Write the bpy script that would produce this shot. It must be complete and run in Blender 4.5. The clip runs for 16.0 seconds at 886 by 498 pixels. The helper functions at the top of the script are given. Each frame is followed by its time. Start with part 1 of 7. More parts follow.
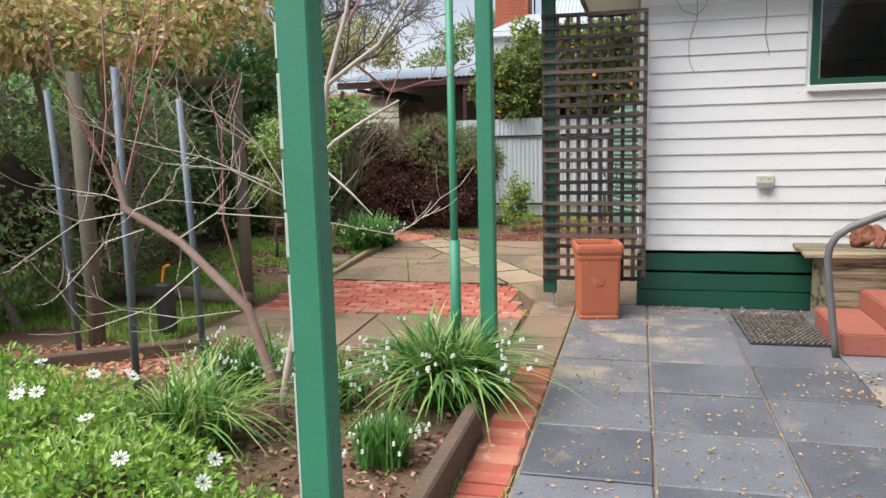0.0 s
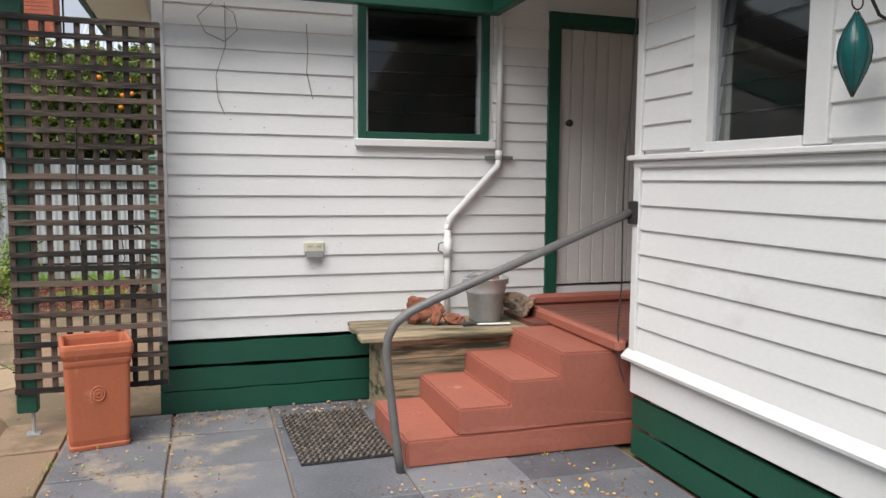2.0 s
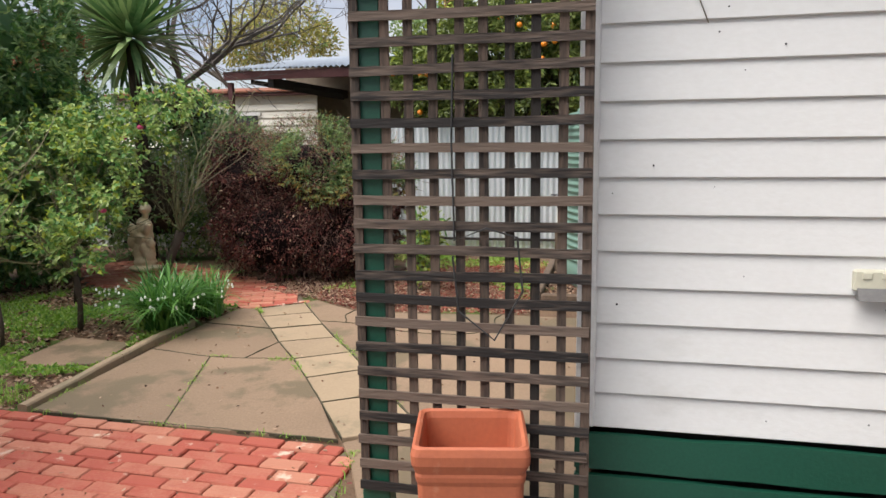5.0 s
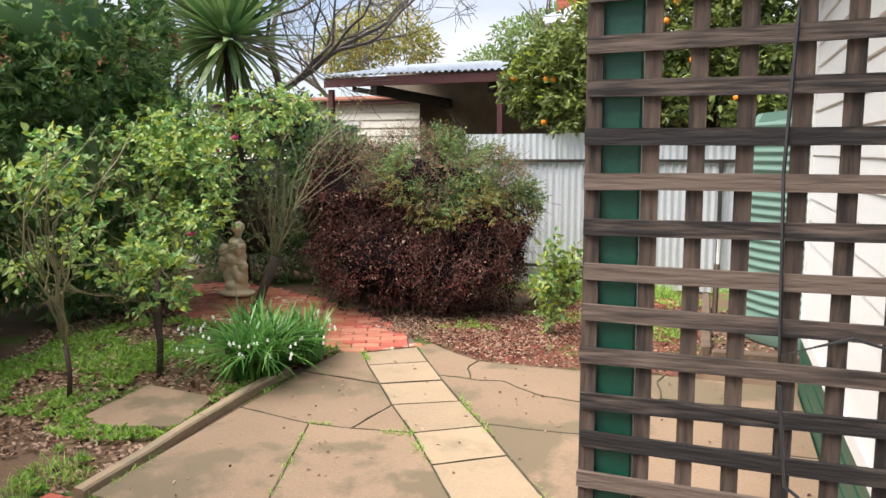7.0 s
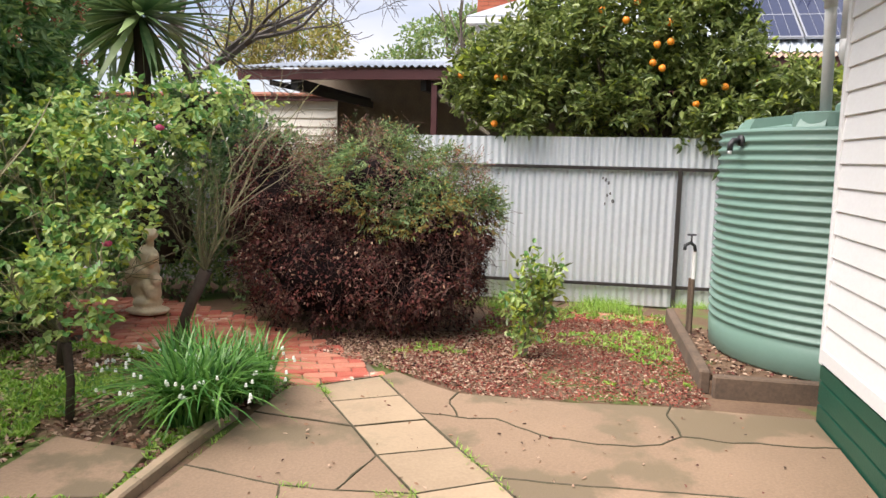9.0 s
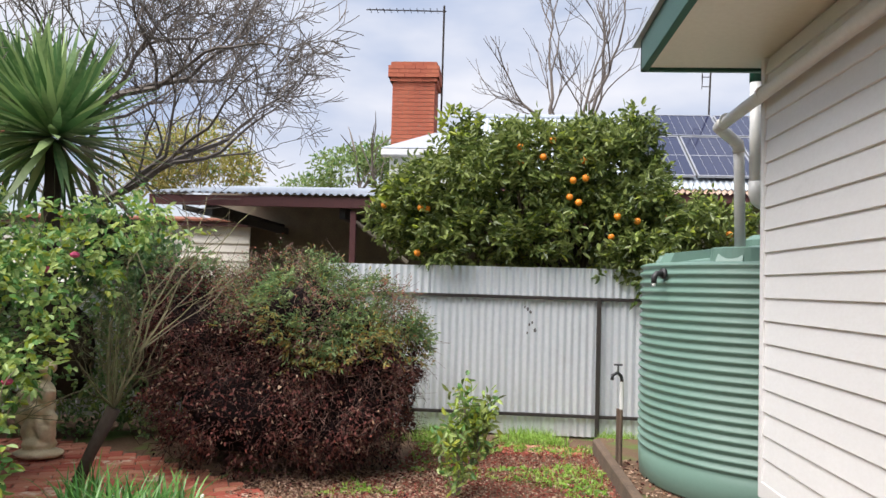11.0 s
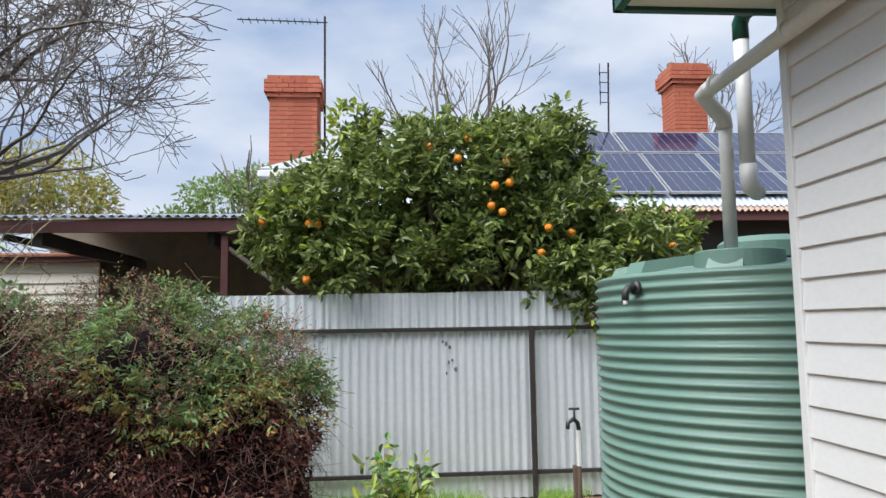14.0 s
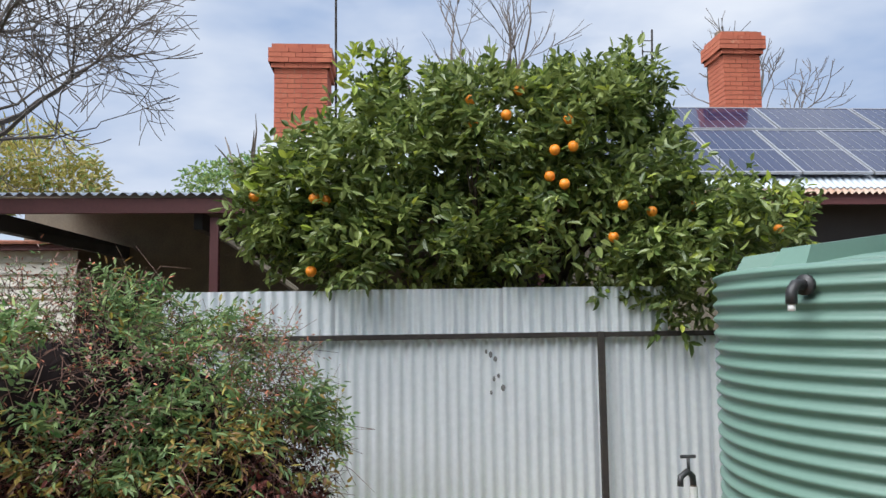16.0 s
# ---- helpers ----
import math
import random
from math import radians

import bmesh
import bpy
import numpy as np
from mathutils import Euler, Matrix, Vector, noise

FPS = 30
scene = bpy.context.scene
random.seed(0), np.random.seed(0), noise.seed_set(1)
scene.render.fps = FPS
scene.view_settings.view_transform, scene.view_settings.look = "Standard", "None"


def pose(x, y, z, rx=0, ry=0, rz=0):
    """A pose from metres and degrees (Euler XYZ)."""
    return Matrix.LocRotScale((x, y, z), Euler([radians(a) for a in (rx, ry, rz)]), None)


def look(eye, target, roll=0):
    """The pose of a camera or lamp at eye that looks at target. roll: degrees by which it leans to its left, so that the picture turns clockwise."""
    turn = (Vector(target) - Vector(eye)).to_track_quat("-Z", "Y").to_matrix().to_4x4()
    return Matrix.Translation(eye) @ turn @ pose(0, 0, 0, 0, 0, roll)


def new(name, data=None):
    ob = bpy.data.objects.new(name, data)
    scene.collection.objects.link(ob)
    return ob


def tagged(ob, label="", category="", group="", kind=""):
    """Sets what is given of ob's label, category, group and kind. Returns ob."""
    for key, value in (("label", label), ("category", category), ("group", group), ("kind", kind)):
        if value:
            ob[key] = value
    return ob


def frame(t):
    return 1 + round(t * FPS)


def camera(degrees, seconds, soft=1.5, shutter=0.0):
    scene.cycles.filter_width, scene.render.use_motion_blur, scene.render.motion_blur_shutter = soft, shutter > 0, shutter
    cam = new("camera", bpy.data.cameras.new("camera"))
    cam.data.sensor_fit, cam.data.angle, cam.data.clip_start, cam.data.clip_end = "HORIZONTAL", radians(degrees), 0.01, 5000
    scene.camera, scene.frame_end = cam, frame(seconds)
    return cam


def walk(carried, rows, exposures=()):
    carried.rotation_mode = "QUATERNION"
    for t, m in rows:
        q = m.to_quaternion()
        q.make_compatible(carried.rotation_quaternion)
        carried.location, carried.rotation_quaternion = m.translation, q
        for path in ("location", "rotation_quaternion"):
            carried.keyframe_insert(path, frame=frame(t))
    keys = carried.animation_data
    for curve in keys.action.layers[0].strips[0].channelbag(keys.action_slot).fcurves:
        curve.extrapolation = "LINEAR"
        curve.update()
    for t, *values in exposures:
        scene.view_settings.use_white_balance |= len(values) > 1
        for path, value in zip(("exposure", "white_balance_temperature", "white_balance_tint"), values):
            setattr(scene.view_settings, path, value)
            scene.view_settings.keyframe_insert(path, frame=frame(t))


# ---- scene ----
cam = camera(61.3, 16.0)
PATH = [
    (0, (-0.034, 0.425, 1.505), (-0.537, 2.339, 1.216), -1.5),
    (0.5, (0.062, 0.843, 1.531), (0.049, 2.826, 1.27), -0.8),
    (1, (0.167, 1.255, 1.567), (0.571, 3.203, 1.357), -0.1),
    (1.5, (0.185, 1.616, 1.587), (0.796, 3.512, 1.406), 0.1),
    (2, (0.285, 1.951, 1.575), (0.886, 3.85, 1.393), 0.5),
    (2.5, (0.297, 2.302, 1.565), (0.766, 4.236, 1.361), 0.7),
    (3, (0.349, 2.699, 1.584), (0.631, 4.665, 1.348), 0.4),
    (3.5, (0.396, 3.115, 1.584), (0.478, 5.097, 1.334), 0.1),
    (4, (0.317, 3.509, 1.584), (0.197, 5.487, 1.314), -0.2),
    (4.5, (0.277, 3.919, 1.61), (-0.028, 5.875, 1.321), -0.5),
    (5, (0.131, 4.326, 1.607), (-0.332, 6.25, 1.319), -0.7),
    (5.2, (0.037, 4.472, 1.611), (-0.468, 6.386, 1.328), -0.7),
    (7.3, (-0.69, 5.474, 1.642), (-1.373, 7.336, 1.385), -0.1),
    (7.5, (-0.775, 5.535, 1.627), (-1.437, 7.404, 1.371), 0.3),
    (8, (-1.001, 5.659, 1.617), (-1.585, 7.553, 1.355), 0.7),
    (8.5, (-1.197, 5.835, 1.603), (-1.688, 7.756, 1.339), 1.0),
    (9, (-1.377, 5.936, 1.597), (-1.768, 7.882, 1.356), 1.3),
    (9.5, (-1.562, 5.936, 1.619), (-1.883, 7.902, 1.443), 1.3),
    (10, (-1.623, 5.977, 1.676), (-1.886, 7.959, 1.633), 1.4),
    (10.2, (-1.627, 5.984, 1.692), (-1.864, 7.97, 1.691), 1.5),
    (12.3, (-1.561, 6.215, 1.509), (-1.577, 8.211, 1.639), 0.7),
    (12.5, (-1.575, 6.323, 1.532), (-1.57, 8.319, 1.661), 0.4),
    (13, (-1.688, 6.656, 1.53), (-1.633, 8.649, 1.685), 0.1),
    (13.5, (-1.777, 7.109, 1.558), (-1.666, 9.098, 1.744), -0.4),
    (14, (-1.829, 7.488, 1.579), (-1.662, 9.47, 1.779), -0.9),
    (14.5, (-1.925, 7.855, 1.579), (-1.7, 9.833, 1.77), -1.2),
    (15, (-1.883, 8.353, 1.571), (-1.628, 10.328, 1.749), -1.1),
    (15.5, (-1.955, 8.712, 1.632), (-1.705, 10.69, 1.794), -0.9),
    (16, (-1.922, 8.956, 1.669), (-1.786, 10.943, 1.848), -0.7),
]
EXPOSURES = [(0.0, 0.50, 6400, 11), (1.5, 0.32, 6500, 11), (2.5, 0.28, 6500, 11), (3.5, 0.34, 6550, 11), (4.5, 0.40, 6600, 12), (5.2, 0.50, 6620, 12), (7.5, 0.96, 6700, 13), (9.5, 0.82, 6750, 16), (12.5, 0.54, 6250, 11), (16.0, 0.52, 6150, 10)]
walk(cam, [(t, look(eye, target, roll)) for t, eye, target, roll in PATH], EXPOSURES)
scene.view_settings.exposure = 0.35

# ---- world and sun: a bright sky with broken cloud ----
world = bpy.data.worlds.new("sky")
scene.world = world
world.use_nodes = True
wn, wl = world.node_tree.nodes, world.node_tree.links
wn.clear()
sky = wn.new("ShaderNodeTexSky")
sky.sky_type, sky.sun_disc = "NISHITA", False
sky.sun_elevation, sky.sun_rotation = radians(57), radians(-131)
skyb = wn.new("ShaderNodeBackground")
skyb.inputs["Strength"].default_value = 0.10
cloudb = wn.new("ShaderNodeBackground")
cloudb.inputs["Strength"].default_value = 0.62
coord = wn.new("ShaderNodeTexCoord")
stretch = wn.new("ShaderNodeMapping")
stretch.inputs["Scale"].default_value = (1.0, 1.0, 2.6)
cloud = wn.new("ShaderNodeTexNoise")
cloud.inputs["Scale"].default_value, cloud.inputs["Detail"].default_value, cloud.inputs["Roughness"].default_value = 1.7, 7, 0.52
tone = wn.new("ShaderNodeTexNoise")
tone.inputs["Scale"].default_value, tone.inputs["Detail"].default_value = 2.6, 5
cover = wn.new("ShaderNodeValToRGB")
cover.color_ramp.elements[0].position, cover.color_ramp.elements[1].position = 0.36, 0.54
ctone = wn.new("ShaderNodeValToRGB")
ctone.color_ramp.elements[0].position, ctone.color_ramp.elements[1].position = 0.36, 0.64
ctone.color_ramp.elements[0].color, ctone.color_ramp.elements[1].color = (0.46, 0.58, 0.80, 1), (0.92, 0.96, 1.03, 1)
wmix, wout = wn.new("ShaderNodeMixShader"), wn.new("ShaderNodeOutputWorld")
wl.new(coord.outputs["Generated"], stretch.inputs["Vector"])
for n in (cloud, tone):
    wl.new(stretch.outputs["Vector"], n.inputs["Vector"])
wl.new(cloud.outputs["Fac"], cover.inputs["Fac"])
wl.new(tone.outputs["Fac"], ctone.inputs["Fac"])
wl.new(sky.outputs["Color"], skyb.inputs["Color"])
wl.new(ctone.outputs["Color"], cloudb.inputs["Color"])
wl.new(cover.outputs["Color"], wmix.inputs["Fac"])
wl.new(skyb.outputs["Background"], wmix.inputs[1])
wl.new(cloudb.outputs["Background"], wmix.inputs[2])
wl.new(wmix.outputs["Shader"], wout.inputs["Surface"])
sun = new("sun", bpy.data.lights.new("sun", "SUN"))
sun.data.energy, sun.data.angle, sun.data.color = 5.0, radians(58), (1.0, 0.975, 0.94)
sun.matrix_world = look((-7, 1, 14.5), (0, 7, 0))


# ---- materials ----
def material(name, color, other=None, rough=0.6, metal=0.0, grain=40.0, patch=3.0, bump=0.15, amount=0.6, island=0.0, piece=0.0,
             through_light=0.0, stretch3=(1, 1, 1), coat=0.0, third=None, third_at=(0.6, 0.68), third_scale=1.5):
    """A surface that varies at two scales: color to other by a large and a fine noise; third: a stain with edges of its own."""
    m = bpy.data.materials.new(name)
    m.use_nodes = True
    n, l = m.node_tree.nodes, m.node_tree.links
    b = n["Principled BSDF"]
    b.inputs["Roughness"].default_value, b.inputs["Metallic"].default_value = rough, metal
    if coat:
        b.inputs["Coat Weight"].default_value = coat
    other = other or tuple(c * 0.7 for c in color)
    geo = n.new("ShaderNodeNewGeometry")
    mp = n.new("ShaderNodeMapping")
    mp.inputs["Scale"].default_value = stretch3
    l.new(geo.outputs["Position"], mp.inputs["Vector"])
    fine, large = n.new("ShaderNodeTexNoise"), n.new("ShaderNodeTexNoise")
    fine.inputs["Scale"].default_value, fine.inputs["Detail"].default_value = grain, 5
    large.inputs["Scale"].default_value, large.inputs["Detail"].default_value = patch, 4
    for t in (fine, large):
        l.new(mp.outputs["Vector"], t.inputs["Vector"])
    add = n.new("ShaderNodeMath")
    add.operation = "ADD"
    l.new(fine.outputs["Fac"], add.inputs[0])
    l.new(large.outputs["Fac"], add.inputs[1])
    top = add.outputs[0]
    for on, node, key in ((island, "ShaderNodeNewGeometry", "Random Per Island"), (piece, "ShaderNodeObjectInfo", "Random")):
        if on:
            r = n.new(node)
            k = n.new("ShaderNodeMath")
            k.operation, k.inputs[1].default_value, k.inputs[2].default_value = "MULTIPLY_ADD", on, -on / 2
            l.new(r.outputs[key], k.inputs[0])
            a2 = n.new("ShaderNodeMath")
            a2.operation = "ADD"
            l.new(top, a2.inputs[0])
            l.new(k.outputs[0], a2.inputs[1])
            top = a2.outputs[0]
    ramp = n.new("ShaderNodeMapRange")
    ramp.inputs["From Min"].default_value, ramp.inputs["From Max"].default_value = 1.0 - 0.45 / amount * 0.6, 1.0 + 0.45 / amount * 0.6
    l.new(top, ramp.inputs["Value"])
    mix = n.new("ShaderNodeMix")
    mix.data_type = "RGBA"
    mix.inputs["A"].default_value, mix.inputs["B"].default_value = (*color, 1), (*other, 1)
    l.new(ramp.outputs["Result"], mix.inputs["Factor"])
    col = mix.outputs["Result"]
    if third:
        st, sr, sm = n.new("ShaderNodeTexNoise"), n.new("ShaderNodeMapRange"), n.new("ShaderNodeMix")
        st.inputs["Scale"].default_value, st.inputs["Detail"].default_value, st.inputs["Roughness"].default_value = third_scale, 7, 0.62
        sr.inputs["From Min"].default_value, sr.inputs["From Max"].default_value = third_at
        sm.data_type = "RGBA"
        sm.inputs["B"].default_value = (*third, 1)
        l.new(mp.outputs["Vector"], st.inputs["Vector"])
        l.new(st.outputs["Fac"], sr.inputs["Value"])
        l.new(sr.outputs["Result"], sm.inputs["Factor"])
        l.new(col, sm.inputs["A"])
        col = sm.outputs["Result"]
    l.new(col, b.inputs["Base Color"])
    if bump:
        bp = n.new("ShaderNodeBump")
        bp.inputs["Strength"].default_value, bp.inputs["Distance"].default_value = bump, 0.01
        l.new(fine.outputs["Fac"], bp.inputs["Height"])
        l.new(bp.outputs["Normal"], b.inputs["Normal"])
    if through_light:
        tr, sh = n.new("ShaderNodeBsdfTranslucent"), n.new("ShaderNodeMixShader")
        sh.inputs["Fac"].default_value = through_light
        l.new(col, tr.inputs["Color"])
        l.new(b.outputs["BSDF"], sh.inputs[1])
        l.new(tr.outputs["BSDF"], sh.inputs[2])
        l.new(sh.outputs["Shader"], n["Material Output"].inputs["Surface"])
    return m


def glass(name, tint=(0.9, 0.95, 0.93)):
    m = bpy.data.materials.new(name)
    m.use_nodes = True
    b = m.node_tree.nodes["Principled BSDF"]
    b.inputs["Base Color"].default_value = (*tint, 1)
    b.inputs["Roughness"].default_value, b.inputs["Transmission Weight"].default_value, b.inputs["IOR"].default_value = 0.04, 1.0, 1.45
    return m


M = dict(
    white=material("white_paint", (0.72, 0.72, 0.71), (0.63, 0.62, 0.60), rough=0.45, grain=60, patch=1.6, bump=0.08, amount=0.45, stretch3=(0.5, 0.5, 1), third=(0.54, 0.53, 0.50), third_at=(0.62, 0.78), third_scale=2.6),
    cream=material("cream_paint", (0.74, 0.71, 0.62), (0.64, 0.61, 0.52), rough=0.55, grain=30, patch=1.0, bump=0.05),
    green=material("green_paint", (0.010, 0.080, 0.048), (0.006, 0.055, 0.033), rough=0.42, grain=70, patch=3, bump=0.12, third=(0.10, 0.20, 0.15), third_at=(0.68, 0.75), third_scale=9),
    postgreen=material("pale_green_paint", (0.045, 0.24, 0.14), (0.03, 0.185, 0.105), rough=0.5, grain=80, patch=4, bump=0.15, third=(0.16, 0.30, 0.22), third_at=(0.66, 0.74), third_scale=7),
    oldwood=material("weathered_timber", (0.128, 0.092, 0.071), (0.014, 0.011, 0.010), rough=0.85, grain=70, patch=9, bump=0.6, amount=1.3, piece=0.6, stretch3=(0.12, 1, 1.2)),
    oldpost=material("weathered_batten", (0.112, 0.075, 0.055), (0.016, 0.012, 0.010), rough=0.85, grain=70, patch=9, bump=0.6, amount=1.2, piece=0.6, stretch3=(1.2, 1, 0.12)),
    barepaint=material("rubbed_paint", (0.50, 0.58, 0.52), (0.36, 0.46, 0.39), rough=0.6, grain=60, patch=12, bump=0.1),
    sleeper=material("sleeper_timber", (0.15, 0.10, 0.065), (0.05, 0.036, 0.027), rough=0.9, grain=45, patch=5, bump=0.4, piece=0.2),
    ply=material("raw_timber", (0.40, 0.315, 0.195), (0.19, 0.150, 0.095), rough=0.8, grain=30, patch=6, bump=0.35, amount=0.9, piece=0.5, stretch3=(0.2, 1, 2.6), third=(0.055, 0.055, 0.030), third_at=(0.50, 0.60), third_scale=6),
    pot=material("terracotta", (0.46, 0.13, 0.058), (0.36, 0.10, 0.05), rough=0.7, grain=60, patch=4, bump=0.1, third=(0.52, 0.22, 0.13), third_at=(0.62, 0.75), third_scale=6),
    steps=material("red_oxide_paint", (0.37, 0.125, 0.082), (0.27, 0.085, 0.058), rough=0.6, grain=35, patch=3, bump=0.3, amount=0.5, third=(0.50, 0.27, 0.19), third_at=(0.66, 0.76), third_scale=5),
    deck=material("brown_decking_paint", (0.25, 0.085, 0.055), (0.11, 0.045, 0.034), rough=0.55, grain=45, patch=5, bump=0.35, amount=0.9, stretch3=(0.25, 1, 1)),
    paver=material("grey_painted_paver", (0.175, 0.180, 0.195), (0.080, 0.085, 0.097), rough=0.5, grain=70, patch=2.6, bump=0.3, piece=0.7, amount=0.8, third=(0.235, 0.21, 0.175), third_at=(0.60, 0.72), third_scale=3.2),
    worn=material("worn_paver", (0.165, 0.165, 0.175), (0.105, 0.107, 0.115), rough=0.7, grain=70, patch=3, bump=0.3, piece=0.3, amount=0.8, third=(0.31, 0.255, 0.195), third_at=(0.50, 0.64), third_scale=2.6),
    slab=material("stained_concrete", (0.285, 0.192, 0.122), (0.205, 0.138, 0.087), rough=0.72, grain=70, patch=1.2, bump=0.3, amount=0.9, piece=0.35, third=(0.155, 0.115, 0.068), third_at=(0.50, 0.55), third_scale=0.9),
    tile=material("sandy_paving_slab", (0.365, 0.270, 0.172), (0.27, 0.195, 0.124), rough=0.85, grain=60, patch=3, bump=0.2, piece=0.5, third=(0.24, 0.19, 0.12), third_at=(0.54, 0.66), third_scale=2.5),
    brick=material("red_paving_brick", (0.38, 0.088, 0.056), (0.46, 0.190, 0.120), rough=0.85, grain=60, patch=9, bump=0.4, piece=1.7, amount=0.6, third=(0.60, 0.47, 0.36), third_at=(0.61, 0.68), third_scale=5),
    soil=material("soil_and_litter", (0.10, 0.062, 0.042), (0.19, 0.125, 0.08), rough=0.95, grain=45, patch=3, bump=0.8, third=(0.10, 0.14, 0.04), third_at=(0.54, 0.62), third_scale=1.6),
    litter=material("dry_leaf", (0.26, 0.15, 0.095), (0.46, 0.33, 0.24), rough=0.85, grain=20, patch=5, bump=0, island=1.5, through_light=0.15),
    redmulch=material("red_bark_mulch", (0.28, 0.078, 0.055), (0.15, 0.05, 0.04), rough=0.9, grain=20, patch=5, bump=0, island=1.5),
    yellowleaf=material("yellow_leaf", (0.55, 0.33, 0.08), (0.40, 0.22, 0.10), rough=0.6, grain=20, patch=5, bump=0, island=1.5),
    grass=material("grass_blade", (0.17, 0.35, 0.035), (0.34, 0.49, 0.09), rough=0.6, grain=20, patch=2, bump=0, island=1.2, through_light=0.3),
    strap=material("strap_leaf", (0.045, 0.155, 0.028), (0.155, 0.33, 0.07), rough=0.36, grain=20, patch=5, bump=0, island=1.2, through_light=0.3),
    palestrap=material("pale_strap_leaf", (0.26, 0.38, 0.09), (0.40, 0.48, 0.18), rough=0.45, grain=20, patch=5, bump=0, island=1.2, through_light=0.3),
    petal=material("white_petal", (0.85, 0.85, 0.80), (0.75, 0.78, 0.72), rough=0.6, bump=0, through_light=0.3),
    pink=material("magenta_petal", (0.42, 0.03, 0.11), (0.55, 0.10, 0.20), rough=0.6, bump=0, through_light=0.2),
    citrus=material("citrus_leaf", (0.080, 0.122, 0.028), (0.275, 0.330, 0.098), rough=0.36, grain=20, patch=1.5, bump=0, island=1.7, through_light=0.35),
    citruslight=material("young_citrus_leaf", (0.30, 0.40, 0.05), (0.42, 0.46, 0.07), rough=0.4, grain=20, patch=1.5, bump=0, island=1.4, through_light=0.35),
    orange=material("orange_skin", (0.86, 0.29, 0.02), (0.78, 0.22, 0.015), rough=0.4, grain=200, patch=8, bump=0.12),
    rose=material("rose_leaf", (0.125, 0.275, 0.075), (0.43, 0.54, 0.185), rough=0.45, grain=20, patch=2.5, bump=0, island=1.8, through_light=0.45),
    bay=material("dark_shrub_leaf", (0.115, 0.235, 0.085), (0.33, 0.46, 0.21), rough=0.38, grain=20, patch=1.2, bump=0, island=1.7, through_light=0.35),
    olive=material("olive_yellow_leaf", (0.32, 0.30, 0.07), (0.48, 0.41, 0.14), rough=0.6, grain=20, patch=0.8, bump=0, island=1.4, through_light=0.3),
    palegreen=material("pale_tree_leaf", (0.19, 0.28, 0.085), (0.29, 0.37, 0.13), rough=0.6, grain=20, patch=0.8, bump=0, island=1.4, through_light=0.3),
    creeper=material("creeper_leaf", (0.105, 0.185, 0.066), (0.255, 0.345, 0.135), rough=0.55, grain=20, patch=1.8, bump=0, island=1.5, through_light=0.4),
    tan=material("fading_tan_leaf", (0.52, 0.37, 0.19), (0.74, 0.58, 0.36), rough=0.65, grain=20, patch=0.8, bump=0, island=1.4, through_light=0.4),
    palewood=material("pale_bare_twig", (0.52, 0.46, 0.40), (0.36, 0.28, 0.23), rough=0.7, grain=40, patch=6, bump=0.2),
    redtwig=material("red_young_shoot", (0.36, 0.13, 0.11), (0.28, 0.15, 0.12), rough=0.6, grain=40, patch=6, bump=0.2),
    rusty=material("rusty_flower_head", (0.42, 0.15, 0.08), (0.30, 0.11, 0.06), rough=0.8, bump=0, island=1.4),
    matlink=material("rubber_mat_link", (0.15, 0.125, 0.10), (0.07, 0.058, 0.048), rough=0.8, grain=60, patch=8, bump=0.3, island=1.2),
    treebark=material("dark_grey_bark", (0.17, 0.145, 0.125), (0.09, 0.075, 0.065), rough=0.9, grain=40, patch=5, bump=0.5),
    yuccaleaf=material("yucca_leaf", (0.095, 0.20, 0.07), (0.36, 0.48, 0.20), rough=0.4, grain=20, patch=3, bump=0, island=1.5, through_light=0.15),
    ochre=material("ochre_creeper_leaf", (0.34, 0.28, 0.055), (0.24, 0.14, 0.045), rough=0.6, grain=20, patch=2.5, bump=0, island=1.5, through_light=0.35),
    deadleaf=material("withered_creeper_leaf", (0.018, 0.0065, 0.007), (0.165, 0.058, 0.048), rough=0.7, grain=20, patch=3, bump=0, island=2.4),
    deadtwig=material("withered_twig", (0.015, 0.007, 0.007), (0.165, 0.095, 0.076), rough=0.85, grain=30, patch=3, bump=0.2, island=2.6),
    # near-black colour that stands for the shade deep inside the creeper mound
    coreshade=material("mound_inner_shade", (0.012, 0.007, 0.007), (0.006, 0.004, 0.004), rough=0.95, bump=0.3),
    cane=material("olive_rose_cane", (0.21, 0.20, 0.095), (0.13, 0.105, 0.06), rough=0.7, grain=30, patch=6, bump=0.2, island=1.0),
    bark=material("grey_bark", (0.25, 0.215, 0.18), (0.14, 0.115, 0.095), rough=0.9, grain=40, patch=5, bump=0.5),
    # bark of trunks and stems; also painted as inner shade on the shrub cores
    barkandshade=material("dark_bark_and_core_shade", (0.055, 0.04, 0.032), (0.09, 0.07, 0.055), rough=0.9, grain=40, patch=6, bump=0.5),
    redbark=material("reddish_bark", (0.20, 0.10, 0.075), (0.30, 0.22, 0.18), rough=0.8, grain=40, patch=6, bump=0.3),
    zinc=material("galvanised_sheet", (0.84, 0.87, 0.89), (0.72, 0.75, 0.78), rough=0.33, metal=0.5, grain=25, patch=0.8, bump=0.05, third=(0.66, 0.68, 0.68), third_at=(0.6, 0.75), third_scale=1.1),
    roofzinc=material("weathered_roof_sheet", (0.48, 0.53, 0.58), (0.38, 0.42, 0.46), rough=0.45, metal=0.2, grain=25, patch=0.8, bump=0.05),
    rustroof=material("rusty_roof_sheet", (0.42, 0.36, 0.30), (0.34, 0.20, 0.13), rough=0.7, metal=0.2, grain=25, patch=2.5, bump=0.1),
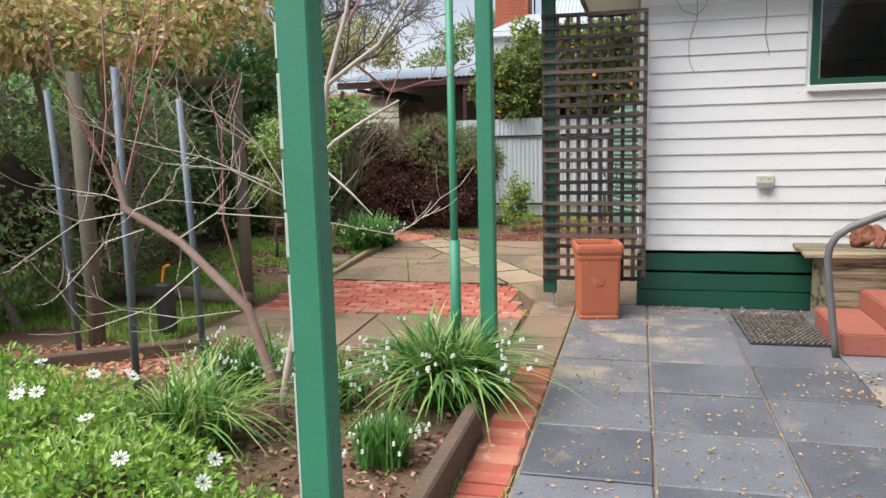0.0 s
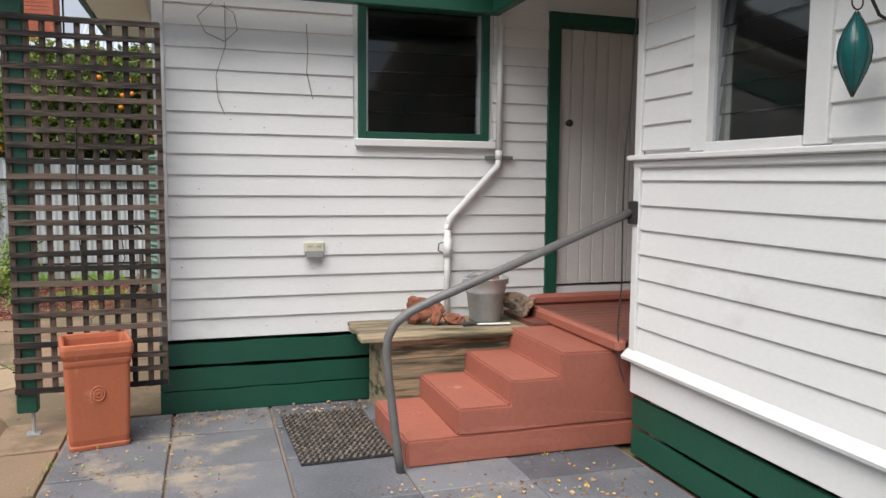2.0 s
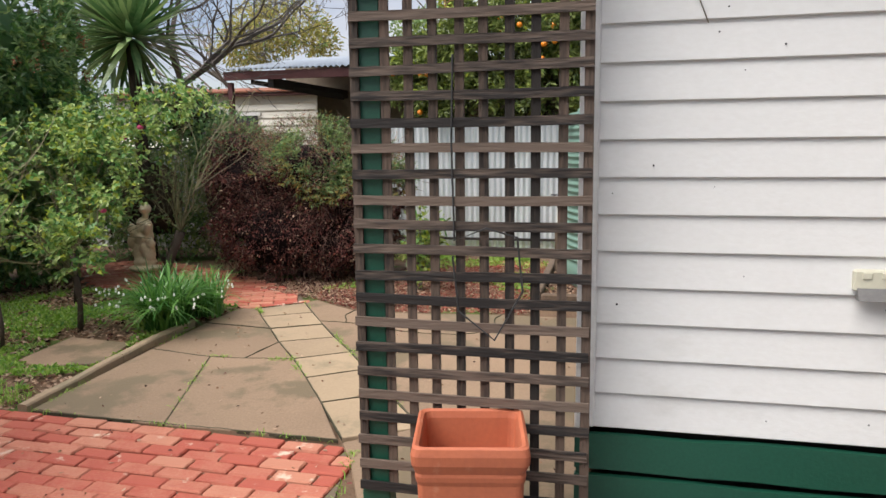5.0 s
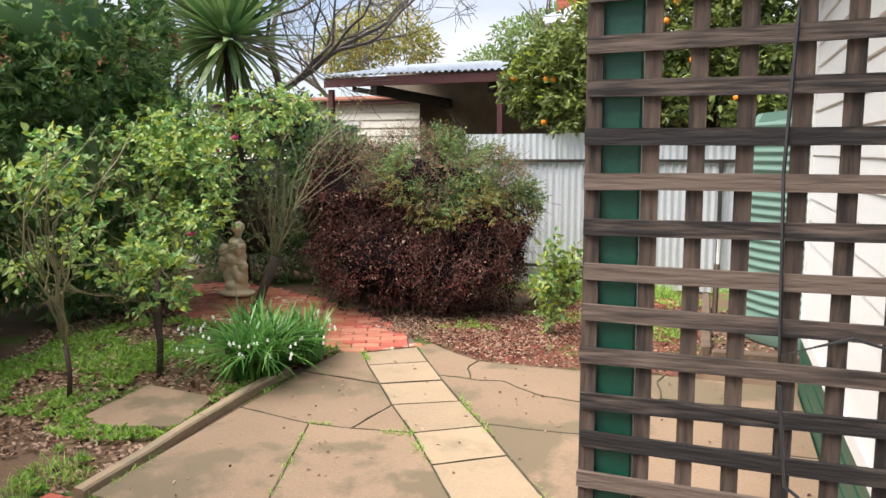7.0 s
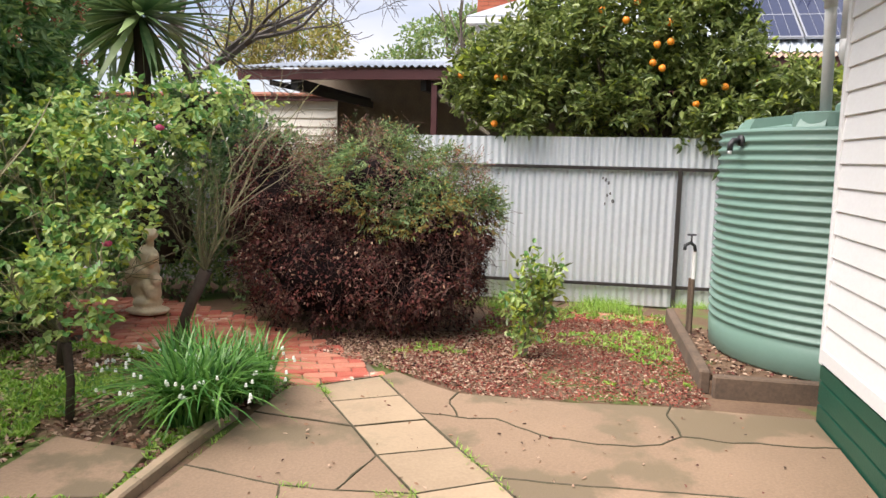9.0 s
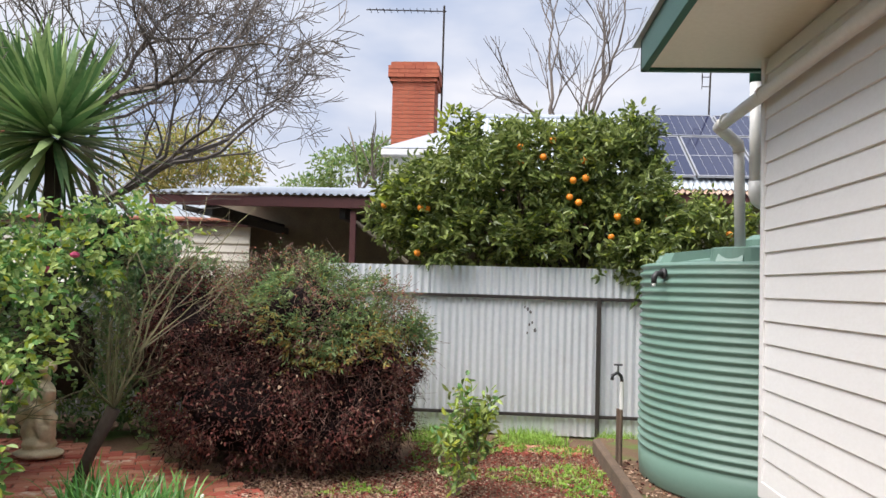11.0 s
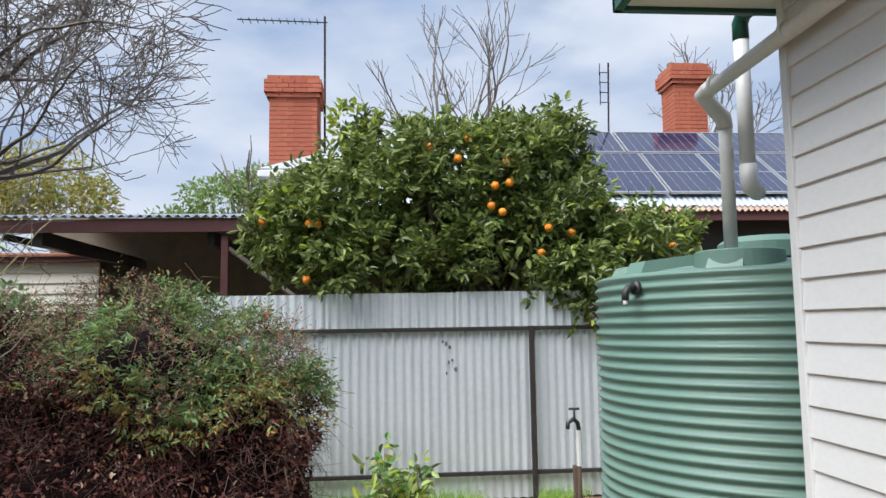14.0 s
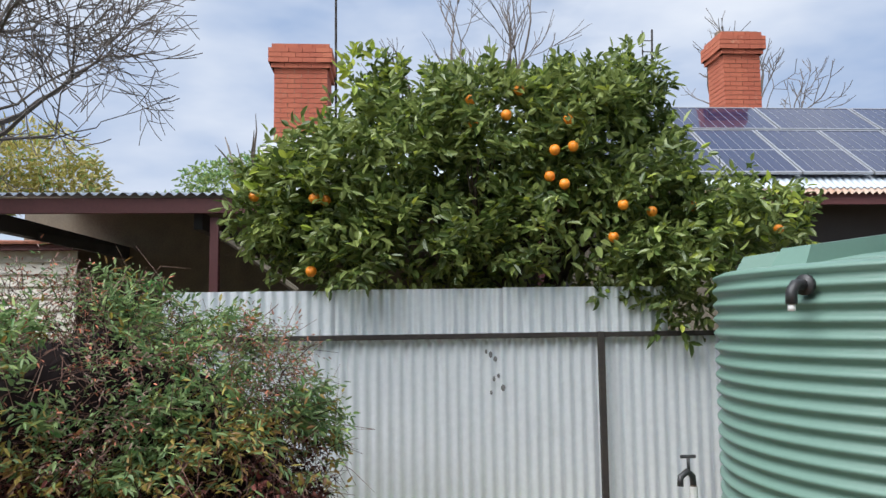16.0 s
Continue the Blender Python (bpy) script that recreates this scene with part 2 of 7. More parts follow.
    darksteel=material("dark_rail", (0.028, 0.026, 0.026), (0.055, 0.046, 0.038), rough=0.7, grain=40, patch=5, bump=0.2),
    galv=material("galvanised_steel", (0.50, 0.51, 0.52), (0.36, 0.37, 0.38), rough=0.42, metal=0.5, grain=30, patch=7, bump=0.05),
    railgrey=material("grey_painted_rail", (0.16, 0.155, 0.15), (0.10, 0.097, 0.095), rough=0.5, grain=60, patch=6, bump=0.12),
    tank=material("green_tank_plastic", (0.150, 0.245, 0.200), (0.122, 0.212, 0.170), rough=0.42, grain=50, patch=1.5, bump=0.04, amount=0.4),
    pvc=material("pvc_pipe", (0.66, 0.66, 0.63), (0.56, 0.56, 0.53), rough=0.4, grain=40, patch=3, bump=0.03),
    # black plastic parts; also the shade painted behind the plinth gaps
    black=material("black_plastic_and_void", (0.02, 0.02, 0.022), (0.035, 0.035, 0.035), rough=0.5, bump=0.05),
    # dimness of rooms and roofed places, put into the colour
    dark=material("unlit_dark", (0.05, 0.048, 0.046), (0.035, 0.033, 0.032), rough=0.8, bump=0.05),
    maroon=material("maroon_fascia", (0.13, 0.040, 0.038), (0.08, 0.027, 0.026), rough=0.6, grain=40, patch=2, bump=0.1),
    chimney=material("chimney_brick", (0.42, 0.125, 0.065), (0.33, 0.085, 0.045), rough=0.85, grain=40, patch=3, bump=0.3, island=0.9, third=(0.46, 0.22, 0.14), third_at=(0.62, 0.72), third_scale=3),
    mortar=material("mortar", (0.30, 0.23, 0.175), (0.19, 0.145, 0.115), rough=0.95, bump=0.3),
    crackdirt=material("mossy_crack_dirt", (0.085, 0.066, 0.042), (0.045, 0.048, 0.022), rough=0.95, grain=40, patch=6, bump=0.3),
    jointsand=material("dirty_joint_sand", (0.165, 0.115, 0.082), (0.10, 0.085, 0.05), rough=0.95, grain=50, patch=4, bump=0.5),
    cell=material("solar_cell", (0.012, 0.016, 0.045), (0.018, 0.022, 0.06), rough=0.12, grain=3, patch=0.8, bump=0, coat=0.6),
    alu=material("aluminium_frame", (0.46, 0.47, 0.49), (0.36, 0.37, 0.39), rough=0.4, metal=0.6, bump=0),
    stone=material("cast_stone", (0.90, 0.77, 0.54), (0.70, 0.56, 0.34), rough=0.85, grain=50, patch=9, bump=0.35),
    rubble=material("rough_clay_rubble", (0.32, 0.115, 0.062), (0.16, 0.065, 0.042), rough=0.9, grain=24, patch=9, bump=0.5, amount=0.9),
    rock=material("grey_brown_rock", (0.30, 0.20, 0.13), (0.085, 0.070, 0.060), rough=0.85, grain=24, patch=5, bump=0.5, amount=1.2),
    socket=material("aged_socket_plastic", (0.60, 0.58, 0.46), (0.5, 0.48, 0.38), rough=0.4, bump=0.03),
    bluepole=material("blue_grey_pole", (0.085, 0.125, 0.175), (0.16, 0.17, 0.17), rough=0.6, grain=40, patch=6, bump=0.15),
    greypost=material("grey_timber_post", (0.21, 0.18, 0.13), (0.12, 0.105, 0.08), rough=0.9, grain=40, patch=5, bump=0.4),
    tealglass=material("teal_lantern_panel", (0.012, 0.16, 0.15), (0.008, 0.10, 0.10), rough=0.25, grain=12, patch=9, bump=0.05, through_light=0.3),
    doorpaint=material("pale_door_paint", (0.60, 0.58, 0.55), (0.53, 0.51, 0.48), rough=0.5, grain=40, patch=2, bump=0.05),
    porcelain=material("white_enamel", (0.82, 0.82, 0.80), (0.76, 0.76, 0.74), rough=0.3, bump=0.02),
)
for k_ in ("darksteel", "coreshade", "deadleaf", "deadtwig", "barkandshade", "soil", "litter", "redmulch"):
    M[k_].node_tree.nodes["Principled BSDF"].inputs["Specular IOR Level"].default_value = 0.12
M["pane"] = glass("louvre_glass", (0.55, 0.58, 0.57))


# ---- builders ----
def mesh_of(name, verts, faces, smooth=False, mats=(), index=None):
    me = bpy.data.meshes.new(name)
    me.from_pydata(verts if isinstance(verts, list) else np.asarray(verts).tolist(), [], faces if isinstance(faces, list) else np.asarray(faces).tolist())
    for m in mats:
        me.materials.append(m)
    if smooth:
        me.polygons.foreach_set("use_smooth", [True] * len(me.polygons))
    if index is not None:
        me.polygons.foreach_set("material_index", index)
    me.update()
    return me


def put(name, me, parent=None, m=None, label=""):
    ob = new(name, me)
    if m is not None:
        ob.matrix_basis = m
    if parent is not None:
        ob.parent = parent
    if label:
        ob["label"] = label
    return ob


def thing(name, at=(0, 0, 0), label="", category="", group="", kind="", turn=0):
    e = new(name)
    e.empty_display_size = 0.1
    e.matrix_basis = pose(*at, 0, 0, turn)
    return tagged(e, label, category, group, kind)


class Shape:
    """Collects solids into one mesh."""
    def __init__(self):
        self.v, self.f = [], []

    def add(self, verts, faces):
        o = len(self.v)
        self.v += [tuple(map(float, p)) for p in verts]
        self.f += [[i + o for i in f] for f in faces]
        return self

    def box(self, x0, y0, z0, x1, y1, z1, bevel=0.0):
        if not bevel:
            p = [(x, y, z) for z in (z0, z1) for x, y in ((x0, y0), (x1, y0), (x1, y1), (x0, y1))]
            return self.add(p, [(3, 2, 1, 0), (4, 5, 6, 7), (0, 1, 5, 4), (1, 2, 6, 5), (2, 3, 7, 6), (3, 0, 4, 7)])
        b = min(bevel, (x1 - x0) / 3, (y1 - y0) / 3, (z1 - z0) / 3)
        ring = lambda z, i: [(x0 + i, y0 + i + b, z), (x0 + i + b, y0 + i, z), (x1 - i - b, y0 + i, z), (x1 - i, y0 + i + b, z), (x1 - i, y1 - i - b, z), (x1 - i - b, y1 - i, z), (x0 + i + b, y1 - i, z), (x0 + i, y1 - i - b, z)]
        p = ring(z0, b) + ring(z0 + b, 0) + ring(z1 - b, 0) + ring(z1, b)
        f = [tuple(range(7, -1, -1)), tuple(range(24, 32))]
        for k in range(3):
            f += [(k * 8 + i, k * 8 + (i + 1) % 8, k * 8 + 8 + (i + 1) % 8, k * 8 + 8 + i) for i in range(8)]
        return self.add(p, f)

    def tube(self, pts, radii, sides=6, cap=True):
        pts = [Vector(p) for p in pts]
        radii = [float(r) for r in radii] if hasattr(radii, "__len__") else [radii] * len(pts)
        up, v, f = None, [], []
        for i, p in enumerate(pts):
            d = (pts[min(i + 1, len(pts) - 1)] - pts[max(i - 1, 0)]).normalized()
            a = (up if up is not None else Vector((0.31, 0.87, 0.2)))
            a = (a - a.dot(d) * d)
            a = a.normalized() if a.length > 1e-5 else d.orthogonal().normalized()
            up, c = a, d.cross(a)
            for k in range(sides):
                w = 2 * math.pi * k / sides
                v.append(p + radii[i] * (math.cos(w) * a + math.sin(w) * c))
        n = len(pts)
        for i in range(n - 1):
            f += [(i * sides + k, i * sides + (k + 1) % sides, (i + 1) * sides + (k + 1) % sides, (i + 1) * sides + k) for k in range(sides)]
        if cap:
            f += [tuple(range(sides - 1, -1, -1)), tuple((n - 1) * sides + k for k in range(sides))]
        return self.add(v, f)

    def lathe(self, profile, at=(0, 0, 0), sides=32, closed=True):
        v, f = [], []
        for r, z in profile:
            for k in range(sides):
                w = 2 * math.pi * k / sides
                v.append((at[0] + r * math.cos(w), at[1] + r * math.sin(w), at[2] + z))
        for i in range(len(profile) - 1):
            f += [(i * sides + k, i * sides + (k + 1) % sides, (i + 1) * sides + (k + 1) % sides, (i + 1) * sides + k) for k in range(sides)]
        if closed:
            f += [tuple(range(sides - 1, -1, -1)), tuple((len(profile) - 1) * sides + k for k in range(sides))]
        return self.add(v, f)

    def prism(self, poly, z0, z1, bevel=0.0):
        """An upright prism on a plan polygon, with a chamfered top edge."""
        n = len(poly)
        c = (sum(p[0] for p in poly) / n, sum(p[1] for p in poly) / n)
        if bevel:
            ins = []
            for x, y in poly:
                d = Vector((c[0] - x, c[1] - y))
                d = d.normalized() * bevel * 1.4
                ins.append((x + d.x, y + d.y))
            rings = [[(x, y, z0) for x, y in poly], [(x, y, z1 - bevel) for x, y in poly], [(x, y, z1) for x, y in ins]]
        else:
            rings = [[(x, y, z0) for x, y in poly], [(x, y, z1) for x, y in poly]]
        f = [tuple(range(n - 1, -1, -1)), tuple((len(rings) - 1) * n + k for k in range(n))]
        for i in range(len(rings) - 1):
            f += [(i * n + k, i * n + (k + 1) % n, (i + 1) * n + (k + 1) % n, (i + 1) * n + k) for k in range(n)]
        return self.add(sum(rings, []), f)

    def mesh(self, name, mat, smooth=False):
        return mesh_of(name, self.v, self.f, smooth, [mat])


def part(name, shape, mat, parent=None, label="", smooth=False, m=None):
    return put(name, shape.mesh(name, mat, smooth), parent, m, label)


def unit(v):
    return v / np.maximum(np.linalg.norm(v, axis=-1, keepdims=True), 1e-9)


def leaf_mesh(name, pos, length, width, out, mats, rng, fold=0.25, droop=0.2, spread=0.8, weights=None):
    """Many small folded leaves, each of four triangles: rooted at pos, pointing about the way of out."""
    n = len(pos)
    d = unit(out + spread * rng.normal(size=(n, 3)) + np.array((0, 0, -droop)))
    side = unit(np.cross(d, unit(rng.normal(size=(n, 3)) * 0.7 + np.array((0, 0, 1.0)))))
    nor = np.cross(side, d)
    L = (length * rng.uniform(0.65, 1.25, n))[:, None]
    W = (width * rng.uniform(0.7, 1.2, n))[:, None]
    sag = nor * L * rng.uniform(-0.25, 0.1, (n, 1))
    v = np.stack([pos, pos + d * L * 0.3 + side * W * 0.5 + nor * W * fold, pos + d * L * 0.7 + side * W * 0.42 + nor * W * fold + sag * 0.5,
                  pos + d * L + sag, pos + d * L * 0.7 - side * W * 0.42 + nor * W * fold + sag * 0.5, pos + d * L * 0.3 - side * W * 0.5 + nor * W * fold], 1).reshape(-1, 3)
    o = (np.arange(n) * 6)[:, None]
    f = np.stack([o + np.array((0, 1, 2, 3)), o + np.array((3, 4, 5, 0))], 1).reshape(-1, 4)
    idx = None
    if len(mats) > 1:
        idx = np.repeat(rng.choice(len(mats), n, p=weights), 2).tolist()
    return mesh_of(name, v, f, False, mats, idx)


def sprays(pos, out, rachis, pairs, rng, wander=0.6, up=0.15, open_=0.75):
    """Leaflet roots and ways along short stalks: each stalk starts at pos and bears pairs of leaflets and one at its tip."""
    n = len(pos)
    d = unit(out + wander * rng.normal(size=(n, 3)) + np.array((0, 0, up)))
    side = unit(np.cross(d, unit(rng.normal(size=(n, 3)) * 0.5 + np.array((0, 0, 1.0)))))
    L = (rachis * rng.uniform(0.6, 1.25, n))[:, None]
    p, w = [pos + d * L], [d]
    for k in range(pairs):
        t = (k + 0.6) / pairs * 0.95
        for sg in (-1, 1):
            p.append(pos + d * L * (t + 0.04 * sg) + np.array((0, 0, -0.12)) * L * t * t)
            w.append(unit(d * (1.25 - open_) + sg * side * open_))
    return np.stack(p, 1).reshape(-1, 3), np.stack(w, 1).reshape(-1, 3)


def shell_points(lobes, n, rng, inner=0.55, lower=-0.6, gap=0.0, gap_scale=1.6):
    """Points in the outer shells of overlapping lobes (centre, radii), and the outward way; gaps leave holes by a noise."""
    vol = np.array([(r[0] * r[1] * r[2]) ** 0.67 for _, r in lobes])
    pick = rng.choice(len(lobes), n * 2, p=vol / vol.sum())
    c, r = np.array([l[0] for l in lobes])[pick], np.array([l[1] for l in lobes])[pick]
    d = unit(rng.normal(size=(n * 2, 3)))
    p = c + d * r * rng.uniform(inner, 1.0, (n * 2, 1)) ** 0.7
    keep = d[:, 2] > lower
    if gap:
        g = np.array([noise.noise(Vector(q) * gap_scale) for q in p])
        keep &= g > -0.6 + gap
    return p[keep][:n], d[keep][:n]


def limbs(start, way, length, radius, depth, rng, bend=0.25, split=(2, 4), shrink=0.68, angle=0.6, up=0.1, tips=None, out=None, steps=5):
    """A branching limb as a list of (points, radii)."""
    out = [] if out is None else out
    p, d = np.array(start, float), unit(np.array(way, float))
    pts, rad = [p.copy()], [radius]
    for i in range(steps):
        d = unit(d + bend * rng.normal(size=3) * 0.6 + np.array((0, 0, up)))
        p = p + d * length / steps
        pts.append(p.copy())
        rad.append(radius * (1 - (1 - shrink) * (i + 1) / steps))
    out.append((pts, rad))
    if depth == 0:
        rad[-1] = radius * 0.3
        if tips is not None:
            tips.append((p, d))
        return out
    for k in range(rng.integers(split[0], split[1] + 1)):
        at = pts[-1] if k == 0 else pts[rng.integers(2, steps + 1)]
        limbs(at, unit(d + angle * rng.normal(size=3)), length * rng.uniform(0.62, 0.9), rad[-1] * (0.95 if k == 0 else 0.75), depth - 1, rng, bend, split, shrink, angle, up, tips, out, max(3, steps - 1))
    return out


def limb_shape(branches, sides=5, thin=0.0):
    s = Shape()
    for pts, rad in branches:
        s.tube(pts, [max(r, thin) for r in rad], sides if rad[0] > 0.012 else 3, cap=False)
    return s


def blade_mesh(name, roots, length, width, lean, mats, rng, seg=5, weights=None, upward=1.0, stiff=False):
    """Strap leaves or grass: each a bent strip from its root."""
    n = len(roots)
    a = rng.uniform(0, 2 * np.pi, n)
    h = np.stack([np.cos(a), np.sin(a), np.zeros(n)], 1)
    L = (length * rng.uniform(0.55, 1.15, n))[:, None]
    ln = (lean * rng.uniform(0.25, 1.2, n))[:, None]
    side = np.cross(h, np.array((0, 0, 1.0))) * (width * rng.uniform(0.7, 1.2, n))[:, None] / 2
    v = []
    for k in range(seg + 1):
        t = k / seg
        reach = L * ln * (t if stiff else t ** 1.6)
        rise = L * (upward * t - (0 if stiff else 0.62) * ln * t ** 2.6)
        c = roots + h * reach + np.array((0, 0, 1.0)) * rise
        w = side * (1 - 0.9 * t ** 2.2)
        v += [c - w, c + w]
    v = np.stack(v, 1).reshape(-1, 3)
    o = (np.arange(n) * 2 * (seg + 1))[:, None]
    f = np.stack([o + np.array((2 * k, 2 * k + 1, 2 * k + 3, 2 * k + 2)) for k in range(seg)], 1).reshape(-1, 4)
    idx = np.repeat(rng.choice(len(mats), n, p=weights), seg).tolist() if len(mats) > 1 else None
    return mesh_of(name, v, f, True, mats, idx)


def corrugated(name, x0, x1, low, high, mat, parent, pitch=0.076, amp=0.0135, label="", per=6, thick=0.0015):
    """A corrugated sheet: from the edge low=(y, z) to high=(y, z), its waves running along x."""
    n = int((x1 - x0) / pitch * per)
    e = Vector((0, high[0] - low[0], high[1] - low[1])).normalized()
    nor = Vector((0, -e.z, e.y))
    v, f = [], []
    for i in range(n + 1):
        x = x0 + (x1 - x0) * i / n
        w = amp * math.sin(2 * math.pi * (x - x0) / pitch)
        for y, z in (low, high):
            v.append((x, y + nor.y * w, z + nor.z * w))
    for i in range(n):
        f.append((2 * i, 2 * i + 2, 2 * i + 3, 2 * i + 1))
    m = len(v)
    v += [(a, b + nor.y * thick, c + nor.z * thick) for a, b, c in v]
    f += [tuple(k + m for k in reversed(q)) for q in f]
    return put(name, mesh_of(name, v, f, True, [mat]), parent, None, label)


def ground_z(x, y):
    """The yard rises a little behind the patio."""
    t = min(1.0, max(0.0, (y - 7.2) / 2.8))
    return 0.105 * t * t * (3 - 2 * t)

# ---- the large structure ----
PITCH = 0.1375
SIDE0 = 0.542

# ground: one sheet with a slight rise, reaching the horizon
gx = np.unique(np.concatenate([np.linspace(-14, 12, 66), [-600, -150, -50, 50, 150, 600]]))
gy = np.unique(np.concatenate([np.linspace(-4, 22, 66), [-600, -150, -40, 60, 200, 900]]))
gv = [(x, y, ground_z(x, y) - 0.028 + (0.012 * noise.noise(Vector((x * 1.3, y * 1.3, 0))) if -12 < x < 10 and -3 < y < 20 else 0)) for y in gy for x in gx]
nx = len(gx)
gf = [(r * nx + c, r * nx + c + 1, (r + 1) * nx + c + 1, (r + 1) * nx + c) for r in range(len(gy) - 1) for c in range(nx - 1)]
tagged(put("ground", mesh_of("ground", gv, gf, True, [M["soil"]])), "dark garden soil with leaf litter and weeds", "ground", kind="structure")


def weatherboards(parent, a, b, z0, z1, out, skip=(), start=0.5, mat="white", pitch=0):
    """Lapped boards from plan point a to b, leaning out at their lower edge; skip: openings (from, to, low, high) along the wall."""
    a, b, out = Vector((*a, 0)), Vector((*b, 0)), Vector((*out, 0))
    way, length = (b - a).normalized(), (b - a).length
    pitch = pitch or PITCH
    k = 0
    while True:
        lo = start + k * pitch
        k += 1
        if lo < z0 - 0.01:
            continue
        if lo > z1 - 0.02:
            break
        hi = min(lo + pitch + 0.012, z1)
        runs = [(0.0, length)]
        for s0, s1, l0, l1 in skip:
            if lo + pitch * 0.8 > l0 + 0.06 and lo + pitch * 0.5 < l1:
                runs = [r for r0, r1 in runs for r in ((r0, min(r1, s0)), (max(r0, s1), r1)) if r[1] - r[0] > 0.01]
        for r0, r1 in runs:
            s = Shape()
            p = []
            for r in (r0, r1):
                q = a + way * r
                for o, z in ((0.0, lo), (0.020, lo), (0.023, lo + 0.003), (0.0225, lo + 0.010), (0.007, hi), (0.0, hi)):
                    p.append(q + out * o + Vector((0, 0, z)))
            f = [tuple(range(5, -1, -1)), tuple(range(6, 12))] + [(i, (i + 1) % 6, 6 + (i + 1) % 6, 6 + i) for i in range(6)]
            s.add(p, f)
            part("weatherboard", s, M[mat], parent)


def opening_wall(name, axis, at, depth, lo, hi, z0, z1, holes, mat, label):
    """A wall slab along x or y with openings (from, to, low, high) through it."""
    s = Shape()
    def slab(u0, u1, w0, w1):
        if u1 - u0 < 1e-4 or w1 - w0 < 1e-4:
            return
        if axis == "x":
            s.box(u0, min(at, at + depth), w0, u1, max(at, at + depth), w1)
        else:
            s.box(min(at, at + depth), u0, w0, max(at, at + depth), u1, w1)
    u = lo
    for h0, h1, l, h in sorted(holes):
        slab(u, h0, z0, z1)
        slab(h0, h1, z0, l)
        slab(h0, h1, h, z1)
        u = h1
    slab(u, hi, z0, z1)
    return tagged(part(name, s, M[mat]), label, "wall", kind="structure")


FY, SX, BX = 7.18, 0.0, 2.62          # front wall, side wall, wall of the wing
FAR = 10.62                            # far corner of the side wall
WIN = (1.31, 2.27, 1.87, 2.80)
DOOR = (2.84, 3.72, 0.76, 2.74)
RW = (4.40, 5.06, 1.75, 2.62)
wf = opening_wall("wall_front", "x", FY, 0.12, SX, 4.1, 0.50, 3.06, [WIN, DOOR], "white", "white painted weatherboard wall with a dark louvre window")
weatherboards(wf, (SX + 0.045, FY), (DOOR[0] - 0.09, FY), 0.5, 3.05, (0, -1), [(WIN[0] - 0.045 - 0.04, WIN[1] - 0.045 + 0.04, WIN[2] - 0.06, WIN[3] + 0.05)], start=0.5)
ws = opening_wall("wall_side", "y", SX, 0.12, FY + 0.12, FAR, 0.50, 3.06, [], "white", "white painted weatherboard side wall of the house")
weatherboards(ws, (SX, FAR - 0.05), (SX, FY), 0.5, 3.05, (-1, 0), start=SIDE0, pitch=0.134)
wb = opening_wall("wall_wing", "y", BX, 0.12, -2.5, 5.66, 0.55, 3.06, [RW, (2.3, 2.96, 1.75, 2.62)], "white", "white painted weatherboard wall of the projecting wing")
weatherboards(wb, (BX, -2.5), (BX, 5.61), 0.62, 1.66, (-1, 0), start=0.622)
weatherboards(wb, (BX, -2.5), (BX, 5.61), 1.76, 3.05, (-1, 0), [(RW[0] + 2.5 - 0.10, RW[1] + 2.5 + 0.10, 1.6, 2.75), (4.7, 5.56, 1.6, 2.75)], start=1.75)
opening_wall("wall_porch", "x", 5.54, 0.12, BX + 0.12, 5.0, 0.0, 3.06, [], "white", "white return wall of the projecting wing")
opening_wall("wall_porch_end", "y", 4.1, 0.12, 5.66, FY + 0.12, 0.0, 3.06, [], "white", "white end wall of the recessed porch")
opening_wall("wall_back", "x", FAR - 0.12, 0.12, SX + 0.12, 4.1, 0.5, 3.06, [], "white", "plain white back wall of the house")
# unseen inner walls and floor, coloured dark as the rooms' shade
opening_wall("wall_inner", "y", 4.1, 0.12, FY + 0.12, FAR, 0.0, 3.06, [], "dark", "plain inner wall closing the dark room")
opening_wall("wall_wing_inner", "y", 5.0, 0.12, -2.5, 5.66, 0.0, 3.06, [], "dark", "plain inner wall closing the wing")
opening_wall("wall_wing_end", "x", -2.62, 0.12, BX, 5.12, 0.0, 3.06, [], "white", "plain end wall of the wing")
tagged(part("floor_inside", Shape().box(SX + 0.13, FY + 0.13, 0.5, 4.1, FAR - 0.13, 0.6).box(BX + 0.13, -2.5, 0.5, 5.0, 5.53, 0.6), M["dark"]), "plain floor inside the house, coloured dark for the unlit rooms", "floor", kind="structure")
tagged(part("ceiling", Shape().box(SX - 0.66, 6.9, 3.07, 4.3, FAR + 0.20, 3.11).box(1.9, -3.0, 3.07, 5.2, 6.9, 3.11), M["cream"]), "pale painted eave soffit and ceiling sheets", "ceiling", kind="structure")

# trims of the house
trim = lambda name, s, mat, label: tagged(part(name, s, M[mat]), label, "trim", kind="structure")
trim("trim_corner", Shape().box(SX - 0.028, FY - 0.03, 0.5, SX + 0.045, FY - 0.002, 3.06, 0.004), "white", "white corner board of the house")
trim("trim_corner_far", Shape().box(SX - 0.03, FAR - 0.05, 0.44, SX - 0.001, FAR + 0.005, 3.06, 0.004), "white", "white corner board at the far end of the house")
trim("trim_bottom_side", Shape().box(SX - 0.034, FY + 0.02, 0.455, SX - 0.003, FAR - 0.052, 0.542, 0.004), "white", "white bottom board of the side wall")
trim("trim_wing_corner", Shape().box(BX - 0.032, 5.612, 0.62, BX - 0.001, 5.672, 3.06, 0.004), "white", "white corner board of the wing")
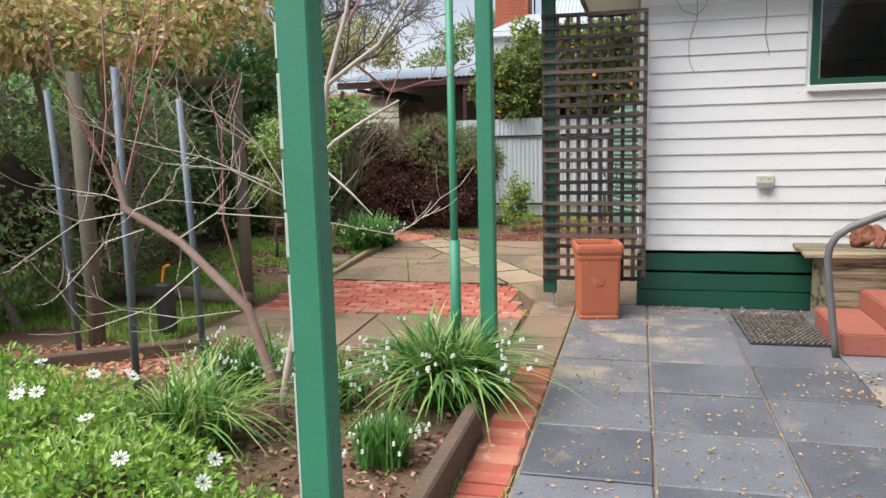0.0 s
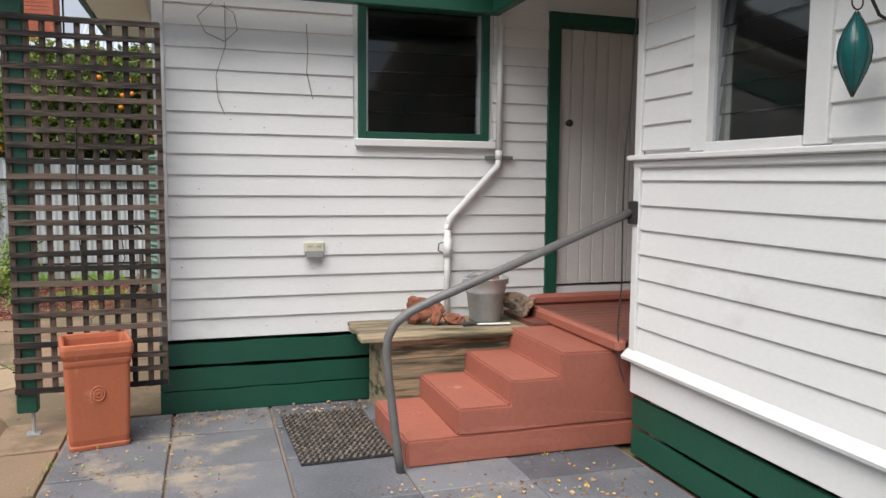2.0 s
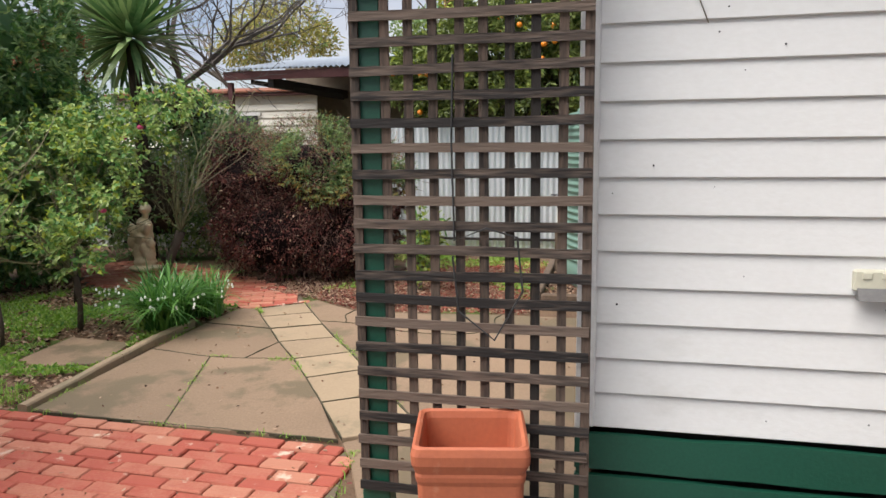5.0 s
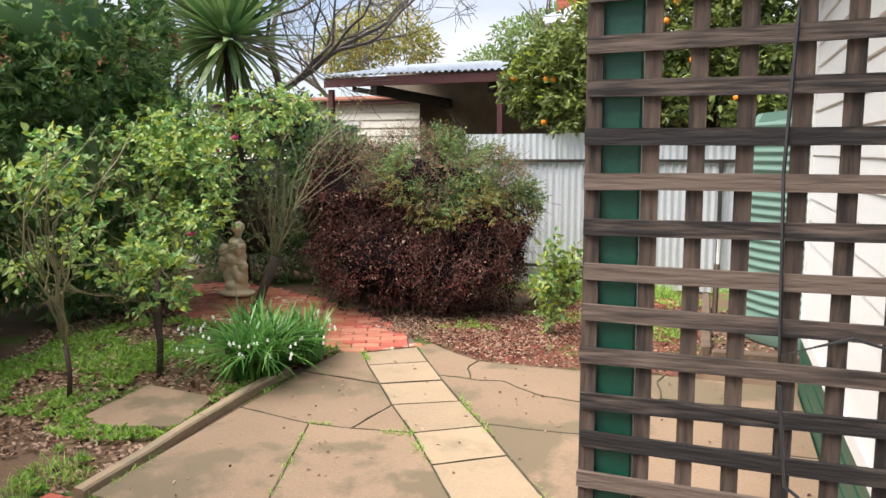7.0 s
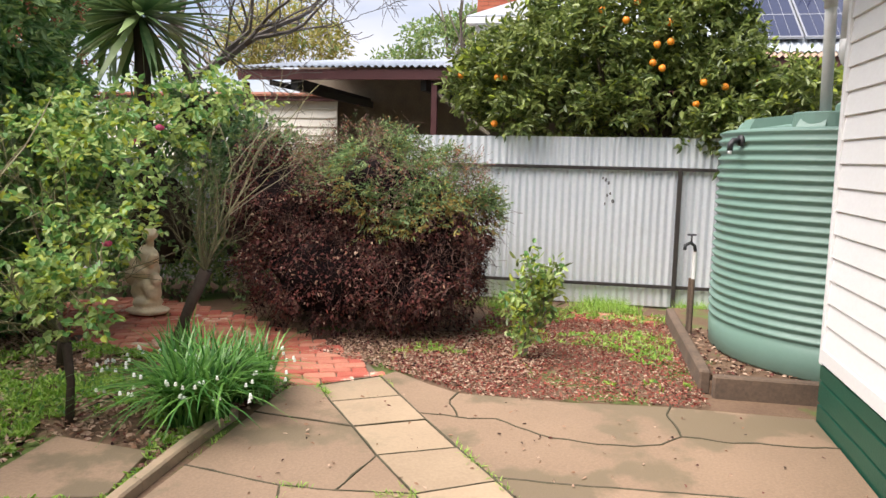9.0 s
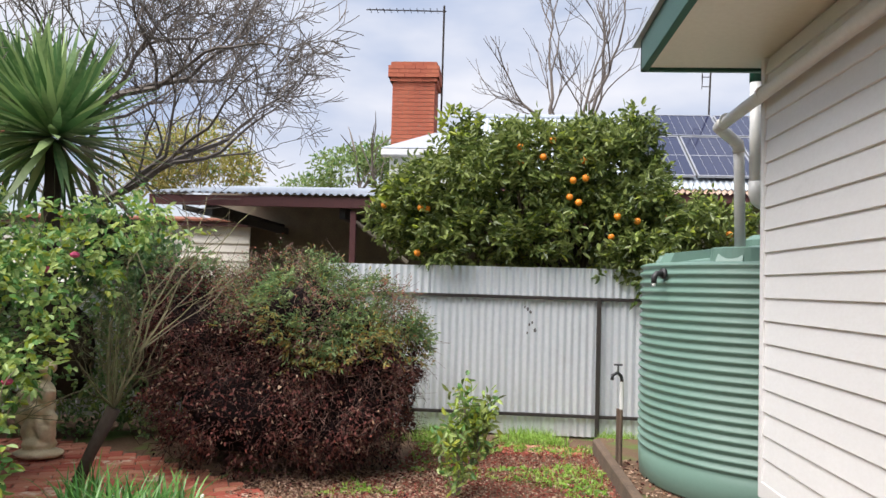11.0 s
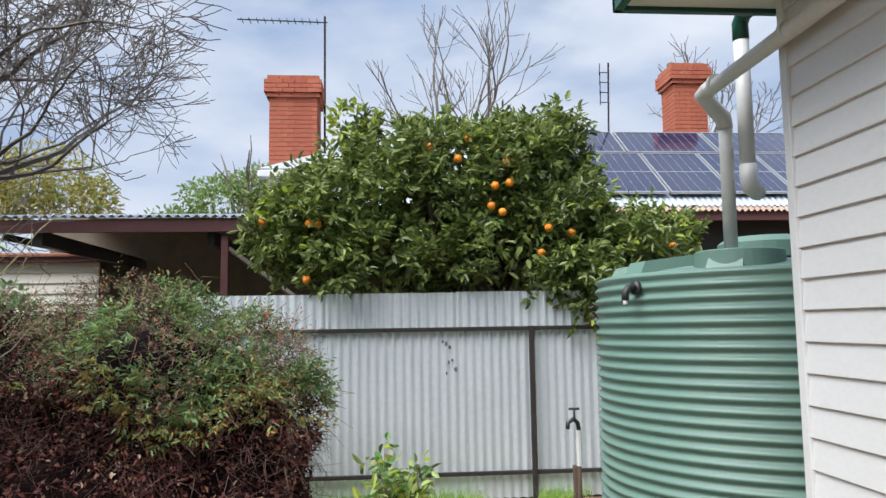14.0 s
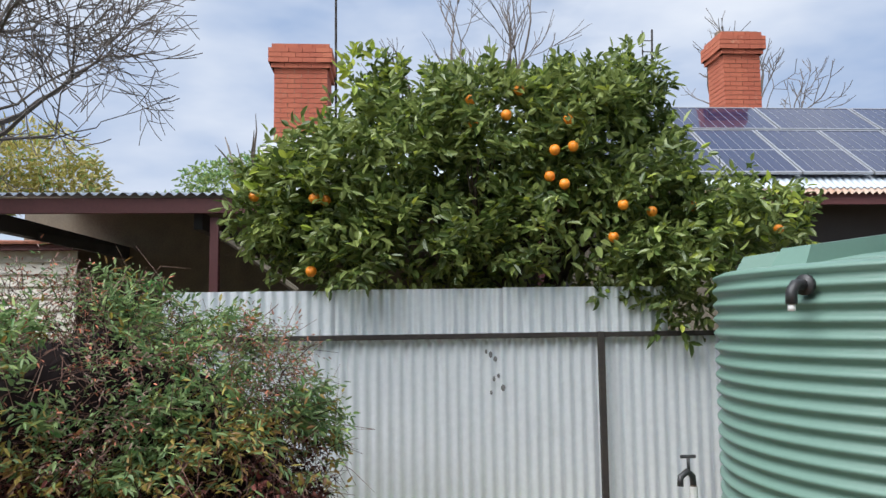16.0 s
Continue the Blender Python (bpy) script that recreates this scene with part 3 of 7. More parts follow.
sk = Shape().box(BX - 0.022, -2.5, 0.37, BX + 0.1, 5.66, 0.56, 0.004)
sk.add([(BX - 0.02, y, z) if k == 0 else (BX - o, y, z) for y in (-2.5, 5.69) for k, (o, z) in enumerate(((0.02, 0.56), (0.065, 0.562), (0.07, 0.58), (0.045, 0.605), (0.02, 0.625)))],
       [(4, 3, 2, 1, 0), (5, 6, 7, 8, 9)] + [(i, (i + 1) % 5, 5 + (i + 1) % 5, 5 + i) for i in range(5)])
trim("trim_skirt", sk, "white", "white skirting board with a moulded ledge under the wing")
trim("trim_sill_rail", Shape().box(BX - 0.065, -2.5, 1.695, BX - 0.0, 5.70, 1.725, 0.006).box(BX - 0.035, -2.5, 1.655, BX - 0.001, 5.68, 1.695, 0.008), "white", "white moulded sill rail along the wing wall")
trim("trim_eave", Shape().box(-0.71, 6.75, 3.05, -0.665, FAR + 0.24, 3.26, 0.004).box(-0.71, FAR + 0.205, 3.05, 4.3, FAR + 0.245, 3.26, 0.004), "green", "green painted fascia board under the roof edge")
tagged(part("roof", Shape().add([(-0.74, 6.7, 3.26), (4.4, 6.7, 3.26), (4.4, FAR + 0.4, 3.26), (-0.74, FAR + 0.4, 3.26), (-0.74, 6.7, 3.29), (4.4, 6.7, 4.2), (4.4, FAR + 0.4, 4.2), (-0.74, FAR + 0.4, 3.29)],
     [(3, 2, 1, 0), (4, 5, 6, 7), (0, 1, 5, 4), (1, 2, 6, 5), (2, 3, 7, 6), (3, 0, 4, 7)]), M["roofzinc"]), "plain sheet roof of the house", "roof", kind="structure")

# green plinth boards with dark gaps: a black sheet behind paints the underfloor shade
def plinth(name, a, b, out, rows, back, label):
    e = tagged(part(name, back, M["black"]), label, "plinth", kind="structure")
    a, b, out = Vector((*a, 0)), Vector((*b, 0)), Vector((*out, 0))
    w = (b - a).normalized()
    r = random.Random(3)
    for z0, z1 in rows:
        s = Shape()
        n, pts = 14, []
        for i in range(n + 1):
            q = a + (b - a) * i / n
            d0, d1 = 0.004 * r.uniform(-1, 1), 0.005 * r.uniform(-1, 1)
            pts += [q + Vector((0, 0, z0 + d0)), q + out * 0.02 + Vector((0, 0, z0 + d0 + 0.002)), q + out * 0.02 + Vector((0, 0, z1 + d1 - 0.003)), q + Vector((0, 0, z1 + d1))]
        f = [(0, 1, 2, 3), (4 * n + 3, 4 * n + 2, 4 * n + 1, 4 * n)]
        for i in range(n):
            f += [(4 * i + k, 4 * i + 4 + k, 4 * i + 4 + (k + 1) % 4, 4 * i + (k + 1) % 4) for k in range(4)]
        s.add(pts, f)
        part("plank", s, M["green"], e)


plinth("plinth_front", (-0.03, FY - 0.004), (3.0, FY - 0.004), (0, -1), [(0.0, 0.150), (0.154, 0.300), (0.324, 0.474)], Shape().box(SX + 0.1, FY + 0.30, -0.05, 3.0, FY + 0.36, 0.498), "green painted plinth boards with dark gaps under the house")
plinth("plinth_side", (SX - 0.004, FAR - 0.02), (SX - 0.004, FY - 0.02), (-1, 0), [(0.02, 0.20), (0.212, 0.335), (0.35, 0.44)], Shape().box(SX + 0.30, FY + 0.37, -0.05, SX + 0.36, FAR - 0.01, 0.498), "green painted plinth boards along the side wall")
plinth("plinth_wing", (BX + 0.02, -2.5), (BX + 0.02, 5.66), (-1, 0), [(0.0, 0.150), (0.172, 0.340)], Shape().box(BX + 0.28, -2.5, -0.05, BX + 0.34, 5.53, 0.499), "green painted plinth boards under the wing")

# verandah: posts, beams and roof over the patio
def worn_edge(e, w, h):
    """Paint rubbed pale along one arris, in uneven lengths."""
    r = random.Random(8)
    z = 0.05
    while z < h - 0.2:
        l = r.uniform(0.05, 0.4)
        d = r.uniform(0.004, 0.008)
        part("worn_edge", Shape().box(-w / 2 - 0.0012, -w / 2 - 0.0012, z, -w / 2 + d, -w / 2 + d, z + l), M["barepaint"], e)
        z += l + r.uniform(0.0, 0.10)


def square_post(name, x, y, z0, z1, w, mat, label, extra=None):
    e = thing(name, (x, y, z0), label, "post")
    part("shaft", Shape().box(-w / 2, -w / 2, 0, w / 2, w / 2, z1 - z0, 0.006), M[mat], e)
    if extra:
        extra(e, w, z1 - z0)
    return e


square_post("verandah_post", -0.89, 2.27, -0.03, 2.7, 0.092, "postgreen", "green painted square verandah post with worn pale edge in the bed", worn_edge)
square_post("verandah_post", -0.90, 4.78, -0.03, 2.7, 0.092, "postgreen", "green painted square verandah post beside a flowering clump")
pole = thing("steel_pole", (-1.11, 4.80, -0.03), "green painted round steel pole with a wider sleeve at its foot", "pole")
part("tube", Shape().tube([(0, 0, 0), (0, 0, 2.75)], 0.024, 10), M["postgreen"], pole, smooth=True)
part("sleeve", Shape().tube([(0, 0, 0), (0, 0, 0.93)], 0.034, 10), M["postgreen"], pole, smooth=True)
trp = thing("trellis_post", (-0.755, 6.965, 0.0), "green painted trellis post standing on a steel stirrup", "post")
part("shaft", Shape().box(-0.084, -0.013, 0.14, 0.030, 0.07, 2.72, 0.005), M["green"], trp)
part("stirrup", Shape().tube([(0, 0.02, 0.0), (0, 0.02, 0.15)], 0.012, 8).box(-0.04, -0.03, 0.0, 0.04, 0.06, 0.008), M["galv"], trp)
tagged(part("beam_front", Shape().box(-1.0, 6.86, 2.72, 2.25, 6.93, 2.88, 0.004), M["green"]), "green painted verandah beam", "beam", kind="structure")
tagged(part("beam_side", Shape().box(-0.94, -2.5, 2.70, -0.85, 6.855, 2.86, 0.004), M["green"]), "green painted beam over the posts", "beam", kind="structure")
tagged(part("beam_wing", Shape().box(2.18, -2.5, 2.72, 2.25, 6.855, 2.88, 0.004), M["green"]), "green painted beam along the wing", "beam", kind="structure")

# ---- paving ----
def paving(name, label, category="paving"):
    return tagged(new(name), label, category, kind="structure")


patio = tagged(part("patio", Shape().box(-0.56, -2.5, -0.06, 2.62, 7.17, -0.018), M["mortar"]), "patio of grey painted concrete pavers with sandy joints", "paving", kind="structure")
px = [-0.548, 0.055, 0.68, 1.29, 1.90, 2.60]
py = [-2.4 + 0.61 * k for k in range(10)] + [3.61, 4.225, 4.84, 5.465, 6.12, 6.70, 7.155]
pr = random.Random(5)
for i in range(len(px) - 1):
    for j in range(len(py) - 1):
        gap_ = 0.003 if i > 2 and py[j] > 3.0 else 0.008
        x0, x1, y0, y1 = px[i] + gap_, px[i + 1] - gap_, py[j] + gap_, py[j + 1] - gap_
        dz = pr.uniform(-0.003, 0.003)
        wornout = (i == 0 and py[j] > 4.8) or (i == 1 and py[j] > 5.4) or (i == 3 and 4.8 < py[j] < 5.4)
        s = Shape().box(x0 - (x0 + x1) / 2, y0 - (y0 + y1) / 2, -0.04, (x1 - x0) / 2, (y1 - y0) / 2, 0, 0.006)
        part("paver", s, M["worn" if wornout else "paver"], patio, m=pose((x0 + x1) / 2, (y0 + y1) / 2, dz, pr.uniform(-0.25, 0.25), pr.uniform(-0.25, 0.25), pr.uniform(-0.3, 0.3)))


def slabs(parent, polys, mat, name="slab"):
    for poly in polys:
        n = len(poly)
        cx, cy = sum(p[0] for p in poly) / n, sum(p[1] for p in poly) / n
        turn = 1 if sum(p[0] * q[1] - q[0] * p[1] for p, q in zip(poly, poly[1:] + poly[:1])) > 0 else -1
        inward = []
        for k in range(n):
            e1 = (Vector(poly[k]) - Vector(poly[k - 1])).normalized()
            e2 = (Vector(poly[(k + 1) % n]) - Vector(poly[k])).normalized()
            d = Vector((-e1.y - e2.y, e1.x + e2.x)) * turn
            inward.append(d.normalized() / max(0.5, abs(d.length / 2)))
        rings = []
        for shrink, drop in ((0.0025, 0.07), (0.003, 0.005), (0.0065, 0.0)):
            rings.append([(x + d.x * shrink - cx, y + d.y * shrink - cy, ground_z(x, y) - drop) for (x, y), d in zip(poly, inward)])
        f = [tuple(2 * n + k for k in range(n))]
        for r in range(2):
            f += [(r * n + k, r * n + (k + 1) % n, (r + 1) * n + (k + 1) % n, (r + 1) * n + k) for k in range(n)]
        part(name, Shape().add(sum(rings, []), f), M[mat], parent, m=pose(cx, cy, pr.uniform(-0.003, 0.003)))


def jag(a, b, n, amount, seed):
    """Points of a crack from a to b, both ends left out."""
    r = random.Random(seed)
    w = Vector((b[0] - a[0], b[1] - a[1]))
    o = Vector((-w.y, w.x)).normalized()
    return [(a[0] + w.x * k / n + o.x * amount * r.uniform(-1, 1), a[1] + w.y * k / n + o.y * amount * r.uniform(-1, 1)) for k in range(1, n)]


yard = paving("yard_paving", "cracked and stained concrete slabs with weedy joints")
pl = [(-3.09, 10.44), (-2.90, 10.14), (-2.64, 9.78), (-2.40, 9.44), (-2.12, 9.09), (-1.88, 8.76), (-1.62, 8.39), (-1.32, 7.95)]
pr_ = [(-2.76, 10.74), (-2.52, 10.37), (-2.27, 9.99), (-2.02, 9.63), (-1.77, 9.30), (-1.54, 8.98), (-1.26, 8.60), (-0.93, 8.16)]
slabs(yard, [[pl[k + 1], pr_[k + 1], pr_[k], pl[k]] for k in range(7)], "tile", "paving_slab")
slabs(yard, [[(-3.33, 7.98), (-2.39, 7.92), (-2.745, 9.03), (-3.28, 9.12)],
             [(-2.39, 7.92), (-1.33, 7.92), pl[6], pl[5], pl[4], (-2.48, 9.04), (-2.745, 9.03)],
             [(-2.745, 9.03), (-2.48, 9.04), pl[3], pl[2], (-3.27, 9.86), (-3.28, 9.12)],
             [(-2.48, 9.04), pl[4], pl[3]],
             [(-3.27, 9.86), pl[2], pl[1], pl[0], (-3.27, 10.40)]], "slab")
def crack(*knots, seed=1, amount=0.016):
    """A crack's points from knot to knot, both ends kept."""
    out = [knots[0]]
    for k, (p, q) in enumerate(zip(knots, knots[1:])):
        n = max(2, int(math.hypot(q[0] - p[0], q[1] - p[1]) / 0.07))
        out += jag(p, q, n, amount, seed * 17 + k) + [q]
    return out


EDGE_E = -0.03
long_crack = crack((-1.88, 10.10), (-1.75, 10.0), (-1.54, 9.88), (-1.30, 9.85), (-1.11, 9.87), seed=1)
long_crack_b = crack((-1.11, 9.87), (-0.97, 9.93), (-0.85, 10.08), seed=2)
up_crack = crack((-0.85, 10.08), (-0.89, 10.38), (-0.86, 10.60), seed=3)
side_crack = crack((-0.85, 10.08), (-0.66, 10.06), (-0.38, 10.08), (EDGE_E, 10.12), seed=4)
short_crack = crack((-2.34, 10.08), (-2.10, 10.07), (-1.88, 10.10), seed=5)
stub_crack = crack((-2.10, 10.07), (-2.19, 10.30), (-2.18, 10.52), seed=6)
near_joint = crack((-1.79, 9.33), (-1.47, 9.335), (-1.10, 9.36), seed=8, amount=0.005)
near_joint_b = crack((-1.10, 9.36), (-0.55, 9.39), (EDGE_E, 9.42), seed=9, amount=0.005)
k1 = short_crack.index((-2.10, 10.07))
slabs(yard, [[pr_[0], pr_[1]] + short_crack[:k1 + 1] + stub_crack[1:] + [(-2.4, 10.66), (-2.69, 10.89)],
             short_crack[k1:] + long_crack[1:] + long_crack_b[1:] + up_crack[1:] + [(-1.5, 10.52)] + stub_crack[:0:-1],
             side_crack + [(EDGE_E, 10.60), (-0.86, 10.60)] + up_crack[-2:0:-1],
             [pr_[1], pr_[2], pr_[3]] + near_joint + near_joint_b[1:] + side_crack[::-1] + long_crack_b[-2::-1] + long_crack[-2::-1] + short_crack[-2:0:-1],
             near_joint + near_joint_b[1:] + [(EDGE_E, 8.62), (-1.18, 8.62), pr_[6], pr_[5], pr_[4]]], "slab")
slabs(yard, [[pr_[6], pr_[7], (EDGE_E, 7.9), (EDGE_E, 8.62), (-1.18, 8.62)],
             [(-0.95, 7.20), (EDGE_E, 7.20), (EDGE_E, 7.9), pr_[7], (-1.30, 7.90), (-1.18, 7.7)],
             [(-0.93, 6.62), (-0.56, 6.66), (-0.56, 7.19), (-0.95, 7.19)],
             [(-0.93, 6.60), (-0.56, 6.62), (-0.56, 5.98), (-0.93, 5.95)], [(-0.93, 5.93), (-0.56, 5.96), (-0.56, 5.28), (-0.93, 5.25)]], "slab", "paving_slab")


def dirt_line(points, width, seed):
    """Dirt and moss packed into a crack: an uneven ribbon at the surface."""
    r = random.Random(seed)
    v, f = [], []
    for k, p in enumerate(points):
        q0, q1 = Vector(points[max(k - 1, 0)]), Vector(points[min(k + 1, len(points) - 1)])
        o = (q1 - q0).normalized()
        o = Vector((-o.y, o.x)) * width * r.uniform(0.25, 0.75)
        z = ground_z(*p) + 0.0042
        v += [(p[0] + o.x, p[1] + o.y, z), (p[0] - o.x, p[1] - o.y, z), (p[0] - o.x, p[1] - o.y, z - 0.02), (p[0] + o.x, p[1] + o.y, z - 0.02)]
        if k:
            b_ = 4 * k
            f += [(b_ - 4 + i, b_ + i, b_ + (i + 1) % 4, b_ - 4 + (i + 1) % 4) for i in range(4)]
    part("crack_dirt", Shape().add(v, f + [(3, 2, 1, 0), tuple(4 * len(points) - 4 + i for i in range(4))]), M["crackdirt"], yard)


def fine(a, b, seed, amount=0.003):
    return crack(a, b, seed=seed, amount=amount)


for k, line in enumerate((long_crack + long_crack_b[1:], up_crack, side_crack, short_crack, stub_crack, near_joint + near_joint_b[1:])):
    dirt_line(line, 0.0075 if k != 5 else 0.009, k)
for k in range(7):
    dirt_line(fine(pl[k], pl[k + 1], k), 0.007, 20 + k)
    dirt_line(fine(pr_[k], pr_[k + 1], k + 9), 0.009, 30 + k)
    dirt_line(fine(pl[k], pr_[k], k + 40), 0.005, 40 + k)
for k, (a, b) in enumerate((((-2.39, 7.92), (-2.745, 9.03)), ((-2.745, 9.03), (-2.48, 9.04)), ((-2.48, 9.04), pl[4]), ((-2.48, 9.04), pl[3]), ((-3.28, 9.12), (-2.745, 9.03)), ((-3.27, 9.86), pl[2]), ((-3.3, 7.95), (-1.33, 7.92)))):
    dirt_line(fine(a, b, k + 60, 0.006), 0.008, 60 + k)
slabs(yard, [[(-3.5, 5.5), (-2.2, 5.42), (-2.25, 6.52), (-3.5, 6.5)], [(-2.18, 5.42), (-0.96, 5.30), (-0.97, 6.52), (-2.23, 6.52)]], "slab")
slabs(yard, [[(-4.12, 8.72), (-3.90, 8.64), (-3.46, 8.76), (-3.53, 9.22), (-4.12, 9.28)]], "slab", "stepping_slab")


def brick_field(name, label, inside, x0, x1, y0, y1, turn, origin, seed, size=(0.228, 0.108), bond=0.5):
    """Paving bricks in running bond over a plan region, each a piece of its own."""
    e = paving(name, label)
    r = random.Random(seed)
    variants = []
    for k in range(5):
        s = Shape()
        l, w = size[0] / 2 - 0.004, size[1] / 2 - 0.004
        s.box(-l, -w, -0.05, l, w, 0.0, 0.007)
        s.v = [(x + r.uniform(-0.003, 0.003), y + r.uniform(-0.003, 0.003), z + r.uniform(-0.0015, 0.0015)) for x, y, z in s.v]
        variants.append(s.mesh("brick", M["brick"]))
    halves = []
    for k in range(3):
        s = Shape().box(-size[0] / 4 + 0.004, -size[1] / 2 + 0.004, -0.05, size[0] / 4 - 0.004, size[1] / 2 - 0.004, 0.0, 0.007)
        halves.append(s.mesh("brick", M["brick"]))
    m0 = pose(*origin, 0, 0, 0, turn)
    row = -40
    while row < 40:
        col = -30
        while col < 30:
            q = m0 @ Vector(((col + (bond if row % 2 else 0)) * size[0], row * size[1], 0))
            ends = [m0 @ Vector(((col + (bond if row % 2 else 0) + d) * size[0], row * size[1], 0)) for d in (-0.3, 0.3)]
            ok = [x0 < w.x < x1 and y0 < w.y < y1 and inside(w.x, w.y) for w in ends]
            if any(ok):
                half = not all(ok)
                if half:
                    w = ends[0] if ok[0] else ends[1]
                    q = q + (w - q) * (0.25 / 0.3)
                put("brick", halves[r.randrange(3)] if half else variants[r.randrange(5)], e, pose(q.x, q.y, ground_z(q.x, q.y) + r.uniform(-0.006, 0.004), r.uniform(-1, 1), r.uniform(-1, 1), turn + r.uniform(-1.2, 1.2) + (180 if r.random() < 0.5 else 0)))
            col += 1
        row += 1
    return e


def in_poly(poly):
    def test(x, y):
        c = False
        for (ax, ay), (bx, by) in zip(poly, poly[1:] + poly[:1]):
            if (ay > y) != (by > y) and x < (bx - ax) * (y - ay) / (by - ay) + ax:
                c = not c
        return c
    return test


for nm, poly in (("brick_patch_bed", [(-3.5, 6.53), (-0.95, 6.56), (-1.24, 7.88), (-3.5, 7.93)]), ("brick_path_bed", [(-3.05, 10.40), (-2.78, 10.80), (-3.0, 11.15), (-3.5, 11.6), (-4.5, 12.3), (-5.9, 12.9), (-6.6, 12.2), (-5.3, 11.02), (-4.3, 10.72), (-3.5, 10.42)]), ("brick_edging_bed", [(-0.80, 2.0), (-0.565, 2.0), (-0.565, 5.2), (-0.80, 5.2)])):
    zz = ground_z(0, poly[0][1] + 0.3) - 0.014
    tagged(part(nm, Shape().prism(poly, zz - 0.05, zz), M["jointsand"]), "sandy bed showing in the brick joints", "paving", kind="structure")
brick_field("brick_patch", "patch of worn red and cream paving bricks", in_poly([(-3.5, 6.55), (-0.96, 6.58), (-1.25, 7.85), (-3.5, 7.92)]), -5, 0, 6, 9, -2, (-2.2, 7.2), 11)
brick_field("brick_path", "red brick path curving towards the statue", in_poly([(-3.08, 10.42), (-2.80, 10.80), (-3.0, 11.15), (-3.5, 11.6), (-4.5, 12.3), (-5.9, 12.9), (-6.6, 12.2), (-5.3, 11.05), (-4.3, 10.75), (-3.5, 10.45)]), -8, 0, 9, 14, 24, (-3.4, 10.9), 12)
brick_field("brick_edging", "row of mossy edging bricks beside the patio", in_poly([(-0.80, 2.0), (-0.565, 2.0), (-0.565, 5.2), (-0.80, 5.2)]), -1, 0, 1.5, 6, 0, (-0.682, 3.0), 13, bond=0.04)
brick_field("garden_brick_path", "old brick path through the garden, scattered with leaves", in_poly([(-4.6, 4.0), (-3.05, 4.75), (-2.75, 5.45), (-4.0, 5.2), (-5.2, 4.6)]), -6, -2, 3, 7, 33, (-3.4, 4.9), 14)
brick_field("brick_strip", "row of bricks at the foot of the fence", in_poly([(-1.6, 13.1), (-0.72, 13.1), (-0.72, 13.4), (-1.6, 13.4)]), -3, 0, 12, 14, 0, (-1.1, 13.25), 15)

kerb = paving("kerb", "grey concrete kerb strip along the garden bed", "kerb")
for k in range(2):
    y0, y1 = 7.96 + 0.93 * k, 8.885 + 0.93 * k
    n, v = 8, []
    for i in range(n + 1):
        y = y0 + (y1 - y0) * i / n
        x, z = -3.385 + 0.006 * math.sin(4 * y), ground_z(0, y) + 0.002 * math.sin(11 * y)
        v += [(x - 0.034, y, z - 0.12), (x + 0.034, y, z - 0.12), (x + 0.034, y, z + 0.022), (x + 0.024, y, z + 0.033), (x - 0.024, y, z + 0.034), (x - 0.034, y, z + 0.024)]
    f = [tuple(range(6)), tuple(range(6 * n + 5, 6 * n - 1, -1))] + [(6 * i + q, 6 * i + (q + 1) % 6, 6 * i + 6 + (q + 1) % 6, 6 * i + 6 + q) for i in range(n) for q in range(6)]
    part("kerbstone", Shape().add(v, f), M["tile"], kerb)


def sleeper(x0, y0, x1, y1, z0, z1, w, label):
    l = math.hypot(x1 - x0, y1 - y0)
    s = Shape().box(-l / 2, -w / 2, z0, l / 2, w / 2, z1, 0.012)
    ob = part("timber_sleeper", s, M["sleeper"], m=pose((x0 + x1) / 2, (y0 + y1) / 2, 0, 0, 0, math.degrees(math.atan2(y1 - y0, x1 - x0))))
    return tagged(ob, label, "sleeper", "garden sleepers")


sleeper(-0.84, 0.9, -0.84, 4.05, -0.03, 0.16, 0.075, "dark weathered timber sleeper edging the flower bed")
sleeper(-4.5, 4.25, -3.1, 5.2, -0.03, 0.10, 0.08, "weathered timber sleeper beside the garden path")
sleeper(-0.56, 10.98, 0.30, 10.98, 0.06, 0.225, 0.075, "weathered timber sleeper in front of the water tank")
sleeper(-0.60, 11.03, -0.63, 13.2, 0.07, 0.235, 0.075, "long weathered timber sleeper beside the water tank")

# ---- fence ----
fence = thing("corrugated_fence", (0, 13.97, 0.1), "tall galvanised corrugated iron fence with dark rails", "fence")
for k in range(9):
    x0 = -9.4 + 1.78 * k
    if x0 > 4.6:
        break
    corrugated("sheet", x0, x0 + 1.80, (0.002 * (k % 2), 0.0), (0.002 * (k % 2), 1.45), M["zinc"], fence)
for k in range(3):
    x0 = -3.42 + 1.12 * k
    corrugated("upper_sheet", x0, x0 + 1.13, (-0.012 - 0.003 * (k % 2), 1.40), (-0.012 - 0.003 * (k % 2), 1.745 + 0.006 * k), M["zinc"], fence)
part("rail", Shape().box(-9.4, -0.058, 1.418, 5.0, -0.027, 1.452, 0.003), M["darksteel"], fence)
part("rail", Shape().box(-9.4, -0.058, 0.20, 5.0, -0.024, 0.232, 0.003), M["darksteel"], fence)
for x in (-0.535, -4.1, -7.0, 3.0):
    part("post", Shape().box(x - 0.022, -0.090, -0.1, x + 0.022, -0.059, 1.455, 0.004), M["darksteel"], fence)
scuffs = Shape()
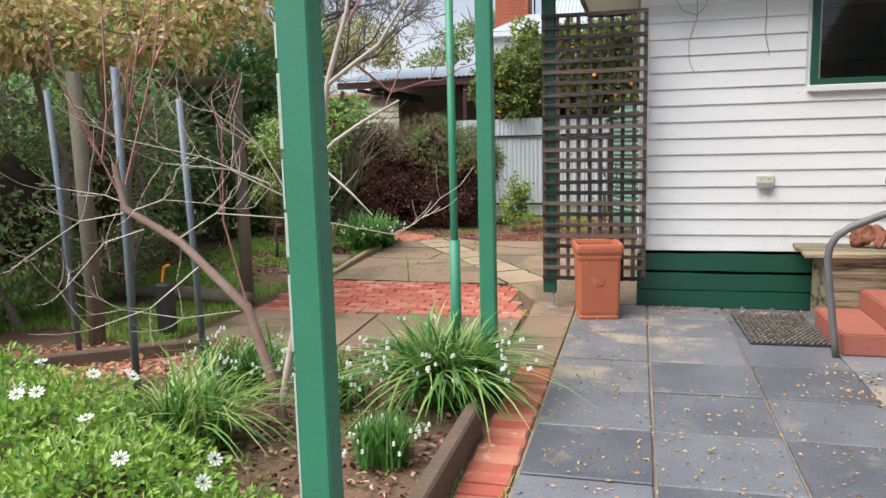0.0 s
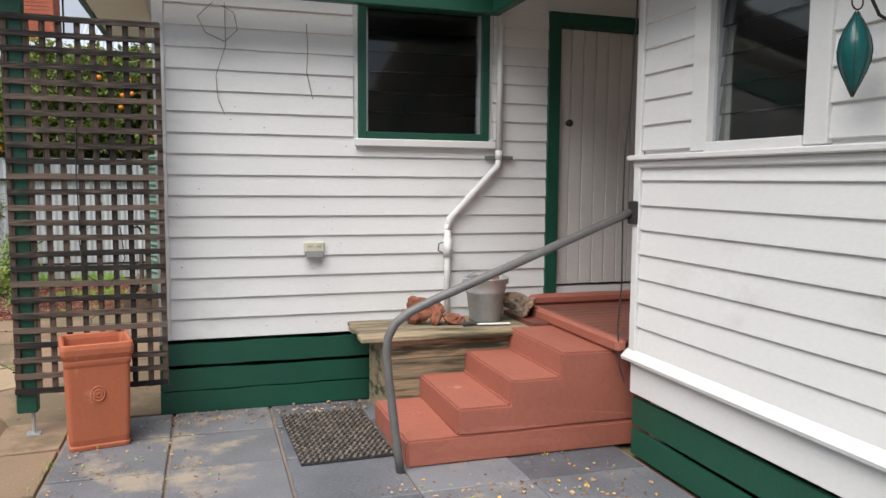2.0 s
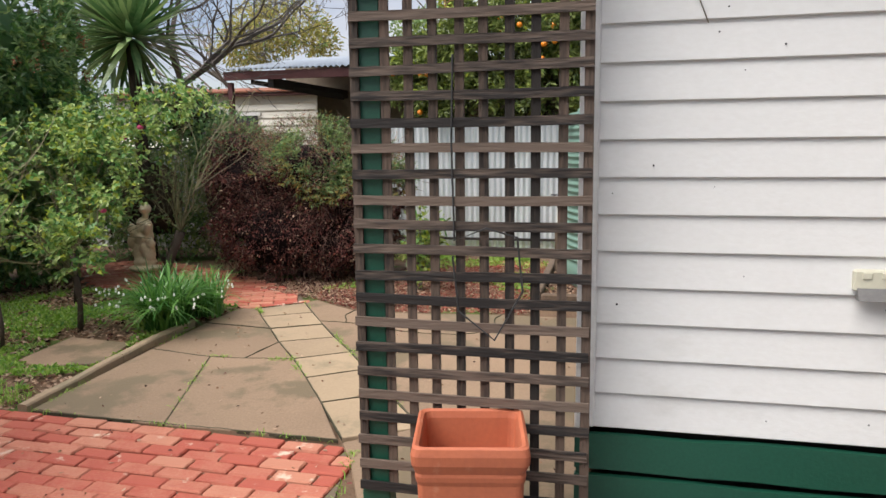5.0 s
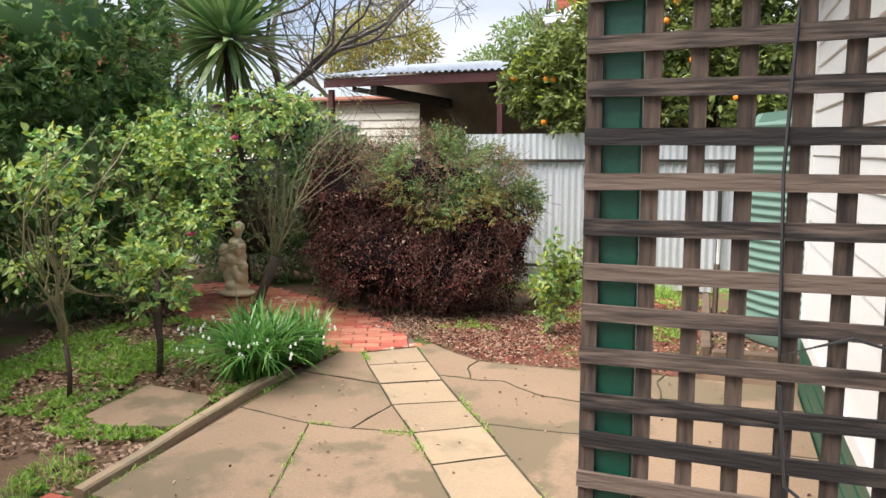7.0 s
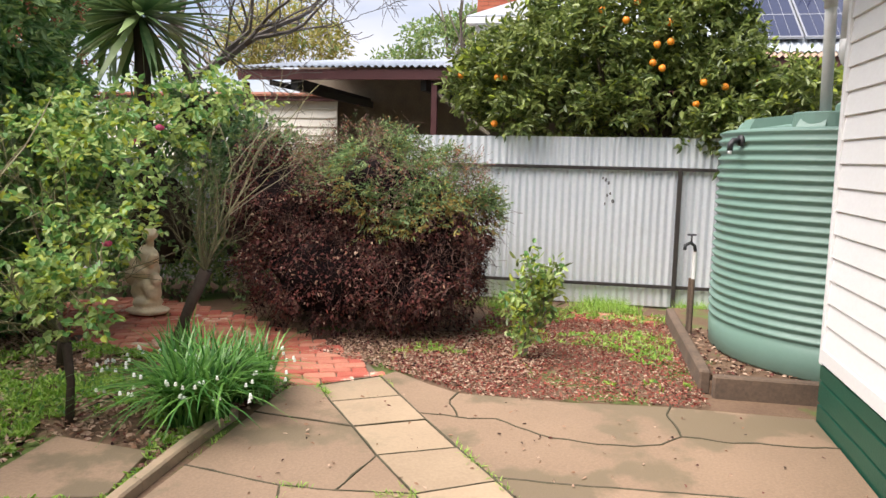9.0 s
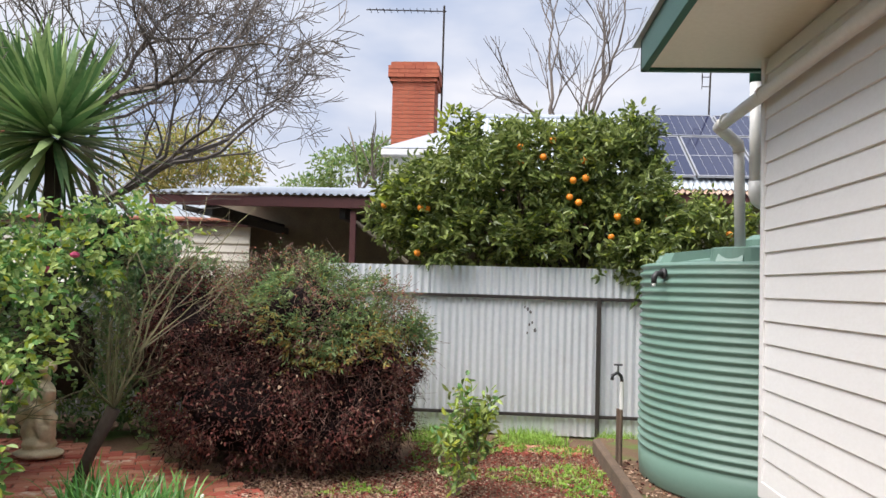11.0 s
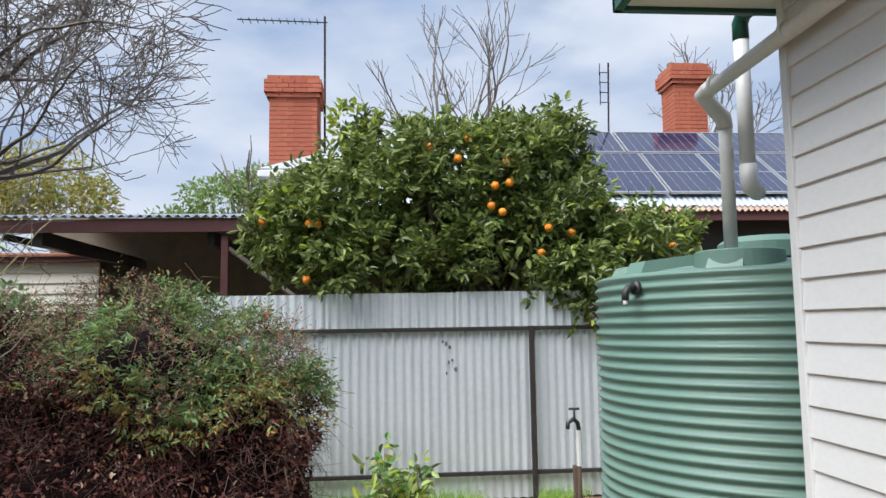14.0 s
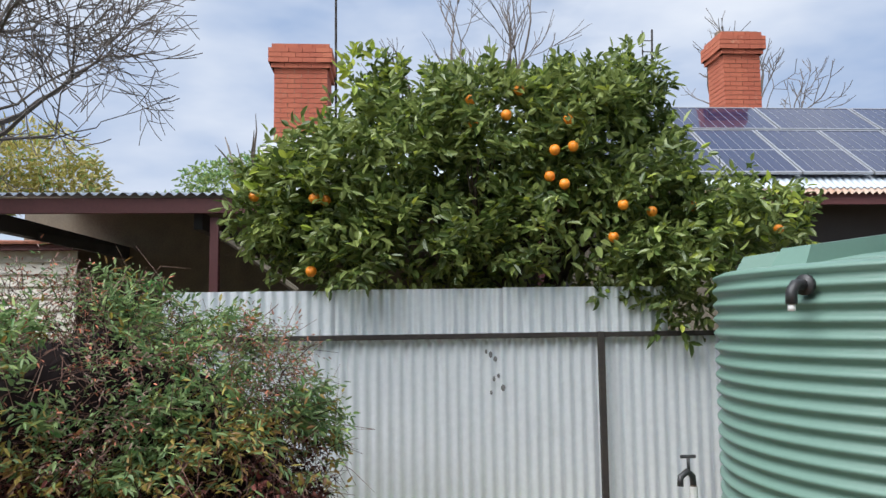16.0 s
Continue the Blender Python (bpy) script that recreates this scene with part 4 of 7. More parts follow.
for k, (x, z) in enumerate(((-1.30, 1.33), (-1.24, 1.28), (-1.27, 1.31), (-1.22, 1.17), (-1.25, 1.15), (-1.19, 1.09), (-1.27, 1.06))):
    scuffs.lathe([(0.002, 0.0), (0.012 + 0.003 * (k % 3), 0.001), (0.004, 0.004)], (0, 0, 0), 7)
    n0 = len(scuffs.v) - 21
    scuffs.v[n0:] = [(x + p[0] * (0.7 + 0.2 * (k % 2)), -0.0145 - p[2], z + p[1] * 1.3) for p in scuffs.v[n0:]]
tagged(part("scuff_mark", scuffs, M["railgrey"], fence, "dark scuffed dents in the sheet"), kind="stuff")

# ---- water tank ----
tank = thing("water_tank", (0.70, 12.10, 0.17), "large green ribbed plastic rainwater tank on a low bed", "water tank")
prof, z, R = [(1.10, 0.0), (1.125, 0.02), (1.135, 0.22)], 0.24, 1.142
while z < 1.60:
    prof += [(R - 0.013 - 0.012 * math.cos(2 * math.pi * q / 8) + 0.004 * math.sin(2 * math.pi * q / 8), z + 0.0665 * q / 8) for q in range(8)]
    z += 0.0665
prof += [(R - 0.022, z + 0.008), (R - 0.004, z + 0.022), (R - 0.006, z + 0.032), (R - 0.05, z + 0.050)]
part("body", Shape().lathe(prof, sides=96), M["tank"], tank, smooth=True)
part("dome", Shape().lathe([(R - 0.06, z + 0.042), (0.75, z + 0.095), (0.32, z + 0.14), (0.02, z + 0.15)], sides=48), M["tank"], tank, smooth=True)
for k in range(10):
    a = 2 * math.pi * k / 10 + 0.2
    s = Shape().add([(0.45, -0.09, 1.72), (1.06, -0.11, 1.64), (1.06, 0.11, 1.64), (0.45, 0.09, 1.72), (0.45, -0.07, 1.835), (0.99, -0.085, 1.765), (0.99, 0.085, 1.765), (0.45, 0.07, 1.835)],
                    [(3, 2, 1, 0), (4, 5, 6, 7), (0, 1, 5, 4), (1, 2, 6, 5), (2, 3, 7, 6), (3, 0, 4, 7)])
    part("rib", s, M["tank"], tank, m=pose(0, 0, 0, 0, 0, math.degrees(a)))
part("inlet_collar", Shape().lathe([(0.245, 1.68), (0.24, 1.785), (0.232, 1.792), (0.215, 1.786), (0.21, 1.765), (0.02, 1.762)], (-0.52, -0.58, 0), 36), M["tank"], tank)
part("inlet_strainer", Shape().lathe([(0.205, 1.764), (0.20, 1.776), (0.02, 1.778)], (-0.52, -0.58, 0), 28), M["black"], tank, "black mesh strainer in the inlet")
part("lid", Shape().lathe([(0.30, 1.80), (0.30, 1.90), (0.25, 1.94), (0.02, 1.95)], (0.0, 0.1, 0), 24), M["tank"], tank)
elbow = part("overflow_elbow", Shape().lathe([(0.055, 0), (0.055, 0.03)], sides=18).tube([(0, 0, 0.02), (0, 0, 0.09), (0.0, 0.035, 0.12), (0, 0.10, 0.125)], 0.03, 10), M["black"], tank, "black plastic overflow elbow", True,
             pose(-1.06, -0.42, 1.60, 0, -90, 22) @ pose(0, 0, 0, 0, 0, 90) @ Matrix.Scale(0.72, 4))
part("drip_end", Shape().tube([(0, 0.10, 0.125), (0, 0.135, 0.125)], 0.02, 8), M["porcelain"], elbow, "white threaded end", True)

# pipes from the gutter to the tank
pipe = thing("rain_pipe", (0, 0, 0), "pale plastic rain pipe running along the wall into the tank", "pipe")
part("run", Shape().tube([(-0.075, 7.4, 2.84), (-0.075, 11.20, 2.80), (-0.07, 11.32, 2.79)], 0.038, 14), M["pvc"], pipe, smooth=True)
part("bend", Shape().tube([(-0.085, 11.22, 2.80), (-0.085, 11.30, 2.79), (0.0, 11.37, 2.75), (0.085, 11.42, 2.70), (0.092, 11.425, 2.64)], 0.043, 14), M["pvc"], pipe, smooth=True)
part("drop", Shape().tube([(0.09, 11.42, 2.69), (0.105, 11.45, 2.5), (0.14, 11.53, 1.96)], 0.038, 14), M["pvc"], pipe, smooth=True)
for y in (8.6, 10.45, 11.15):
    part("clip", Shape().tube([(-0.075, y, 2.815), (-0.075, y + 0.03, 2.815)], 0.045, 14), M["pvc"], pipe)
pipe2 = thing("down_pipe", (0.20, 11.40, 0), "thick pale plastic down pipe with an elbow", "pipe")
part("drop", Shape().tube([(0, 0, 3.16), (0, 0, 2.36)], 0.042, 14), M["pvc"], pipe2, smooth=True)
part("head_link", Shape().tube([(0, 0, 3.14), (0, 0, 3.24), (0, -0.05, 3.275), (0, -0.42, 3.285)], 0.045, 12), M["green"], pipe2, "green painted bend to the gutter", True)
part("elbow", Shape().tube([(0, 0, 2.43), (0, 0, 2.34), (0.015, 0.01, 2.305), (0.045, 0.02, 2.285), (0.07, 0.03, 2.28)], 0.047, 14), M["pvc"], pipe2, smooth=True)

tap = thing("standpipe_tap", (-0.54, 12.42, 0.09), "old brass garden tap on a rusty standpipe", "tap")
part("standpipe", Shape().tube([(0, 0, 0), (0.005, 0, 0.80)], 0.014, 8).box(-0.03, 0.01, 0, 0.02, 0.05, 0.55), M["sleeper"], tap)
part("collar", Shape().tube([(0.005, 0, 0.55), (0.005, 0, 0.78)], 0.019, 8), M["pvc"], tap)
part("spout", Shape().tube([(0.005, 0, 0.79), (-0.005, -0.02, 0.83), (-0.04, -0.05, 0.86), (-0.085, -0.08, 0.84), (-0.09, -0.085, 0.80)], 0.014, 8).tube([(-0.035, -0.05, 0.86), (-0.035, -0.05, 0.92)], 0.008, 6), M["black"], tap, smooth=True)
part("handle", Shape().tube([(-0.07, -0.05, 0.925), (0.0, -0.05, 0.925)], 0.008, 6), M["black"], tap)

# ---- the neighbour's buildings ----
port = thing("carport", (0, 15.9, 0), "open carport with a corrugated roof and maroon fascia", "carport")
corrugated("roof_sheet", -6.36, -0.2, (-0.1, 2.80), (3.6, 3.36), M["roofzinc"], port, pitch=0.10, amp=0.016)
part("fascia", Shape().box(-6.36, -0.06, 2.63, -0.2, -0.02, 2.77, 0.004), M["maroon"], port)
for x in (-6.28, -3.55, -0.5):
    post = part("post", Shape().box(x - 0.04, 0.0, 0, x + 0.04, 0.08, 2.60, 0.004), M["maroon"], port)
part("brace", Shape().tube([(-3.52, 0.05, 2.46), (-2.80, 0.05, 1.92)], 0.03, 6), M["greypost"], port)
# rafters, cross beam and side wall: shade under the roof is in their colour
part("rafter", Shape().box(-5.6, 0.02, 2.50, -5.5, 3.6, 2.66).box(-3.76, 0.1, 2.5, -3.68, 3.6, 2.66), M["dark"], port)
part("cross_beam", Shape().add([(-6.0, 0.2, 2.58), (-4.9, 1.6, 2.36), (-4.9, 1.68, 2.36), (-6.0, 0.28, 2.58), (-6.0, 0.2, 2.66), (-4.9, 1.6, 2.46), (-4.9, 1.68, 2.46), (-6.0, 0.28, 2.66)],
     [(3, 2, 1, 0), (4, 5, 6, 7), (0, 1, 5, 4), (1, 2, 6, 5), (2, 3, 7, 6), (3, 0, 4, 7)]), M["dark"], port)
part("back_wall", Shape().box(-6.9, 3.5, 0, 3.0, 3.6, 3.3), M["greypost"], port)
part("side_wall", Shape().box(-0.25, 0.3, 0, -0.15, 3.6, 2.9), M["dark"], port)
shed = thing("cream_cottage", (-9.06, 18.6, 0.30), "cream weatherboard cottage wall under the carport", "house")
for k in range(15):
    part("weatherboard", Shape().add([(-1.5, 0, 0.15 * k), (3.2, 0, 0.15 * k), (3.2, -0.045, 0.15 * k), (-1.5, -0.045, 0.15 * k), (-1.5, 0, 0.15 * k + 0.16), (3.2, 0, 0.15 * k + 0.16), (3.2, -0.008, 0.15 * k + 0.16), (-1.5, -0.008, 0.15 * k + 0.16)],
         [(0, 1, 2, 3), (7, 6, 5, 4), (3, 2, 6, 7), (1, 0, 4, 5), (0, 3, 7, 4), (2, 1, 5, 6)]), M["cream"], shed)
win = part("window", Shape().box(0.4, -0.05, 1.2, 1.9, -0.02, 1.85), M["black"], shed)
part("frame", Shape().box(0.33, -0.07, 1.13, 1.97, -0.03, 1.2).box(0.33, -0.07, 1.85, 1.97, -0.03, 1.92).box(1.1, -0.07, 1.2, 1.17, -0.03, 1.85), M["white"], win)
part("eave", Shape().box(-1.5, -0.20, 2.24, 3.22, 0.05, 2.30), M["maroon"], shed)
part("roof", Shape().add([(-1.6, -0.25, 2.31), (3.22, -0.25, 2.31), (3.22, 1.4, 2.40), (-1.6, 1.4, 2.40), (-1.6, -0.25, 2.35), (1.9, 0.5, 2.44), (1.4, 1.4, 2.52), (-1.6, 1.4, 2.52), (3.22, -0.25, 2.34)], [(0, 1, 2, 3), (0, 4, 8, 1), (4, 5, 8), (4, 7, 6, 5), (8, 5, 6, 2), (1, 8, 2), (2, 6, 7, 3), (0, 3, 7, 4)]), M["rubble"], shed, "red tiled cottage roof")

house = thing("neighbour_house", (0, 19.0, 0), "neighbour's house with a sheet roof carrying solar panels", "house")
# wall below the eave, its shade put into the dark colour
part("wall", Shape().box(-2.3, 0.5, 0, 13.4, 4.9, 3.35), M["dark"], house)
SL = Vector((0, 2.53, 1.77)).normalized()
corrugated("roof", -2.4, 13.5, (-0.05, 3.40), (2.48, 5.17), M["roofzinc"], house, pitch=0.10, amp=0.014)
corrugated("roof_edge", 0.0, 13.5, (-0.16, 3.31), (0.34, 3.61), M["rustroof"], house, pitch=0.10, amp=0.022)
part("back_slope", Shape().add([(-2.4, 2.48, 5.17), (13.5, 2.48, 5.17), (13.5, 5.2, 3.3), (-2.4, 5.2, 3.3)], [(0, 1, 2, 3)]), M["roofzinc"], house)
part("gable_end", Shape().add([(-2.4, 0.0, 3.4), (-2.4, 5.0, 3.4), (-2.4, 2.48, 5.13), (-2.3, 0.0, 3.4), (-2.3, 5.0, 3.4), (-2.3, 2.48, 5.13)], [(0, 2, 1), (3, 4, 5), (0, 3, 5, 2), (1, 2, 5, 4), (0, 1, 4, 3)]), M["cream"], house)
part("fascia", Shape().box(-2.4, -0.10, 3.16, 13.5, -0.05, 3.32), M["maroon"], house)
part("ridge_cap", Shape().tube([(-2.4, 2.48, 5.18), (13.5, 2.48, 5.18)], 0.06, 8), M["roofzinc"], house)
wing = part("side_wing", Shape().box(-3.75, 1.4, 0, -2.41, 4.5, 4.15), M["white"], house, "white rendered wing with a pale roof")
part("wing_gutter", Shape().box(-3.9, 1.2, 4.10, -2.41, 1.4, 4.26, 0.03), M["white"], wing)
part("wing_roof", Shape().add([(-3.9, 1.2, 4.26), (-2.3, 1.2, 4.26), (-2.3, 4.6, 4.26), (-3.9, 4.6, 4.26), (-3.0, 2.6, 4.85), (-2.3, 2.6, 4.85)], [(0, 1, 5, 4), (1, 2, 5), (2, 3, 4, 5), (3, 0, 4), (3, 2, 1, 0)]), M["roofzinc"], wing)
def solar_panel(x0, s0, w, h, nx, mid):
    pan = thing("solar_panel", (0, 0, 0), "dark blue solar panel with a pale metal frame", "solar panel", "panels on the neighbour's roof")
    pan.matrix_basis = Matrix.Translation((x0, 19.0 - 0.05 + SL.y * s0, 3.40 + SL.z * s0 + 0.09)) @ pose(0, 0, 0, math.degrees(math.atan2(SL.z, SL.y)))
    part("frame", Shape().box(0, 0, 0, w, 0.03, 0.04).box(0, h - 0.03, 0, w, h, 0.04).box(0, 0.03, 0, 0.03, h - 0.03, 0.04).box(w - 0.03, 0.03, 0, w, h - 0.03, 0.04), M["alu"], pan)
    part("cell_sheet", Shape().box(0.03, 0.03, 0.005, w - 0.03, h - 0.03, 0.032), M["cell"], pan)
    g = Shape()
    for k in range(1, nx):
        u = 0.03 + (w - 0.06) * k / nx
        g.box(u - 0.003, 0.03, 0.0325, u + 0.003, h - 0.03, 0.0345)
    if mid:
        g.box(0.03, h / 2 - 0.012, 0.0325, w - 0.03, h / 2 + 0.012, 0.0345)
    tagged(part("grid", g, M["alu"], pan), kind="stuff")


for c in range(10):
    solar_panel(0.75 + 1.07 * c, 0.24, 1.04, 1.68, 6, True)
for c in range(6):
    solar_panel(0.95 + 1.74 * c, 1.97, 1.70, 1.04, 10, False)


def chimney(x, y, z0, z1, w, label):
    e = thing("brick_chimney", (x, y, z0), label, "chimney", "neighbour's chimneys")
    h, course = z1 - z0, 0.086
    part("core", Shape().box(-w / 2 + 0.012, -w / 2 + 0.012, 0, w / 2 - 0.012, w / 2 - 0.012, h - 0.02), M["mortar"], e)
    n = int(h / course)
    for k in range(n):
        grow = 0.05 if n - 6 < k <= n - 5 else 0.09 if n - 5 < k <= n - 2 else 0.04 if k > n - 2 else 0.0
        ww = w + 2 * grow
        s = Shape()
        for side in range(4):
            t = -ww / 2
            first = 0.115 if (k + side) % 2 else 0.23
            while t < ww / 2 - 0.02:
                l = min(first, ww / 2 - t)
                p = Shape().box(t + 0.004, -ww / 2, 0, t + l - 0.004, -ww / 2 + 0.1 + grow, course - 0.010)
                m = pose(0, 0, k * course, 0, 0, 90 * side)
                s.add([m @ Vector(q) for q in p.v], p.f)
                t += l
                first = 0.23
        tagged(part("course", s, M["chimney"], e), kind="stuff")
    for dx in (-0.25, 0.05, 0.28):
        part("pot", Shape().box(dx - 0.07, -0.07, h - 0.02, dx + 0.07, 0.07, h + 0.10, 0.02), M["rock"], e)
    return e


chimney(-3.46, 22.0, 4.2, 6.38, 0.90, "tall red brick chimney with a stepped crown")
chimney(4.62, 22.5, 3.9, 6.95, 0.70, "red brick chimney rising from the roof ridge")
ant = thing("tv_antenna", (-2.92, 22.3, 4.4), "thin television antenna on a mast beside the chimney", "antenna")
part("mast", Shape().tube([(0, 0, 0), (0, 0, 3.45)], 0.022, 6), M["darksteel"], ant)
part("boom", Shape().tube([(0.05, 0, 3.32), (-1.75, 0, 3.36)], 0.014, 5), M["darksteel"], ant)
for k in range(11):
    part("element", Shape().tube([(-0.15 - 0.15 * k, -0.14, 3.335), (-0.15 - 0.15 * k, 0.14, 3.335)], 0.008, 4), M["darksteel"], ant)
ant2 = thing("tv_antenna", (2.62, 21.45, 5.10), "small upright television antenna on the roof ridge", "antenna")
part("mast", Shape().tube([(0, 0, 0), (0.05, 0, 1.55)], 0.02, 6), M["darksteel"], ant2)
for k in range(4):
    part("element", Shape().tube([(-0.14, 0, 0.7 + 0.2 * k), (-0.12, 0.02, 1.0 + 0.18 * k)], 0.009, 4).tube([(-0.13, 0, 0.75 + 0.2 * k), (0.05, 0, 0.75 + 0.2 * k)], 0.009, 4), M["darksteel"], ant2)

# ---- window, door, steps and what stands by them ----
w1 = tagged(part("window_1", Shape().box(WIN[0] - 0.005, FY - 0.035, WIN[2] - 0.005, WIN[0] + 0.05, FY + 0.10, WIN[3] + 0.02, 0.003).box(WIN[1] - 0.05, FY - 0.035, WIN[2] - 0.005, WIN[1] + 0.005, FY + 0.10, WIN[3] + 0.02, 0.003)
     .box(WIN[0] + 0.05, FY - 0.033, WIN[2] - 0.005, WIN[1] - 0.05, FY + 0.10, WIN[2] + 0.045, 0.003).box(WIN[0] + 0.05, FY - 0.033, WIN[3] - 0.03, WIN[1] - 0.05, FY + 0.10, WIN[3] + 0.02, 0.003), M["green"]),
     "louvre window in a green frame with dark glass", "window", kind="structure")
part("window_sill", Shape().box(WIN[0] - 0.03, FY - 0.065, WIN[2] - 0.06, WIN[1] + 0.05, FY - 0.001, WIN[2] - 0.006, 0.006), M["white"], w1)


def louvres(parent, axis, a, b, base, z0, z1, count, out):
    h = (z1 - z0) / count
    for k in range(count):
        z = z0 + h * k
        if axis == "x":
            s = Shape().add([(a, base + 0.022, z - 0.012), (b, base + 0.022, z - 0.012), (b, base + 0.042, z + h), (a, base + 0.042, z + h), (a, base + 0.028, z - 0.012), (b, base + 0.028, z - 0.012), (b, base + 0.048, z + h), (a, base + 0.048, z + h)],
                            [(0, 1, 2, 3), (7, 6, 5, 4), (0, 4, 5, 1), (1, 5, 6, 2), (2, 6, 7, 3), (3, 7, 4, 0)])
        else:
            s = Shape().add([(base + 0.022, b, z - 0.012), (base + 0.022, a, z - 0.012), (base + 0.042, a, z + h), (base + 0.042, b, z + h), (base + 0.028, b, z - 0.012), (base + 0.028, a, z - 0.012), (base + 0.048, a, z + h), (base + 0.048, b, z + h)],
                            [(0, 1, 2, 3), (7, 6, 5, 4), (0, 4, 5, 1), (1, 5, 6, 2), (2, 6, 7, 3), (3, 7, 4, 0)])
        ob = part("pane", s, M["pane"], parent)
        ob.visible_shadow = False


louvres(w1, "x", WIN[0] + 0.07, WIN[1] - 0.07, FY, WIN[2] + 0.05, WIN[3] - 0.03, 6, -1)
part("louvre_channel", Shape().box(WIN[0] + 0.05, FY + 0.005, WIN[2] + 0.045, WIN[0] + 0.07, FY + 0.06, WIN[3] - 0.03).box(WIN[1] - 0.07, FY + 0.005, WIN[2] + 0.045, WIN[1] - 0.05, FY + 0.06, WIN[3] - 0.03), M["galv"], w1)
for n, (y0, y1) in enumerate(((RW[0], RW[1]), (2.30, 2.96))):
    w2 = tagged(part("window_%d" % (n + 2), Shape().box(BX - 0.035, y0 - 0.10, RW[2] - 0.02, BX + 0.11, y0 + 0.02, 2.72, 0.004).box(BX - 0.035, y1 - 0.02, RW[2] - 0.02, BX + 0.11, y1 + 0.10, 2.72, 0.004)
         .box(BX - 0.034, y0 + 0.02, 2.60, BX + 0.11, y1 - 0.02, 2.72, 0.004).box(BX - 0.045, y0 + 0.02, RW[2] - 0.03, BX + 0.11, y1 - 0.02, RW[2] + 0.02, 0.004), M["white"]),
         "louvre window in a white frame with dark glass", "window", kind="structure")
    louvres(w2, "y", y0 + 0.04, y1 - 0.04, BX, RW[2] + 0.02, 2.60, 6, -1)
    part("louvre_channel", Shape().box(BX + 0.005, y1 - 0.04, RW[2] + 0.02, BX + 0.06, y1 - 0.02, 2.60).box(BX + 0.005, y0 + 0.02, RW[2] + 0.02, BX + 0.06, y0 + 0.04, 2.60), M["galv"], w2)

door = tagged(part("door_1", Shape().box(DOOR[0] - 0.09, FY - 0.035, 0.50, DOOR[0] + 0.01, FY + 0.11, DOOR[3] + 0.10, 0.004).box(DOOR[1] - 0.01, FY - 0.035, 0.50, DOOR[1] + 0.09, FY + 0.11, DOOR[3] + 0.10, 0.004)
     .box(DOOR[0] + 0.01, FY - 0.034, DOOR[3] - 0.01, DOOR[1] - 0.01, FY + 0.11, DOOR[3] + 0.10, 0.004), M["green"]), "pale boarded door in a dark green frame", "door", kind="structure")
leaf = part("leaf", Shape().box(DOOR[0] + 0.012, FY + 0.03, DOOR[2] + 0.02, DOOR[1] - 0.012, FY + 0.06, DOOR[3] - 0.012), M["doorpaint"], door, "pale grey boarded door leaf")
for k in range(8):
    x0 = DOOR[0] + 0.014 + 0.1065 * k
    part("board", Shape().box(x0 + 0.002, FY + 0.016, DOOR[2] + 0.02, x0 + 0.1045, FY + 0.031, DOOR[3] - 0.012, 0.005), M["doorpaint"], leaf)
part("door_knob", Shape().lathe([(0.012, 0), (0.012, 0.03), (0.026, 0.04), (0.028, 0.055), (0.015, 0.068), (0.002, 0.07)], sides=16), M["darksteel"], leaf, "dark round door knob", True, pose(DOOR[0] + 0.09, FY + 0.016, 2.02, 90))

steps = thing("front_steps", (0, 0, 0), "red painted concrete steps with worn edges", "steps")
def stair_block(name, profile, y0, y1, seed):
    """A painted concrete block on an upright profile (x, z), its edges worn round."""
    bm = bmesh.new()
    a_ = [bm.verts.new((x, y0, z)) for x, z in profile]
    b_ = [bm.verts.new((x, y1, z)) for x, z in profile]
    bm.faces.new(a_)
    bm.faces.new(b_[::-1])
    n = len(profile)
    for i in range(n):
        bm.faces.new((a_[i], b_[i], b_[(i + 1) % n], a_[(i + 1) % n]))
    bmesh.ops.recalc_face_normals(bm, faces=bm.faces)
    bmesh.ops.bevel(bm, geom=[e for e in bm.edges if e.calc_face_angle(0) > 0.5], offset=0.011, segments=2, affect="EDGES")
    bmesh.ops.triangulate(bm, faces=[f for f in bm.faces if len(f.verts) > 4])
    bmesh.ops.subdivide_edges(bm, edges=[e for e in bm.edges if e.calc_length() > 0.16], cuts=3)
    for v in bm.verts:
        v.co += Vector((noise.noise(v.co * 9 + Vector((seed, 0, 0))), noise.noise(v.co * 8 + Vector((0, seed, 5))), noise.noise(v.co * 7 + Vector((3, 0, seed))))) * 0.0045
    me = bpy.data.meshes.new(name)
    bm.to_mesh(me)
    bm.free()
    me.materials.append(M["steps"])
    return put(name, me, steps)


stair_block("step", [(1.30, 0.0), (2.9, 0.0), (2.9, 0.15), (1.6, 0.157), (1.30, 0.152)], 5.79, 6.597, 1)
stair_block("upper_flight", [(1.60, 0.153), (2.9, 0.153), (2.9, 0.58), (2.23, 0.588), (2.225, 0.446), (1.915, 0.448), (1.912, 0.304), (1.602, 0.306)], 5.794, 6.594, 2)
land = tagged(part("porch_floor", Shape().box(2.605, 6.60, 0.40, 4.1, 7.16, 0.615).box(2.905, 5.80, 0.40, 4.1, 6.599, 0.615).box(2.42, 6.60, 0.40, 2.604, 7.16, 0.60), M["deck"]), "brown painted timber porch floor", "floor", kind="structure")
for k in range(13):
    y0 = 5.80 + 0.104 * k
    part("plank", Shape().box(2.61, y0, 0.617, 4.08, y0 + 0.099, 0.642, 0.004), M["deck"], land)
part("edge_board", Shape().box(2.53, 5.70, 0.586, 2.604, 7.15, 0.668, 0.018), M["steps"], land)
